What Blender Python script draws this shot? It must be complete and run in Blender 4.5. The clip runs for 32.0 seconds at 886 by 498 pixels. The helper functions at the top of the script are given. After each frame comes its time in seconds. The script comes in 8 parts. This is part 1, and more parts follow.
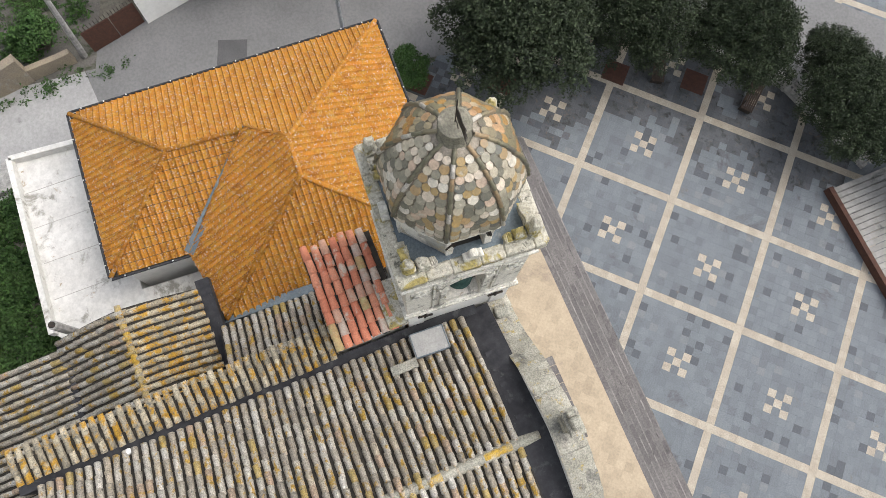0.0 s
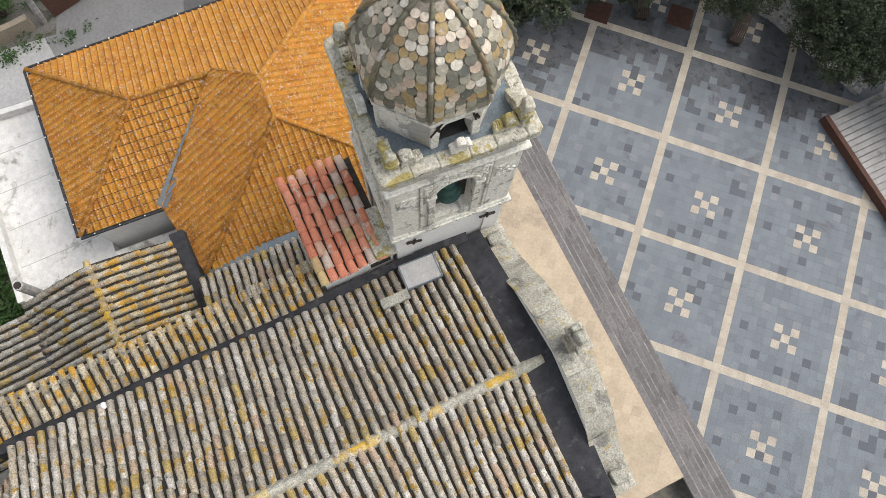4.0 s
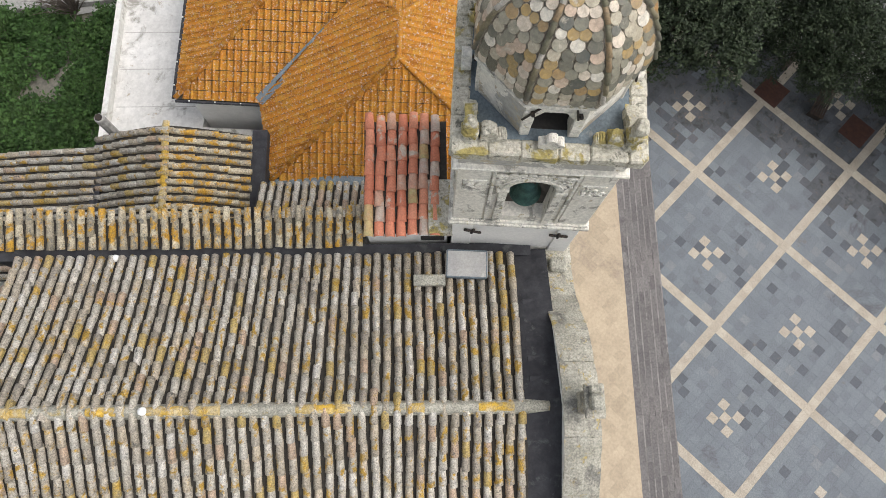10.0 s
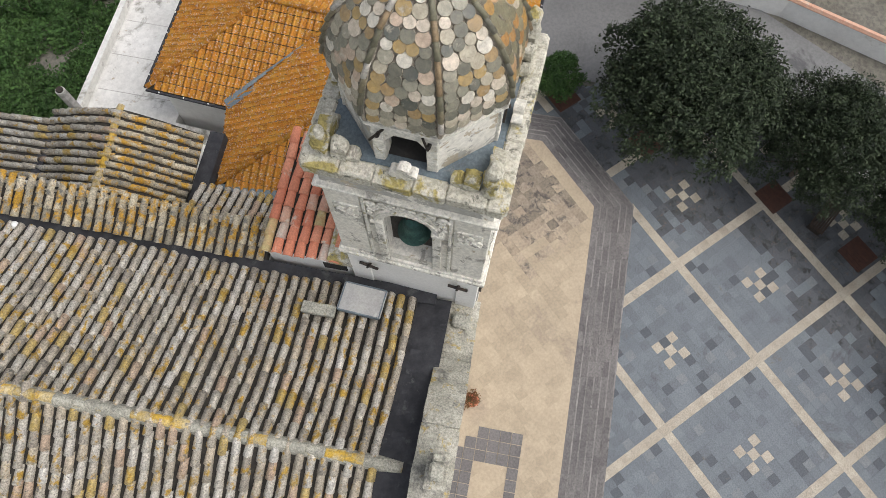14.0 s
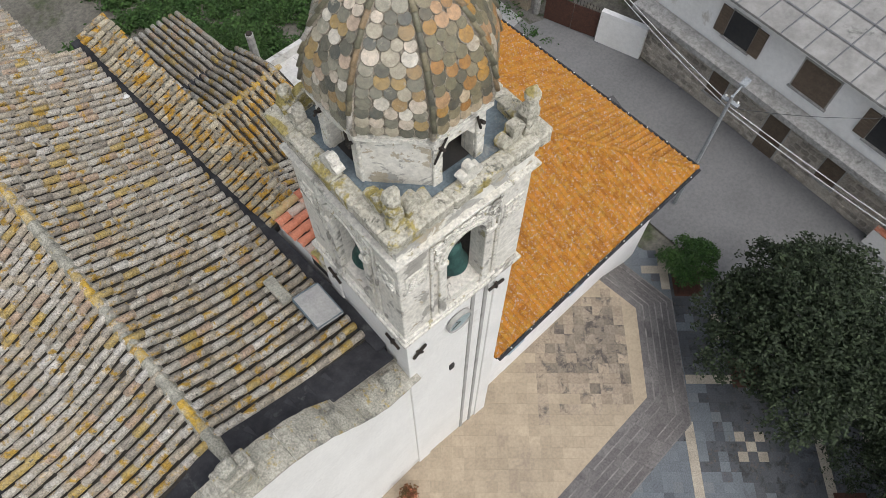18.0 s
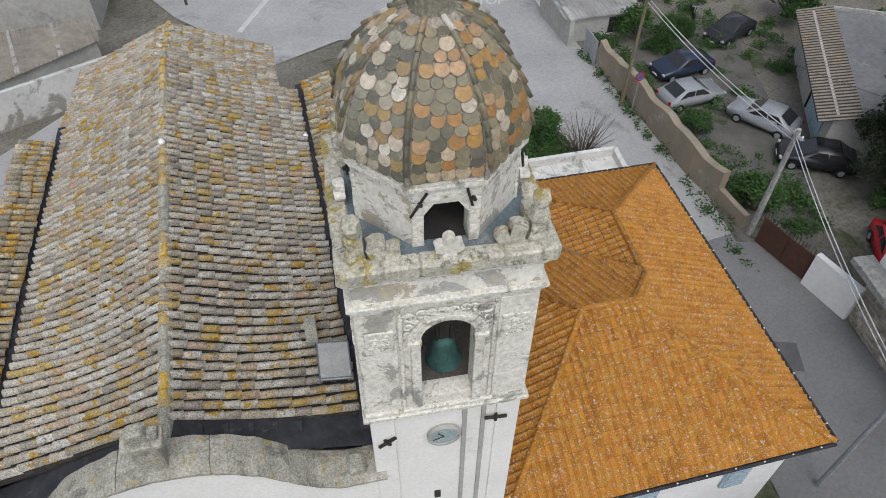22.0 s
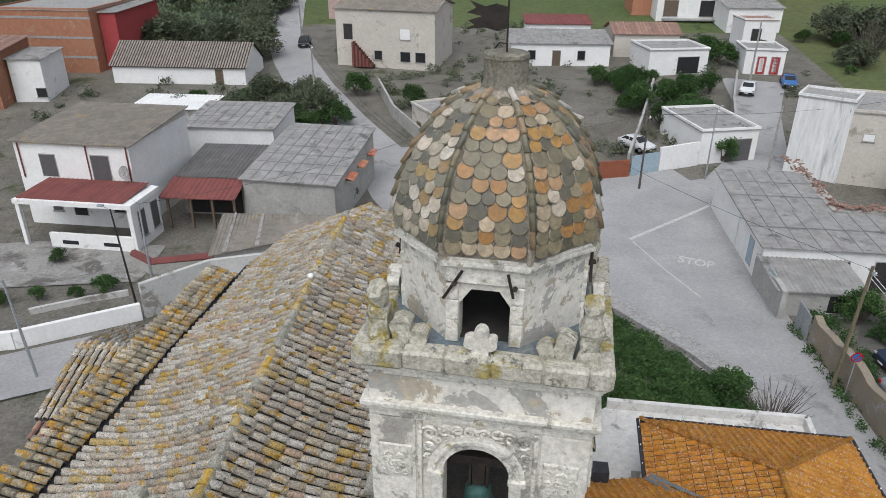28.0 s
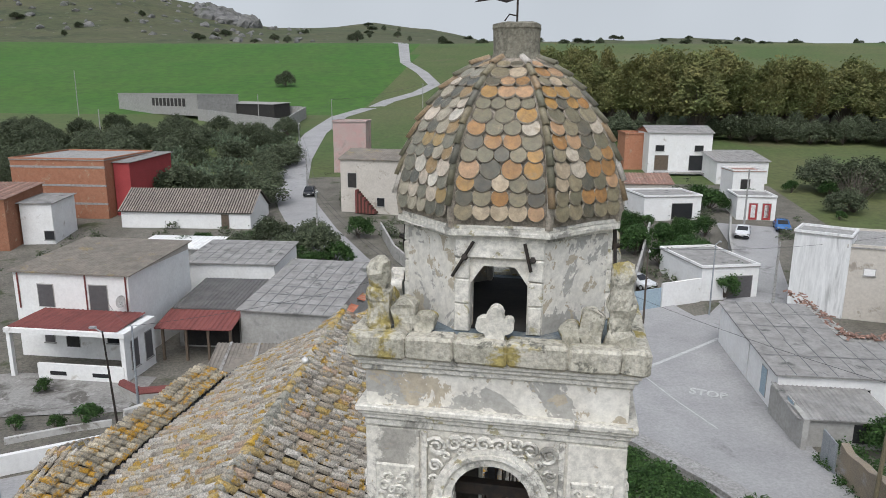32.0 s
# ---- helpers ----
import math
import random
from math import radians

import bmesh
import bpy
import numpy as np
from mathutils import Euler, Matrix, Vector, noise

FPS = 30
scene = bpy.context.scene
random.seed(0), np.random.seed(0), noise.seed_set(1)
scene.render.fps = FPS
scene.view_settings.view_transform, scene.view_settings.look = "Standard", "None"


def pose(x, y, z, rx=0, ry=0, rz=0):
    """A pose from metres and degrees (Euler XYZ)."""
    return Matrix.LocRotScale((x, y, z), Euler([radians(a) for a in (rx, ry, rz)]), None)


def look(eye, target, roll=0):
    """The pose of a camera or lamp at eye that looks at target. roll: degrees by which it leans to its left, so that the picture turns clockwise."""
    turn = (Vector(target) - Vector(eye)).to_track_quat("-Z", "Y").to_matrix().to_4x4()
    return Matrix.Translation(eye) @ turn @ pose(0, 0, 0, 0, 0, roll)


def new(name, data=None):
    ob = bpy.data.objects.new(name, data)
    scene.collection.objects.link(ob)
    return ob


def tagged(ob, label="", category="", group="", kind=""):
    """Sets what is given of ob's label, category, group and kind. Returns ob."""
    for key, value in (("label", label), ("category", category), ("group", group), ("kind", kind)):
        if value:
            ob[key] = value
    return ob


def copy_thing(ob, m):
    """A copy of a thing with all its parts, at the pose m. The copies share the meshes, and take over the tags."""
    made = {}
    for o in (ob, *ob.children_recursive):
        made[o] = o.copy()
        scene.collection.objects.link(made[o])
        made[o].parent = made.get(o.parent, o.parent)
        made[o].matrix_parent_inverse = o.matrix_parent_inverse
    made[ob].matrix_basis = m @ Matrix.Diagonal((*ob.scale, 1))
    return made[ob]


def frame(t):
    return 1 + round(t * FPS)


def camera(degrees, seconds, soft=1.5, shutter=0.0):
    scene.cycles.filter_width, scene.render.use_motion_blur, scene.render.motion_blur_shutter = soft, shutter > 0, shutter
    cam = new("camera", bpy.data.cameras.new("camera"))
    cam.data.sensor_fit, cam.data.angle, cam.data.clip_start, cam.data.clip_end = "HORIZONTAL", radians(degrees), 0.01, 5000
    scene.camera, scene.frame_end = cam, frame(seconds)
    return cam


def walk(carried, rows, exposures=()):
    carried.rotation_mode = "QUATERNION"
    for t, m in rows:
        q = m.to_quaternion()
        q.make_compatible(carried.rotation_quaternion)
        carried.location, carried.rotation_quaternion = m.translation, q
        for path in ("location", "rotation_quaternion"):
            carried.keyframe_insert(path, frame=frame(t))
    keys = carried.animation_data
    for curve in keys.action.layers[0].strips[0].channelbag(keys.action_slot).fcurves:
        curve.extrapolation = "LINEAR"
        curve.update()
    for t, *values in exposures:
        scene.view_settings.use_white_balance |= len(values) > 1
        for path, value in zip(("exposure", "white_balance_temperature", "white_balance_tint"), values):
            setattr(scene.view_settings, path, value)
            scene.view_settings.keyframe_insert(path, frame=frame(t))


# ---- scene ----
cam = camera(64.92, 32.0, 0.6)
PATH = [
    (0.0, -4.358, 2.146, 32.168, 15.171, -1.79, -112.305),
    (0.5, -4.554, 2.216, 31.966, 15.134, -1.798, -112.299),
    (1.0, -4.754, 2.268, 31.755, 15.002, -1.725, -112.25),
    (1.5, -4.949, 2.315, 31.555, 14.916, -1.663, -112.204),
    (2.0, -5.172, 2.406, 31.318, 14.856, -1.659, -112.352),
    (2.5, -5.405, 2.516, 31.07, 14.931, -1.699, -113.395),
    (3.0, -5.65, 2.645, 30.802, 14.982, -1.774, -114.874),
    (3.5, -5.828, 2.732, 30.569, 14.949, -1.804, -116.215),
    (5.5, -5.949, 2.708, 29.96, 14.745, -1.242, -108.583),
    (6.0, -5.955, 2.713, 29.84, 14.725, -1.128, -105.197),
    (6.5, -5.944, 2.716, 29.733, 14.673, -1.057, -102.751),
    (7.0, -5.933, 2.7, 29.622, 14.611, -0.946, -100.018),
    (7.5, -5.948, 2.691, 29.529, 14.612, -0.901, -97.607),
    (8.0, -5.967, 2.619, 29.397, 14.631, -0.859, -95.316),
    (8.5, -6.004, 2.508, 29.284, 14.683, -0.845, -94.281),
    (9.0, -6.045, 2.335, 29.136, 14.717, -0.914, -93.995),
    (9.5, -6.074, 2.135, 29.004, 14.744, -0.935, -92.95),
    (10.0, -6.095, 1.828, 28.869, 14.765, -0.924, -90.958),
    (10.5, -6.109, 1.509, 28.758, 14.745, -0.922, -89.184),
    (11.0, -6.123, 1.105, 28.65, 14.774, -0.929, -87.352),
    (11.5, -6.121, 0.699, 28.508, 14.803, -0.892, -86.579),
    (12.0, -6.099, 0.248, 28.338, 15.415, -0.996, -86.077),
    (12.5, -6.059, -0.192, 28.191, 17.171, -1.031, -85.691),
    (13.0, -6.013, -0.691, 28.02, 18.19, -1.047, -85.027),
    (13.5, -5.954, -1.161, 27.862, 18.663, -0.934, -82.548),
    (14.0, -5.901, -1.683, 27.728, 19.266, -0.798, -79.375),
    (14.5, -5.82, -2.181, 27.596, 19.722, -0.742, -76.452),
    (16.5, -5.348, -4.577, 27.059, 23.347, -0.567, -59.423),
    (17.0, -5.129, -5.175, 26.961, 25.203, -0.412, -54.931),
    (17.5, -4.895, -5.663, 26.844, 26.873, -0.282, -50.208),
    (18.0, -4.611, -6.174, 26.7, 28.781, -0.226, -44.684),
    (18.5, -4.31, -6.586, 26.538, 30.376, -0.232, -40.366),
    (19.0, -3.97, -7.025, 26.341, 32.208, -0.24, -35.749),
    (19.5, -3.647, -7.398, 26.18, 33.873, -0.257, -31.736),
    (20.0, -3.279, -7.752, 26.012, 35.639, -0.267, -27.47),
    (20.5, -2.908, -8.089, 25.82, 37.454, -0.231, -23.845),
    (21.0, -2.5, -8.368, 25.649, 39.123, -0.182, -20.684),
    (21.5, -2.124, -8.627, 25.507, 40.87, -0.316, -17.507),
    (22.0, -1.74, -8.892, 25.36, 42.698, -0.335, -14.402),
    (22.5, -1.308, -9.111, 25.2, 44.514, -0.265, -11.244),
    (23.0, -0.895, -9.272, 25.038, 46.285, -0.304, -8.152),
    (23.5, -0.5, -9.455, 24.887, 48.122, -0.31, -5.101),
    (24.0, -0.099, -9.606, 24.75, 49.917, -0.355, -2.047),
    (24.5, 0.311, -9.722, 24.59, 51.763, -0.365, 0.577),
    (25.0, 0.615, -9.794, 24.4, 53.516, -0.367, 2.324),
    (25.5, 0.704, -9.8, 24.188, 55.306, -0.215, 3.623),
    (26.0, 0.675, -9.774, 23.972, 57.06, -0.271, 4.995),
    (26.5, 0.629, -9.781, 23.768, 58.829, -0.386, 6.3),
    (28.5, 0.534, -9.717, 22.453, 65.697, -0.379, 6.654),
    (29.0, 0.513, -9.699, 22.142, 67.322, -0.418, 6.67),
    (29.5, 0.494, -9.696, 21.833, 68.926, -0.45, 6.659),
    (30.0, 0.471, -9.704, 21.526, 70.536, -0.47, 6.652),
    (30.5, 0.485, -9.702, 21.22, 72.143, -0.481, 6.67),
    (31.0, 0.456, -9.677, 20.926, 73.789, -0.42, 6.635),
    (31.5, 0.452, -9.678, 20.608, 75.457, -0.37, 6.636),
    (32.0, 0.452, -9.696, 20.308, 77.129, -0.337, 6.627),
]
walk(cam, [(row[0], pose(*row[1:])) for row in PATH], [(0.0, 0.8, 6500, 10), (10.0, 0.68, 6500, 10), (14.0, 0.55, 6450, 10), (19.0, 0.28, 6280, 10), (22.0, 0.18, 6150, 10), (29.0, 0.2, 6120, 10), (32.0, 0.25, 6120, 10)])

# ---- light ----
world = bpy.data.worlds.new("sky")
scene.world = world
world.use_nodes = True
wn = world.node_tree.nodes
wl = world.node_tree.links
sky = wn.new("ShaderNodeTexSky")
sky.sky_type, sky.sun_disc = "NISHITA", False
sky.sun_elevation, sky.sun_rotation = radians(60), radians(187)
sky.air_density, sky.dust_density, sky.ozone_density = 1.0, 4.0, 1.0
hsv = wn.new("ShaderNodeHueSaturation")
hsv.inputs["Saturation"].default_value = 0.42
wl.new(sky.outputs[0], hsv.inputs["Color"])
wl.new(hsv.outputs[0], wn["Background"].inputs["Color"])
wn["Background"].inputs["Strength"].default_value = 0.15
sun = new("sun", bpy.data.lights.new("sun", "SUN"))
sun.data.energy, sun.data.angle, sun.data.color = 0.95, radians(60), (1.0, 0.985, 0.96)
sun.matrix_world = look((-2, -17, 22), (0, 0, 0))

glow = bpy.data.materials.new("overcast_sky")
glow.use_nodes = True
gn = glow.node_tree.nodes
gn.remove(gn["Principled BSDF"])
ge = gn.new("ShaderNodeEmission")
gno = gn.new("ShaderNodeTexNoise")
gno.inputs["Scale"].default_value = 0.0012
gmap = gn.new("ShaderNodeMapRange")
gmap.inputs["To Min"].default_value, gmap.inputs["To Max"].default_value = 0.47, 0.6
gpos = gn.new("ShaderNodeNewGeometry")
for a, b in ((gpos.outputs["Position"], gno.inputs["Vector"]), (gno.outputs[0], gmap.inputs["Value"]), (gmap.outputs[0], ge.inputs["Strength"]), (ge.outputs[0], gn["Material Output"].inputs["Surface"])):
    glow.node_tree.links.new(a, b)
ge.inputs["Color"].default_value = (0.93, 0.97, 1.0, 1.0)
back = bpy.data.meshes.new("backdrop")
arc = [(3300 * math.sin(radians(a)), 3300 * math.cos(radians(a))) for a in range(-70, 71, 7)]
back.from_pydata([(x, y, z) for x, y in arc for z in (-200, 1400)], [], [(2 * i, 2 * i + 2, 2 * i + 3, 2 * i + 1) for i in range(len(arc) - 1)])
back.materials.append(glow)
tagged(new("backdrop", back), "pale grey overcast sky above the hills", "sky", kind="structure")

# ---- materials ----
MATS = {}


def material(name, base, other=None, rough=0.85, scale=6.0, bump=0.25, spots=None, spot_scale=1.5, spot_at=0.58, each=0.0, metal=0.0, fine=40.0, palette=None, stretch=(1, 1, 1), spots2=None, soft=0.08, grit=0.4, gloss=0.25):
    """A surface of base mixed with other by noise, with spots (stains, lichen), fine grain and a bump; each: how far single pieces differ."""
    if name in MATS:
        return MATS[name]
    m = bpy.data.materials.new(name)
    m.use_nodes = True
    n, l = m.node_tree.nodes, m.node_tree.links
    b = n["Principled BSDF"]
    b.inputs["Roughness"].default_value, b.inputs["Metallic"].default_value = rough, metal
    b.inputs["Specular IOR Level"].default_value = gloss if rough > 0.3 else 0.5
    geo = n.new("ShaderNodeNewGeometry")
    mp = n.new("ShaderNodeMapping")
    mp.inputs["Scale"].default_value = stretch
    l.new(geo.outputs["Position"], mp.inputs["Vector"])

    def noise_node(s, detail=4.0, rough_=0.6):
        t = n.new("ShaderNodeTexNoise")
        t.inputs["Scale"].default_value, t.inputs["Detail"].default_value, t.inputs["Roughness"].default_value = s, detail, rough_
        l.new(mp.outputs[0], t.inputs["Vector"])
        return t

    def ramp(src, lo, hi):
        r = n.new("ShaderNodeMapRange")
        r.inputs["From Min"].default_value, r.inputs["From Max"].default_value = lo, hi
        l.new(src, r.inputs["Value"])
        return r.outputs[0]

    def mix(fac, a, c, mode="MIX"):
        x = n.new("ShaderNodeMix")
        x.data_type, x.blend_type = "RGBA", mode
        for sock, v in ((x.inputs["Factor"], fac), (x.inputs["A"], a), (x.inputs["B"], c)):
            if isinstance(v, (tuple, list)):
                sock.default_value = (*v, 1.0)
            elif isinstance(v, float):
                sock.default_value = v
            else:
                l.new(v, sock)
        return x.outputs["Result"]

    big = noise_node(scale)
    grain = noise_node(fine * 0.45, 9.0, 0.74)
    if palette:
        info = n.new("ShaderNodeObjectInfo")
        isl = geo.outputs["Random Per Island"]
        add = n.new("ShaderNodeMath")
        add.operation = "ADD"
        l.new(info.outputs["Random"], add.inputs[0])
        l.new(isl, add.inputs[1])
        fr = n.new("ShaderNodeMath")
        fr.operation = "FRACT"
        l.new(add.outputs[0], fr.inputs[0])
        cr = n.new("ShaderNodeValToRGB")
        cr.color_ramp.interpolation = "CONSTANT"
        els = cr.color_ramp.elements
        for i, (p, c) in enumerate(palette):
            e = els[i] if i < 2 else els.new(p)
            e.position, e.color = p, (*c, 1.0)
        l.new(fr.outputs[0], cr.inputs["Fac"])
        col = mix(ramp(big.outputs[0], 0.35, 0.75), cr.outputs[0], mix(0.5, cr.outputs[0], other or base))
    else:
        col = mix(ramp(big.outputs[0], 0.35, 0.68), base, other or tuple(v * 0.8 for v in base))
    if each:
        info = n.new("ShaderNodeObjectInfo")
        add = n.new("ShaderNodeMath")
        add.operation = "ADD"
        l.new(info.outputs["Random"], add.inputs[0])
        l.new(geo.outputs["Random Per Island"], add.inputs[1])
        fr = n.new("ShaderNodeMath")
        fr.operation = "FRACT"
        l.new(add.outputs[0], fr.inputs[0])
        r = n.new("ShaderNodeMapRange")
        r.inputs["To Min"].default_value, r.inputs["To Max"].default_value = 1 - each, 1 + each
        l.new(fr.outputs[0], r.inputs["Value"])
        h = n.new("ShaderNodeHueSaturation")
        l.new(r.outputs[0], h.inputs["Value"])
        l.new(col, h.inputs["Color"])
        col = h.outputs[0]
    for k, sp in enumerate((spots, spots2)):
        if sp:
            t = noise_node(spot_scale * (1 + 1.7 * k), 6.0, 0.68)
            t.inputs["Distortion"].default_value = 0.4
            if k:
                off = n.new("ShaderNodeVectorMath")
                off.inputs[1].default_value = (17.3, 4.1, 9.7)
                l.new(mp.outputs[0], off.inputs[0])
                l.new(off.outputs[0], t.inputs["Vector"])
            col = mix(ramp(t.outputs[0], spot_at + 0.05 * k, spot_at + 0.05 * k + soft), col, sp)
    col = mix(ramp(grain.outputs[0], 0.4, 0.62), col, mix(grit, col, (0.02, 0.02, 0.02)))
    l.new(col, b.inputs["Base Color"])
    if bump:
        bp = n.new("ShaderNodeBump")
        bp.inputs["Strength"].default_value, bp.inputs["Distance"].default_value = bump, 0.03
        l.new(grain.outputs[0], bp.inputs["Height"])
        l.new(bp.outputs[0], b.inputs["Normal"])
    MATS[name] = m
    return m


coppo = material("coppo", (0.55, 0.5, 0.42), (0.46, 0.405, 0.32), scale=9, spots=(0.54, 0.335, 0.06), spot_scale=3.0, spot_at=0.545, spots2=(0.19, 0.18, 0.155), fine=55, bump=0.8, grit=0.66, soft=0.07,
                 palette=[(0.0, (0.62, 0.575, 0.49)), (0.2, (0.53, 0.475, 0.39)), (0.38, (0.66, 0.615, 0.535)), (0.52, (0.48, 0.42, 0.33)), (0.64, (0.6, 0.51, 0.385)), (0.74, (0.38, 0.335, 0.275)), (0.83, (0.57, 0.41, 0.29)), (0.89, (0.57, 0.41, 0.13)), (0.95, (0.74, 0.7, 0.63))])
# bed under the tiles: debris brown taken near-black to paint the gaps' shade
coppo_gap_shade = material("coppo_gap_shade", (0.032, 0.028, 0.023), (0.065, 0.057, 0.045), scale=7, bump=0.5)
coppo_yellow = material("coppo_yellow", (0.5, 0.36, 0.11), (0.45, 0.4, 0.3), scale=5, spots=(0.55, 0.35, 0.05), spot_at=0.5, bump=0.6, each=0.2, grit=0.55, fine=50)
coppo_edge = material("coppo_edge", (0.52, 0.455, 0.33), (0.38, 0.335, 0.25), scale=8, spots=(0.55, 0.31, 0.04), spot_scale=2.6, spot_at=0.5, spots2=(0.22, 0.21, 0.18), fine=50, bump=0.8, each=0.35, grit=0.6)
red_tile = material("red_tile", (0.68, 0.26, 0.155), (0.58, 0.215, 0.12), scale=6, bump=0.4, spots=(0.6, 0.5, 0.4), spot_scale=2.5, spot_at=0.57, fine=50, grit=0.3, palette=[(0.0, (0.66, 0.25, 0.15)), (0.33, (0.72, 0.31, 0.19)), (0.58, (0.6, 0.21, 0.125)), (0.74, (0.62, 0.4, 0.29)), (0.86, (0.55, 0.48, 0.4)), (0.94, (0.5, 0.42, 0.2))])
orange_tile = material("orange_tile", (0.46, 0.2, 0.025), (0.39, 0.152, 0.022), scale=1.6, spots=(0.46, 0.235, 0.038), spot_scale=4.6, spot_at=0.515, spots2=(0.48, 0.385, 0.34), each=0.18, bump=0.5, soft=0.05, grit=0.42, fine=50, gloss=0.1)
# tile front lips: dirt, and the shade under each course painted in
tile_edge = material("dirty_shaded_tile_edge", (0.17, 0.09, 0.03), (0.11, 0.065, 0.028), scale=3, each=0.3)
bitumen = material("bitumen", (0.022, 0.022, 0.026), (0.05, 0.05, 0.055), scale=3, rough=0.75, spots=(0.08, 0.08, 0.08), spot_scale=2)
old_stone = material("old_stone", (0.78, 0.75, 0.67), (0.64, 0.61, 0.53), scale=1.6, spots=(0.34, 0.325, 0.285), spot_scale=1.5, spot_at=0.56, spots2=(0.42, 0.38, 0.24), fine=30, bump=0.4, soft=0.05, grit=0.38)
white_plaster = material("white_plaster", (0.77, 0.735, 0.655), (0.67, 0.635, 0.55), scale=1.1, spots=(0.38, 0.36, 0.315), spot_scale=1.3, spot_at=0.57, spots2=(0.46, 0.4, 0.3), fine=26, bump=0.28, soft=0.035, grit=0.32)
patched_plaster = material("patched_plaster", (0.77, 0.74, 0.665), (0.69, 0.655, 0.575), scale=2.0, spots=(0.42, 0.405, 0.365), spot_scale=0.8, spot_at=0.5, soft=0.012, spots2=(0.48, 0.42, 0.32), fine=22, bump=0.22, grit=0.24)
cornice_stone = material("cornice_stone", (0.62, 0.585, 0.49), (0.44, 0.415, 0.325), scale=2.2, spots=(0.4, 0.33, 0.12), spot_scale=1.6, spot_at=0.53, spots2=(0.19, 0.185, 0.15), fine=36, bump=0.6, soft=0.06, grit=0.5)
grey_plaster = material("grey_plaster", (0.5, 0.475, 0.425), (0.43, 0.41, 0.365), scale=1.5, spots=(0.78, 0.75, 0.68), spot_scale=0.9, spot_at=0.55, soft=0.02, bump=0.35, fine=14, grit=0.15)
facade_white = material("facade_white", (0.76, 0.745, 0.7), (0.7, 0.685, 0.64), scale=0.6, spots=(0.55, 0.53, 0.48), spot_scale=0.9, spot_at=0.63, bump=0.15, fine=30, grit=0.12)
moss_stone = material("moss_stone", (0.48, 0.46, 0.38), (0.32, 0.31, 0.26), scale=3.0, spots=(0.42, 0.31, 0.1), spot_scale=2.2, spot_at=0.58, spots2=(0.17, 0.165, 0.15), fine=50, bump=0.9, grit=0.6)
stump_stone = material("stump_stone", (0.3, 0.28, 0.215), (0.22, 0.205, 0.155), scale=3, spots=(0.36, 0.33, 0.27), spot_scale=2, spots2=(0.14, 0.13, 0.1), grit=0.55, bump=0.8)
lead = material("lead", (0.17, 0.21, 0.235), (0.12, 0.15, 0.17), scale=2, rough=0.55, spots=(0.25, 0.26, 0.25), spot_scale=1.5, bump=0.2)
zinc = material("zinc_sheet", (0.42, 0.41, 0.385), (0.34, 0.335, 0.32), scale=2, rough=0.5, spots=(0.5, 0.49, 0.46), spot_scale=2, grit=0.2)
steel = material("steel", (0.42, 0.44, 0.45), (0.34, 0.36, 0.37), rough=0.5, metal=0.3, scale=2)
iron = material("iron", (0.02, 0.018, 0.016), (0.05, 0.035, 0.025), rough=0.7, scale=8)
bronze = material("bronze", (0.06, 0.14, 0.12), (0.03, 0.075, 0.07), rough=0.6, metal=0.4, scale=4, spots=(0.1, 0.2, 0.17))
# belfry interior darkened in the colour, to paint the shade behind the arches
inner_wall = material("shaded_belfry_plaster", (0.17, 0.15, 0.125), (0.11, 0.1, 0.085), scale=2, spots=(0.14, 0.12, 0.1), spot_scale=1.5)
# near-black fill: the shade inside openings is painted, nothing is hollow behind
dark_in = material("painted_inside_shade", (0.05, 0.045, 0.04), (0.03, 0.03, 0.03), scale=2)
disc = material("dome_disc", (0.26, 0.21, 0.13), (0.2, 0.15, 0.08), scale=6, rough=0.4, fine=30, bump=0.4, spots=(0.34, 0.27, 0.17), spot_scale=3.5, spot_at=0.62, spots2=(0.1, 0.085, 0.055), grit=0.4, gloss=0.45,
                palette=[(0.0, (0.18, 0.165, 0.1)), (0.15, (0.25, 0.215, 0.13)), (0.28, (0.11, 0.105, 0.075)), (0.38, (0.3, 0.25, 0.15)), (0.5, (0.5, 0.4, 0.27)), (0.58, (0.38, 0.19, 0.055)), (0.7, (0.48, 0.29, 0.15)), (0.79, (0.56, 0.49, 0.38)), (0.83, (0.42, 0.23, 0.055)), (0.94, (0.085, 0.085, 0.07))])
disc_pale = material("pale_dome_disc", (0.32, 0.29, 0.22), (0.24, 0.21, 0.15), scale=6, rough=0.4, fine=30, bump=0.4, spots=(0.45, 0.4, 0.31), spot_scale=3.5, spot_at=0.6, spots2=(0.12, 0.11, 0.08), grit=0.35, gloss=0.45,
                     palette=[(0.0, (0.21, 0.2, 0.15)), (0.15, (0.31, 0.29, 0.22)), (0.28, (0.12, 0.118, 0.09)), (0.38, (0.44, 0.39, 0.29)), (0.52, (0.62, 0.53, 0.42)), (0.63, (0.35, 0.23, 0.1)), (0.7, (0.56, 0.42, 0.31)), (0.79, (0.68, 0.63, 0.53)), (0.88, (0.4, 0.27, 0.1)), (0.94, (0.095, 0.1, 0.085))])
disc_rim = material("disc_rim", (0.46, 0.41, 0.33), (0.3, 0.26, 0.2), scale=8, bump=0.3)
mortar = material("mortar", (0.42, 0.37, 0.3), (0.3, 0.26, 0.2), scale=6, bump=0.6, grit=0.5)
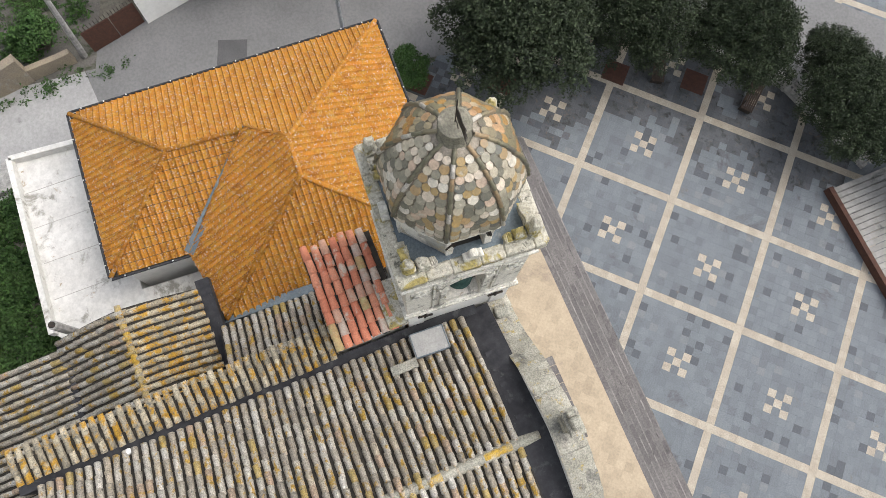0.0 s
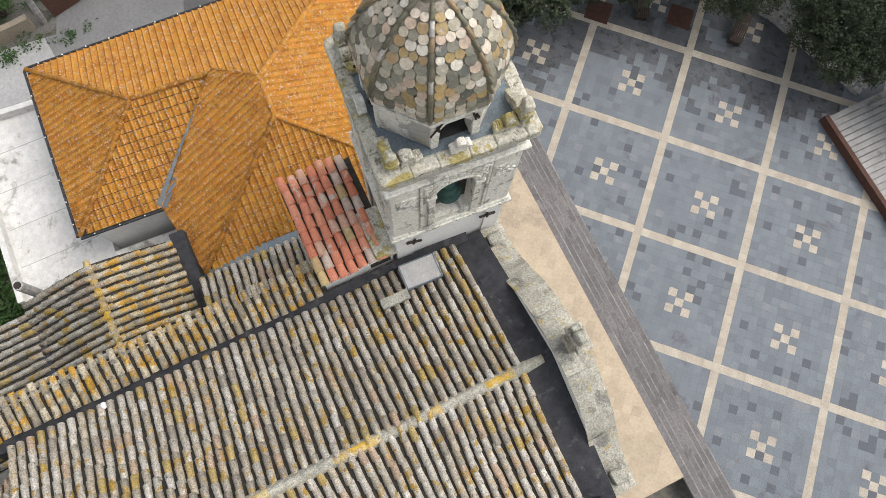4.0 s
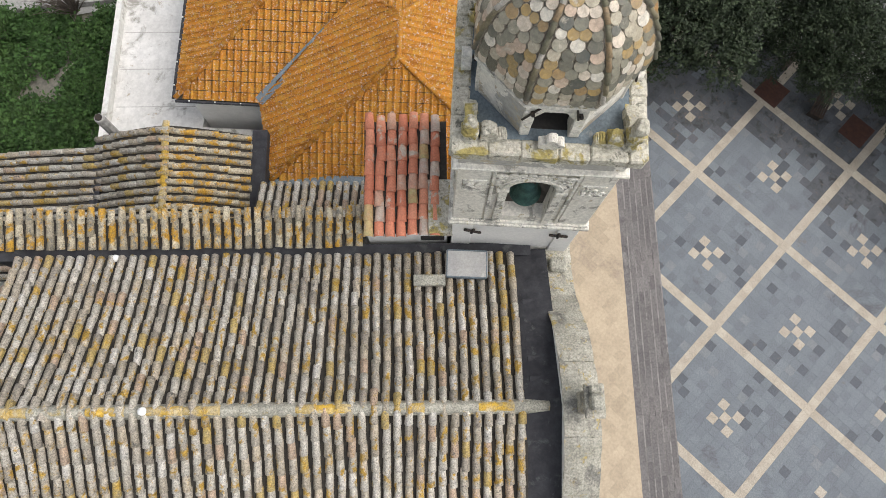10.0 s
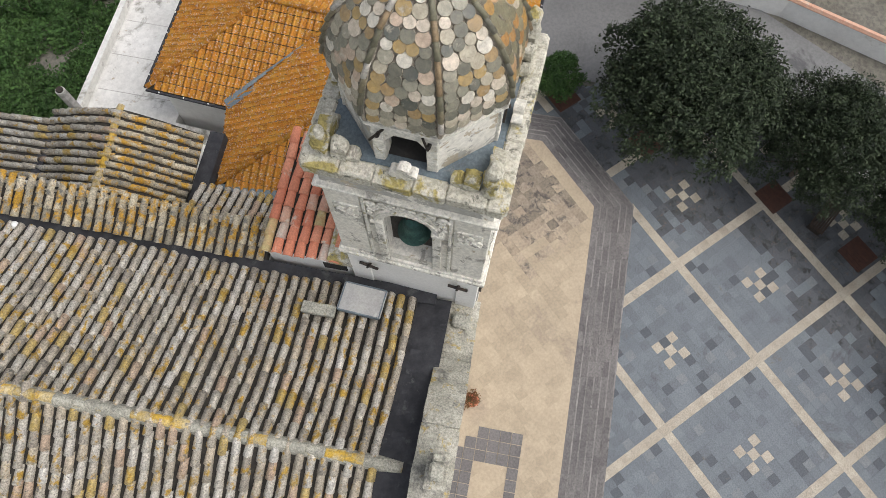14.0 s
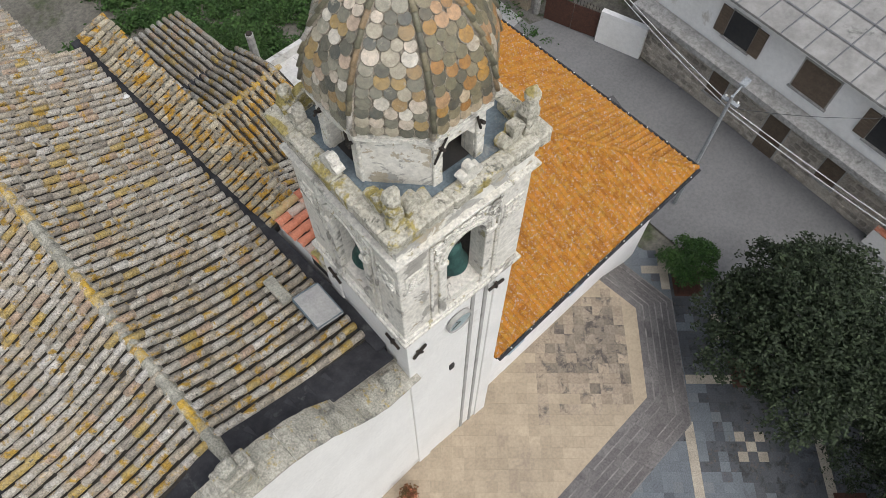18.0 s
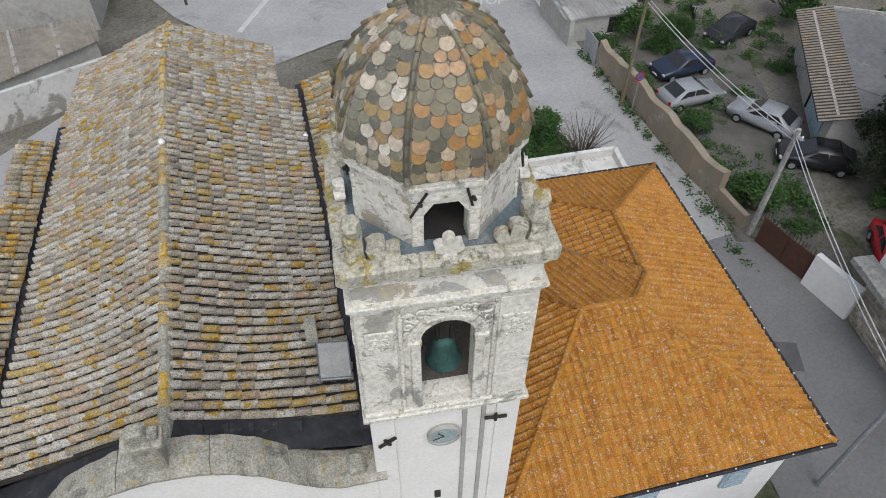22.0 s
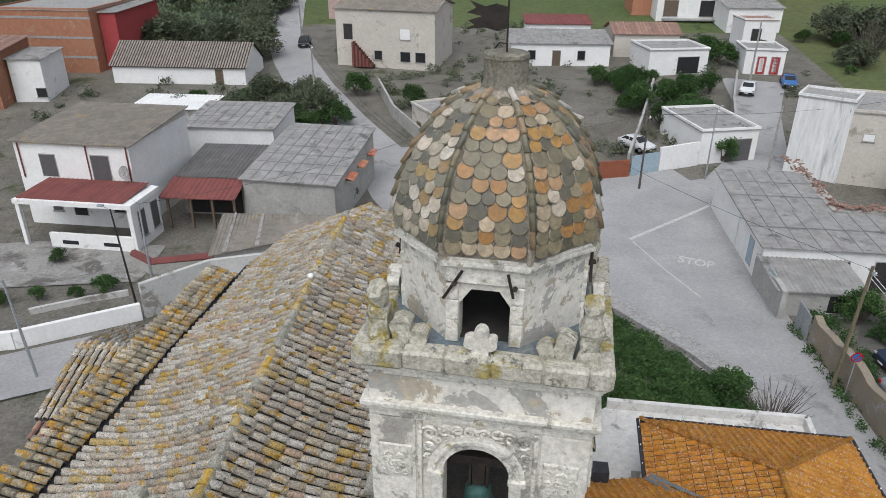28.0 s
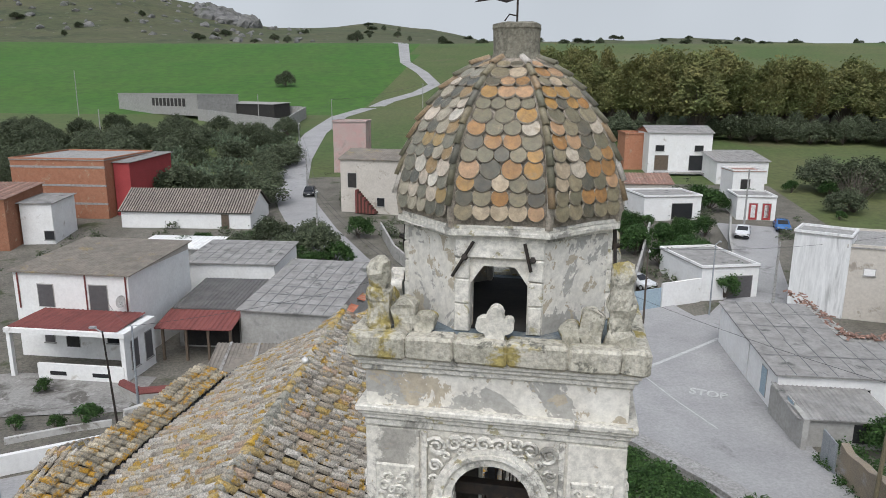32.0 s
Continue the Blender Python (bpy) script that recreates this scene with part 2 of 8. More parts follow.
rib_tile = material("rib_tile", (0.28, 0.24, 0.16), (0.18, 0.16, 0.11), scale=6, rough=0.5, gloss=0.4, palette=[(0.0, (0.19, 0.18, 0.12)), (0.4, (0.28, 0.24, 0.15)), (0.6, (0.36, 0.25, 0.14)), (0.74, (0.68, 0.63, 0.56)), (0.92, (0.15, 0.145, 0.115))])
beige_paving = material("beige_paving", (0.41, 0.335, 0.24), (0.35, 0.285, 0.205), scale=0.8, spots=(0.29, 0.235, 0.18), spot_scale=0.6, spot_at=0.57, each=0.09, bump=0.2, soft=0.16, fine=22, grit=0.2)
stained_paving = material("stained_paving", (0.37, 0.3, 0.22), (0.3, 0.245, 0.185), scale=0.8, spots=(0.15, 0.13, 0.11), spot_scale=2.2, spot_at=0.54, each=0.14, bump=0.3, soft=0.1, fine=22, grit=0.3)
soiled_paving = material("soiled_paving", (0.3, 0.25, 0.19), (0.21, 0.175, 0.14), scale=0.8, spots=(0.1, 0.088, 0.078), spot_scale=2.0, spot_at=0.5, each=0.2, bump=0.3, soft=0.1, fine=22, grit=0.35)
slate = material("slate", (0.165, 0.18, 0.195), (0.12, 0.134, 0.15), scale=0.7, spots=(0.085, 0.085, 0.09), spot_scale=0.35, spot_at=0.6, bump=0.2, rough=0.7, soft=0.1, spots2=(0.16, 0.14, 0.12), fine=40,
                 palette=[(0.0, (0.17, 0.188, 0.204)), (0.3, (0.185, 0.204, 0.22)), (0.56, (0.16, 0.178, 0.193)), (0.76, (0.145, 0.16, 0.175)), (0.87, (0.088, 0.097, 0.106)), (0.95, (0.205, 0.216, 0.224))])
# slate round the trees: damp stains with the trees' shade painted in
slate_damp_shade = material("slate_damp_shade", (0.105, 0.113, 0.122), (0.082, 0.086, 0.091), scale=0.8, spots=(0.045, 0.045, 0.046), spot_scale=2.0, spot_at=0.52, soft=0.12, each=0.16, rough=0.65, spots2=(0.135, 0.112, 0.092), fine=40, bump=0.3)
slate_pale = material("slate_pale", (0.46, 0.41, 0.33), (0.38, 0.33, 0.26), scale=2, spots=(0.22, 0.19, 0.16), spot_scale=0.3, spot_at=0.62, each=0.08, bump=0.2, soft=0.2)
step_stone = material("step_stone", (0.15, 0.14, 0.137), (0.19, 0.175, 0.168), scale=0.5, spots=(0.085, 0.08, 0.08), spot_scale=0.6, spot_at=0.54, soft=0.15, each=0.14, bump=0.3, grit=0.4, fine=30)
asphalt = material("asphalt", (0.165, 0.164, 0.162), (0.2, 0.198, 0.195), scale=0.35, spots=(0.1, 0.1, 0.1), spot_scale=0.25, spot_at=0.63, fine=14, bump=0.3, soft=0.06, grit=0.22)
asphalt_pale = material("asphalt_pale", (0.37, 0.365, 0.355), (0.3, 0.295, 0.29), scale=0.25, spots=(0.21, 0.205, 0.2), spot_scale=0.2, spot_at=0.6, spots2=(0.24, 0.235, 0.23), fine=12, bump=0.3, grit=0.22)
earth = material("earth", (0.2, 0.185, 0.155), (0.13, 0.12, 0.095), scale=0.3, spots=(0.06, 0.075, 0.03), spot_scale=0.25, spot_at=0.56, fine=10, bump=0.8, soft=0.1, grit=0.5)
grassland = material("grassland", (0.075, 0.12, 0.032), (0.12, 0.13, 0.05), scale=0.03, spots=(0.13, 0.12, 0.06), spot_scale=0.02, spot_at=0.6, fine=2, bump=0.5, soft=0.12)
crop_field = material("crop_field", (0.05, 0.135, 0.016), (0.066, 0.14, 0.022), scale=0.03, fine=0.6, bump=0.4)
scrub_hill = material("scrub_hill", (0.07, 0.085, 0.036), (0.11, 0.105, 0.055), scale=0.02, spots=(0.05, 0.065, 0.03), spot_scale=0.035, spot_at=0.57, spots2=(0.17, 0.165, 0.14), fine=0.3, bump=0.5, soft=0.06)
rock = material("rock", (0.22, 0.215, 0.205), (0.15, 0.15, 0.135), scale=0.05, spots=(0.1, 0.11, 0.07), spot_scale=0.05, fine=0.5, bump=0.8)
wall_white = material("wall_white", (0.78, 0.775, 0.75), (0.72, 0.71, 0.68), scale=0.7, spots=(0.52, 0.49, 0.44), spot_scale=0.5, spot_at=0.63, bump=0.15, fine=9, grit=0.1)
wall_beige = material("wall_beige", (0.56, 0.52, 0.455), (0.5, 0.46, 0.4), scale=0.6, spots=(0.34, 0.3, 0.25), spot_scale=0.5, bump=0.2, fine=9, grit=0.15)
drip_wall = material("drip_stained_wall", (0.74, 0.74, 0.72), (0.68, 0.68, 0.66), scale=0.7, stretch=(1, 1, 0.12), spots=(0.42, 0.42, 0.4), spot_scale=1.3, spot_at=0.56, soft=0.15, fine=8, grit=0.2)
flat_felt = material("flat_roof_felt", (0.15, 0.15, 0.155), (0.19, 0.19, 0.19), scale=0.5, spots=(0.24, 0.235, 0.22), spot_scale=0.6, spot_at=0.6, fine=8, grit=0.3)
brown_sheet = material("brown_sheet", (0.26, 0.23, 0.19), (0.2, 0.18, 0.15), scale=0.6, spots=(0.3, 0.24, 0.14), spot_scale=0.5, fine=4, grit=0.3)
wall_grey = material("wall_grey", (0.42, 0.41, 0.38), (0.34, 0.33, 0.3), scale=0.6, spots=(0.2, 0.2, 0.19), spot_scale=0.45, spot_at=0.58, bump=0.35, soft=0.15, fine=9, grit=0.2)
wall_red = material("wall_red", (0.42, 0.07, 0.07), (0.36, 0.06, 0.06), scale=0.8, bump=0.15)
brick = material("brickwork", (0.42, 0.2, 0.12), (0.36, 0.16, 0.09), scale=2, each=0.2, spots=(0.45, 0.3, 0.2), spot_scale=1, bump=0.4)
pinkish = material("pink_plaster", (0.55, 0.36, 0.33), (0.5, 0.42, 0.38), scale=0.7, spots=(0.35, 0.3, 0.27), spot_scale=0.6, bump=0.3)
fibre = material("fibre_cement", (0.33, 0.32, 0.3), (0.26, 0.25, 0.235), scale=0.8, spots=(0.14, 0.14, 0.13), spot_scale=0.6, bump=0.3, each=0.06, fine=3, grit=0.3)
rubble = material("rubble_stone", (0.5, 0.45, 0.38), (0.33, 0.3, 0.255), scale=2.5, each=0.3, bump=0.8)
glass_dark = material("window_glass", (0.02, 0.022, 0.025), (0.03, 0.03, 0.03), rough=0.12, bump=0.0)
shutter = material("shutter_brown", (0.16, 0.12, 0.085), (0.12, 0.09, 0.065), scale=4, rough=0.6)
shutter_grey = material("shutter_grey", (0.12, 0.115, 0.115), (0.1, 0.095, 0.095), scale=4, rough=0.6)
blue_paint = material("pale_blue_paint", (0.4, 0.5, 0.55), (0.35, 0.44, 0.5), scale=2)
leaf = material("oak_leaf", (0.024, 0.036, 0.018), (0.046, 0.062, 0.03), scale=2, each=0.5, rough=0.75, gloss=0.18, fine=8, bump=0.2)
leaf_olive = material("olive_leaf", (0.075, 0.095, 0.05), (0.12, 0.14, 0.08), scale=1, each=0.35, fine=6, bump=0.2)
leaf_gum = material("eucalyptus_leaf", (0.14, 0.165, 0.055), (0.2, 0.185, 0.065), scale=0.15, each=0.22, fine=3, bump=0.2)
leaf_green = material("bright_leaf", (0.034, 0.08, 0.018), (0.06, 0.115, 0.028), scale=1, each=0.45, fine=8, bump=0.2)
leaf_cactus = material("cactus_pad", (0.1, 0.14, 0.08), (0.15, 0.18, 0.11), scale=1, each=0.3, fine=6)
bark = material("bark", (0.09, 0.07, 0.055), (0.13, 0.11, 0.09), scale=6, bump=0.8)
wood = material("bench_wood", (0.05, 0.035, 0.028), (0.08, 0.055, 0.04), scale=5, each=0.2)
rust = material("rusty_grate", (0.1, 0.045, 0.03), (0.07, 0.035, 0.025), scale=6)
concrete = material("concrete", (0.4, 0.39, 0.37), (0.33, 0.32, 0.3), scale=1.2, spots=(0.25, 0.24, 0.22), bump=0.3, fine=12, grit=0.45)
cable_pale = material("white_cable", (0.6, 0.6, 0.6), rough=0.6, bump=0.0)
cable_dark = material("dark_cable", (0.06, 0.06, 0.06), rough=0.6, bump=0.0)
line_paint = material("road_paint", (0.62, 0.62, 0.6), (0.45, 0.45, 0.43), scale=3, bump=0.1)
paint = {}
for nm, c in (("silver", (0.3, 0.315, 0.33)), ("dark_blue", (0.02, 0.03, 0.06)), ("black", (0.015, 0.016, 0.02)), ("red", (0.5, 0.01, 0.02)), ("white", (0.75, 0.76, 0.76)), ("blue", (0.05, 0.16, 0.4))):
    paint[nm] = material("car_paint_" + nm, c, tuple(v * 0.9 for v in c), rough=0.25, scale=2, bump=0.0)
rubber = material("rubber", (0.015, 0.015, 0.015), rough=0.8)
red_sheet = material("red_sheet", (0.24, 0.08, 0.068), (0.19, 0.065, 0.058), scale=1, each=0.1)
faded_tile = material("faded_tile", (0.34, 0.2, 0.15), (0.26, 0.17, 0.135), scale=1.2, each=0.25, spots=(0.36, 0.3, 0.24), spot_scale=0.9, fine=8, grit=0.4)
gable_stone = material("gable_stone", (0.52, 0.49, 0.41), (0.36, 0.345, 0.28), scale=2.2, spots=(0.24, 0.23, 0.2), spot_scale=1.6, spot_at=0.53, spots2=(0.45, 0.34, 0.12), fine=45, bump=0.9, soft=0.09, grit=0.55)

# ---- building helpers ----
def mesh_of(name, verts, faces, mat=None, smooth=False):
    me = bpy.data.meshes.new(name)
    me.from_pydata([tuple(v) for v in verts], [], faces)
    if mat:
        me.materials.append(mat)
    if smooth:
        me.polygons.foreach_set("use_smooth", [True] * len(me.polygons))
    me.update()
    return me


def part(name, data, mat, parent=None, label="", smooth=False):
    """Links a bmesh, or (verts, faces), or a mesh as one object under parent."""
    if isinstance(data, bmesh.types.BMesh):
        me = bpy.data.meshes.new(name)
        bmesh.ops.recalc_face_normals(data, faces=data.faces)
        data.to_mesh(me)
        data.free()
    elif isinstance(data, tuple):
        me = mesh_of(name, *data)
    else:
        me = data
    if mat and not me.materials:
        me.materials.append(mat)
    if smooth:
        me.polygons.foreach_set("use_smooth", [True] * len(me.polygons))
    ob = new(name, me)
    if parent:
        ob.parent = parent
    if label:
        ob["label"] = label
    return ob


def empty(name, label, category, m=None, group="", kind=""):
    ob = new(name)
    if m is not None:
        ob.matrix_world = m
    return tagged(ob, label, category, group, kind)


def add_box(bm, x0, x1, y0, y1, z0, z1, bevel=0.0, m=None):
    vs = [bm.verts.new((x, y, z)) for x in (x0, x1) for y in (y0, y1) for z in (z0, z1)]
    fs = [bm.faces.new([vs[i] for i in f]) for f in ((0, 1, 3, 2), (4, 6, 7, 5), (0, 4, 5, 1), (2, 3, 7, 6), (0, 2, 6, 4), (1, 5, 7, 3))]
    if bevel:
        es = list({e for f in fs for e in f.edges})
        r = bmesh.ops.bevel(bm, geom=es, offset=bevel, segments=1, affect="EDGES")
        vs = list({v for f in r["faces"] for v in f.verts} | {v for v in vs if v.is_valid})
    if m is not None:
        bmesh.ops.transform(bm, matrix=m, verts=[v for v in vs if v.is_valid])
    return bm


def box(x0, x1, y0, y1, z0, z1, bevel=0.0, m=None):
    return add_box(bmesh.new(), x0, x1, y0, y1, z0, z1, bevel, m)


def add_prism(bm, pts, z0, z1):
    lo = [bm.verts.new((x, y, z0)) for x, y in pts]
    hi = [bm.verts.new((x, y, z1)) for x, y in pts]
    n = len(pts)
    bm.faces.new(lo[::-1])
    bm.faces.new(hi)
    for i in range(n):
        bm.faces.new((lo[i], lo[(i + 1) % n], hi[(i + 1) % n], hi[i]))
    return bm


def prism(pts, z0, z1):
    return add_prism(bmesh.new(), pts, z0, z1)


def add_tube(bm, pts, r, sides=6, r1=None):
    """A tube of radius r (to r1 at its end) along pts."""
    pts = [Vector(p) for p in pts]
    rings = []
    for i, p in enumerate(pts):
        d = (pts[min(i + 1, len(pts) - 1)] - pts[max(i - 1, 0)]).normalized()
        a = d.orthogonal().normalized() if abs(d.z) > 0.9 else d.cross(Vector((0, 0, 1))).normalized()
        b = d.cross(a)
        rr = r if r1 is None else r + (r1 - r) * i / (len(pts) - 1)
        rings.append([bm.verts.new(p + rr * (math.cos(k * math.tau / sides) * a + math.sin(k * math.tau / sides) * b)) for k in range(sides)])
    for q, w in zip(rings, rings[1:]):
        for k in range(sides):
            bm.faces.new((q[k], q[(k + 1) % sides], w[(k + 1) % sides], w[k]))
    bm.faces.new(rings[0][::-1])
    bm.faces.new(rings[-1])
    return bm


def tube(pts, r, sides=6, r1=None):
    return add_tube(bmesh.new(), pts, r, sides, r1)


def lathe(profile, sides=24, cx=0.0, cy=0.0):
    """Turned solid: profile of (radius, z)."""
    bm = bmesh.new()
    rings = [[bm.verts.new((cx + r * math.cos(k * math.tau / sides), cy + r * math.sin(k * math.tau / sides), z)) for k in range(sides)] for r, z in profile]
    for q, w in zip(rings, rings[1:]):
        for k in range(sides):
            bm.faces.new((q[k], q[(k + 1) % sides], w[(k + 1) % sides], w[k]))
    bm.faces.new(rings[0][::-1])
    bm.faces.new(rings[-1])
    return bm


def clip(poly, a, b):
    """The part of a plan polygon on the left of the line a to b."""
    out = []
    for i in range(len(poly)):
        p, q = poly[i], poly[(i + 1) % len(poly)]
        sp = (b[0] - a[0]) * (p[1] - a[1]) - (b[1] - a[1]) * (p[0] - a[0])
        sq = (b[0] - a[0]) * (q[1] - a[1]) - (b[1] - a[1]) * (q[0] - a[0])
        if sp >= 0:
            out.append(p)
        if sp * sq < 0:
            f = sp / (sp - sq)
            out.append((p[0] + (q[0] - p[0]) * f, p[1] + (q[1] - p[1]) * f))
    return out


def inside(poly, x, y):
    hit = False
    for i in range(len(poly)):
        (x0, y0), (x1, y1) = poly[i], poly[i - 1]
        if (y0 > y) != (y1 > y) and x < (x1 - x0) * (y - y0) / (y1 - y0) + x0:
            hit = not hit
    return hit


def rough_up(bm, amount, scale=3.0, seed=0.0):
    for v in bm.verts:
        n = noise.noise_vector(v.co * scale + Vector((seed, seed * 2.3, 7)))
        v.co += n * amount
    return bm


class Heap:
    """Many small pieces in one mesh."""

    def __init__(self):
        self.v, self.f = [], []

    def add(self, verts, faces):
        k = len(self.v)
        self.v += verts
        self.f += [tuple(i + k for i in f) for f in faces]

    def out(self, name, mat, parent=None, label="", category="", stuff=True, smooth=False):
        ob = part(name, (self.v, self.f), mat, parent, label, smooth)
        if stuff:
            ob["kind"] = "stuff"
        if category:
            ob["category"] = category
        return ob


def tile_shape(w, length, h, segs=5, taper=0.82, thick=0.014):
    """A barrel tile lying along +y, its wide end at y = 0 (downhill), crown up."""
    v, f = [], []
    for y, s, dz in ((0.0, 1.0, 0.04), (length, taper, 0.0)):
        for k in range(segs + 1):
            a = math.pi * k / segs
            v.append((-math.cos(a) * w / 2 * s, y, math.sin(a) * h * s + dz))
    for k in range(segs):
        f.append((k, k + 1, segs + 2 + k, segs + 1 + k))
    # the lip at the downhill end
    for k in range(segs + 1):
        a = math.pi * k / segs
        v.append((-math.cos(a) * (w / 2 - thick), 0.0, max(0.0, math.sin(a) * (h - thick)) + 0.04 - thick))
    o = 2 * (segs + 1)
    for k in range(segs):
        f.append((o + k, o + k + 1, k + 1, k))
    return v, f


def roof_frame(o, across, uphill):
    """A matrix whose x runs along the eaves, y uphill in the slope, z out of it."""
    x = Vector(across).normalized()
    y = Vector(uphill)
    y = (y - x * y.dot(x)).normalized()
    z = x.cross(y)
    if z.z < -1e-6:
        x, z = -x, -z
    m = Matrix.Identity(4)
    m.col[0][:3], m.col[1][:3], m.col[2][:3], m.col[3][:3] = x, y, z, o
    return m


COUNT = [0]


def coppi(parent, surf, u0, u1, v0, v1, mat, pitch=0.265, step=0.4, near=None, wave=0.02, keep=None, seed=1, missing=0.0, full=0.78):
    """Rows of barrel tiles over surf(u, v): u along the eaves, v up the slope (0 at the eaves, in metres of slope).
    near(u, v): tiles that are parts of their own; the others join one mesh."""
    rng = random.Random(seed)
    heap = Heap()
    shape = tile_shape(pitch * full, step * 1.16, pitch * 0.47, thick=0.022)
    shared = mesh_of("tile", *shape, mat)
    shared.polygons.foreach_set("use_smooth", [True] * len(shared.polygons))
    n = int((u1 - u0) / pitch)
    for i in range(n):
        u = u0 + (i + 0.5) * (u1 - u0) / n
        v = v0 - rng.uniform(0, 0.06)
        while v < v1 - 0.12:
            uu = u + 0.03 * math.sin(v * 0.9 + u * 0.7) + rng.uniform(-1, 1) * 0.012
            if (keep is None or keep(uu, v + 0.2)) and rng.random() >= missing:
                p, q = Vector(surf(uu, v)), Vector(surf(uu, min(v + step, v1 + 0.1)))
                r = Vector(surf(uu + 0.1, v))
                m = roof_frame(p, r - p, q - p) @ pose(0, 0, 0.012 + rng.uniform(0, 0.012), rng.uniform(-2.2, 2.2), rng.uniform(-4, 4), rng.uniform(-2.4, 2.4))
                if near and near(uu, v) and COUNT[0] < 900:
                    COUNT[0] += 1
                    t = new("tile", shared)
                    t.parent = parent
                    t.matrix_local = m
                else:
                    heap.add([tuple(m @ Vector(c)) for c in shape[0]], shape[1])
            v += step * rng.uniform(0.94, 1.06)
    if heap.v:
        heap.out("tile_rest", mat, parent, smooth=True)


def sheet(name, surf, u0, u1, v0, v1, nu, nv, mat, parent=None, thick=0.12, label=""):
    """The slab under a roof's tiles."""
    v, f = [], []
    for k in (0, 1):
        for i in range(nu + 1):
            for j in range(nv + 1):
                p = Vector(surf(u0 + (u1 - u0) * i / nu, v0 + (v1 - v0) * j / nv))
                v.append((p.x, p.y, p.z - k * thick))
    s = (nu + 1) * (nv + 1)
    a = lambda i, j, k=0: k * s + i * (nv + 1) + j
    for i in range(nu):
        for j in range(nv):
            f.append((a(i, j), a(i + 1, j), a(i + 1, j + 1), a(i, j + 1)))
            f.append((a(i, j + 1, 1), a(i + 1, j + 1, 1), a(i + 1, j, 1), a(i, j, 1)))
    for i in range(nu):
        f.append((a(i, 0, 1), a(i + 1, 0, 1), a(i + 1, 0), a(i, 0)))
        f.append((a(i, nv), a(i + 1, nv), a(i + 1, nv, 1), a(i, nv, 1)))
    for j in range(nv):
        f.append((a(0, j), a(0, j + 1), a(0, j + 1, 1), a(0, j, 1)))
        f.append((a(nu, j, 1), a(nu, j + 1, 1), a(nu, j + 1), a(nu, j)))
    return part(name, (v, f), mat, parent, label)


def wall(name, pts, z0, z1, mat, parent=None, label="", holes=()):
    return part(name, prism(pts, z0, z1), mat, parent, label)

# ---- the ground ----
SKYLINE = [(-1.6, 150), (-0.76, 168), (-0.594, 137), (-0.52, 114), (-0.478, 108), (-0.428, 96), (-0.402, 88), (-0.329, 83), (-0.264, 85), (-0.215, 88), (-0.127, 81), (-0.064, 71), (0.064, 69), (0.236, 72), (0.305, 68), (0.463, 67), (1.6, 55)]


def skyline(a):
    """The hills' height by their bearing."""
    for (a0, h0), (a1, h1) in zip(SKYLINE, SKYLINE[1:]):
        if a < a1:
            return h0 + (h1 - h0) * max(0.0, a - a0) / (a1 - a0)
    return SKYLINE[-1][1]


def ground_z(x, y):
    """Level near the church, rising to the hills in the north."""
    far = max(0.0, min(y, 400.0) - 48.0)
    z = -0.9 * min(1.0, max(0.0, (y - 14.0) / 18.0)) + 0.085 * far * min(1.0, far / 30.0) ** 0.5 + 0.1 * max(0.0, min(y, 400.0) - 230.0)
    if y > 400:
        f = min(1.0, (y - 400) / 340.0)
        n = 2.4 * noise.noise(Vector((x * 0.02, y * 0.02, 0))) + 1.6 * noise.noise(Vector((x * 0.06, y * 0.06, 5)))
        z += (skyline(x / (y + 8.6)) - z) * f ** 1.35 + n * f - max(0.0, y - 760) * 0.08
    if math.hypot(x, y) > 120:
        z += 1.0 * noise.noise(Vector((x * 0.013, y * 0.013, 3)))
    return z


def terrain():
    xs = sorted(set([-4000, -2500, -1500, -1000, -800, -650] + list(range(-560, 561, 20)) + [650, 800, 1000, 1500, 2500, 4000] + list(range(-60, 61, 6))))
    ys = sorted(set([-4000, -2000, -1000, -400, -200, -120, -80] + list(range(-60, 120, 6)) + list(range(120, 400, 14)) + list(range(400, 1000, 20)) + [1100, 1300, 1700, 2500, 4000]))
    v = [(x, y, ground_z(x, y) - 0.06) for x in xs for y in ys]
    n = len(ys)
    f = [(i * n + j, (i + 1) * n + j, (i + 1) * n + j + 1, i * n + j + 1) for i in range(len(xs) - 1) for j in range(n - 1)]
    me = mesh_of("ground", v, f)
    for m in (earth, grassland, crop_field, scrub_hill, rock):
        me.materials.append(m)
    for p in me.polygons:
        c = p.center
        d = math.hypot(c.x, c.y)
        k = 0 if d < 75 or (c.y < 112 and -72 < c.x < 44) else 1
        if 200 < c.y < 425 and c.x < -52 + max(0.0, c.y - 330) * -0.2 and c.x > -520:
            k = 2
        elif c.y > 425 or d > 640:
            k = 3
        p.material_index = k
        p.use_smooth = True
    tagged(new("ground", me), "earth, grass, fields and scrubby hills round the village", "ground", kind="structure")


terrain()


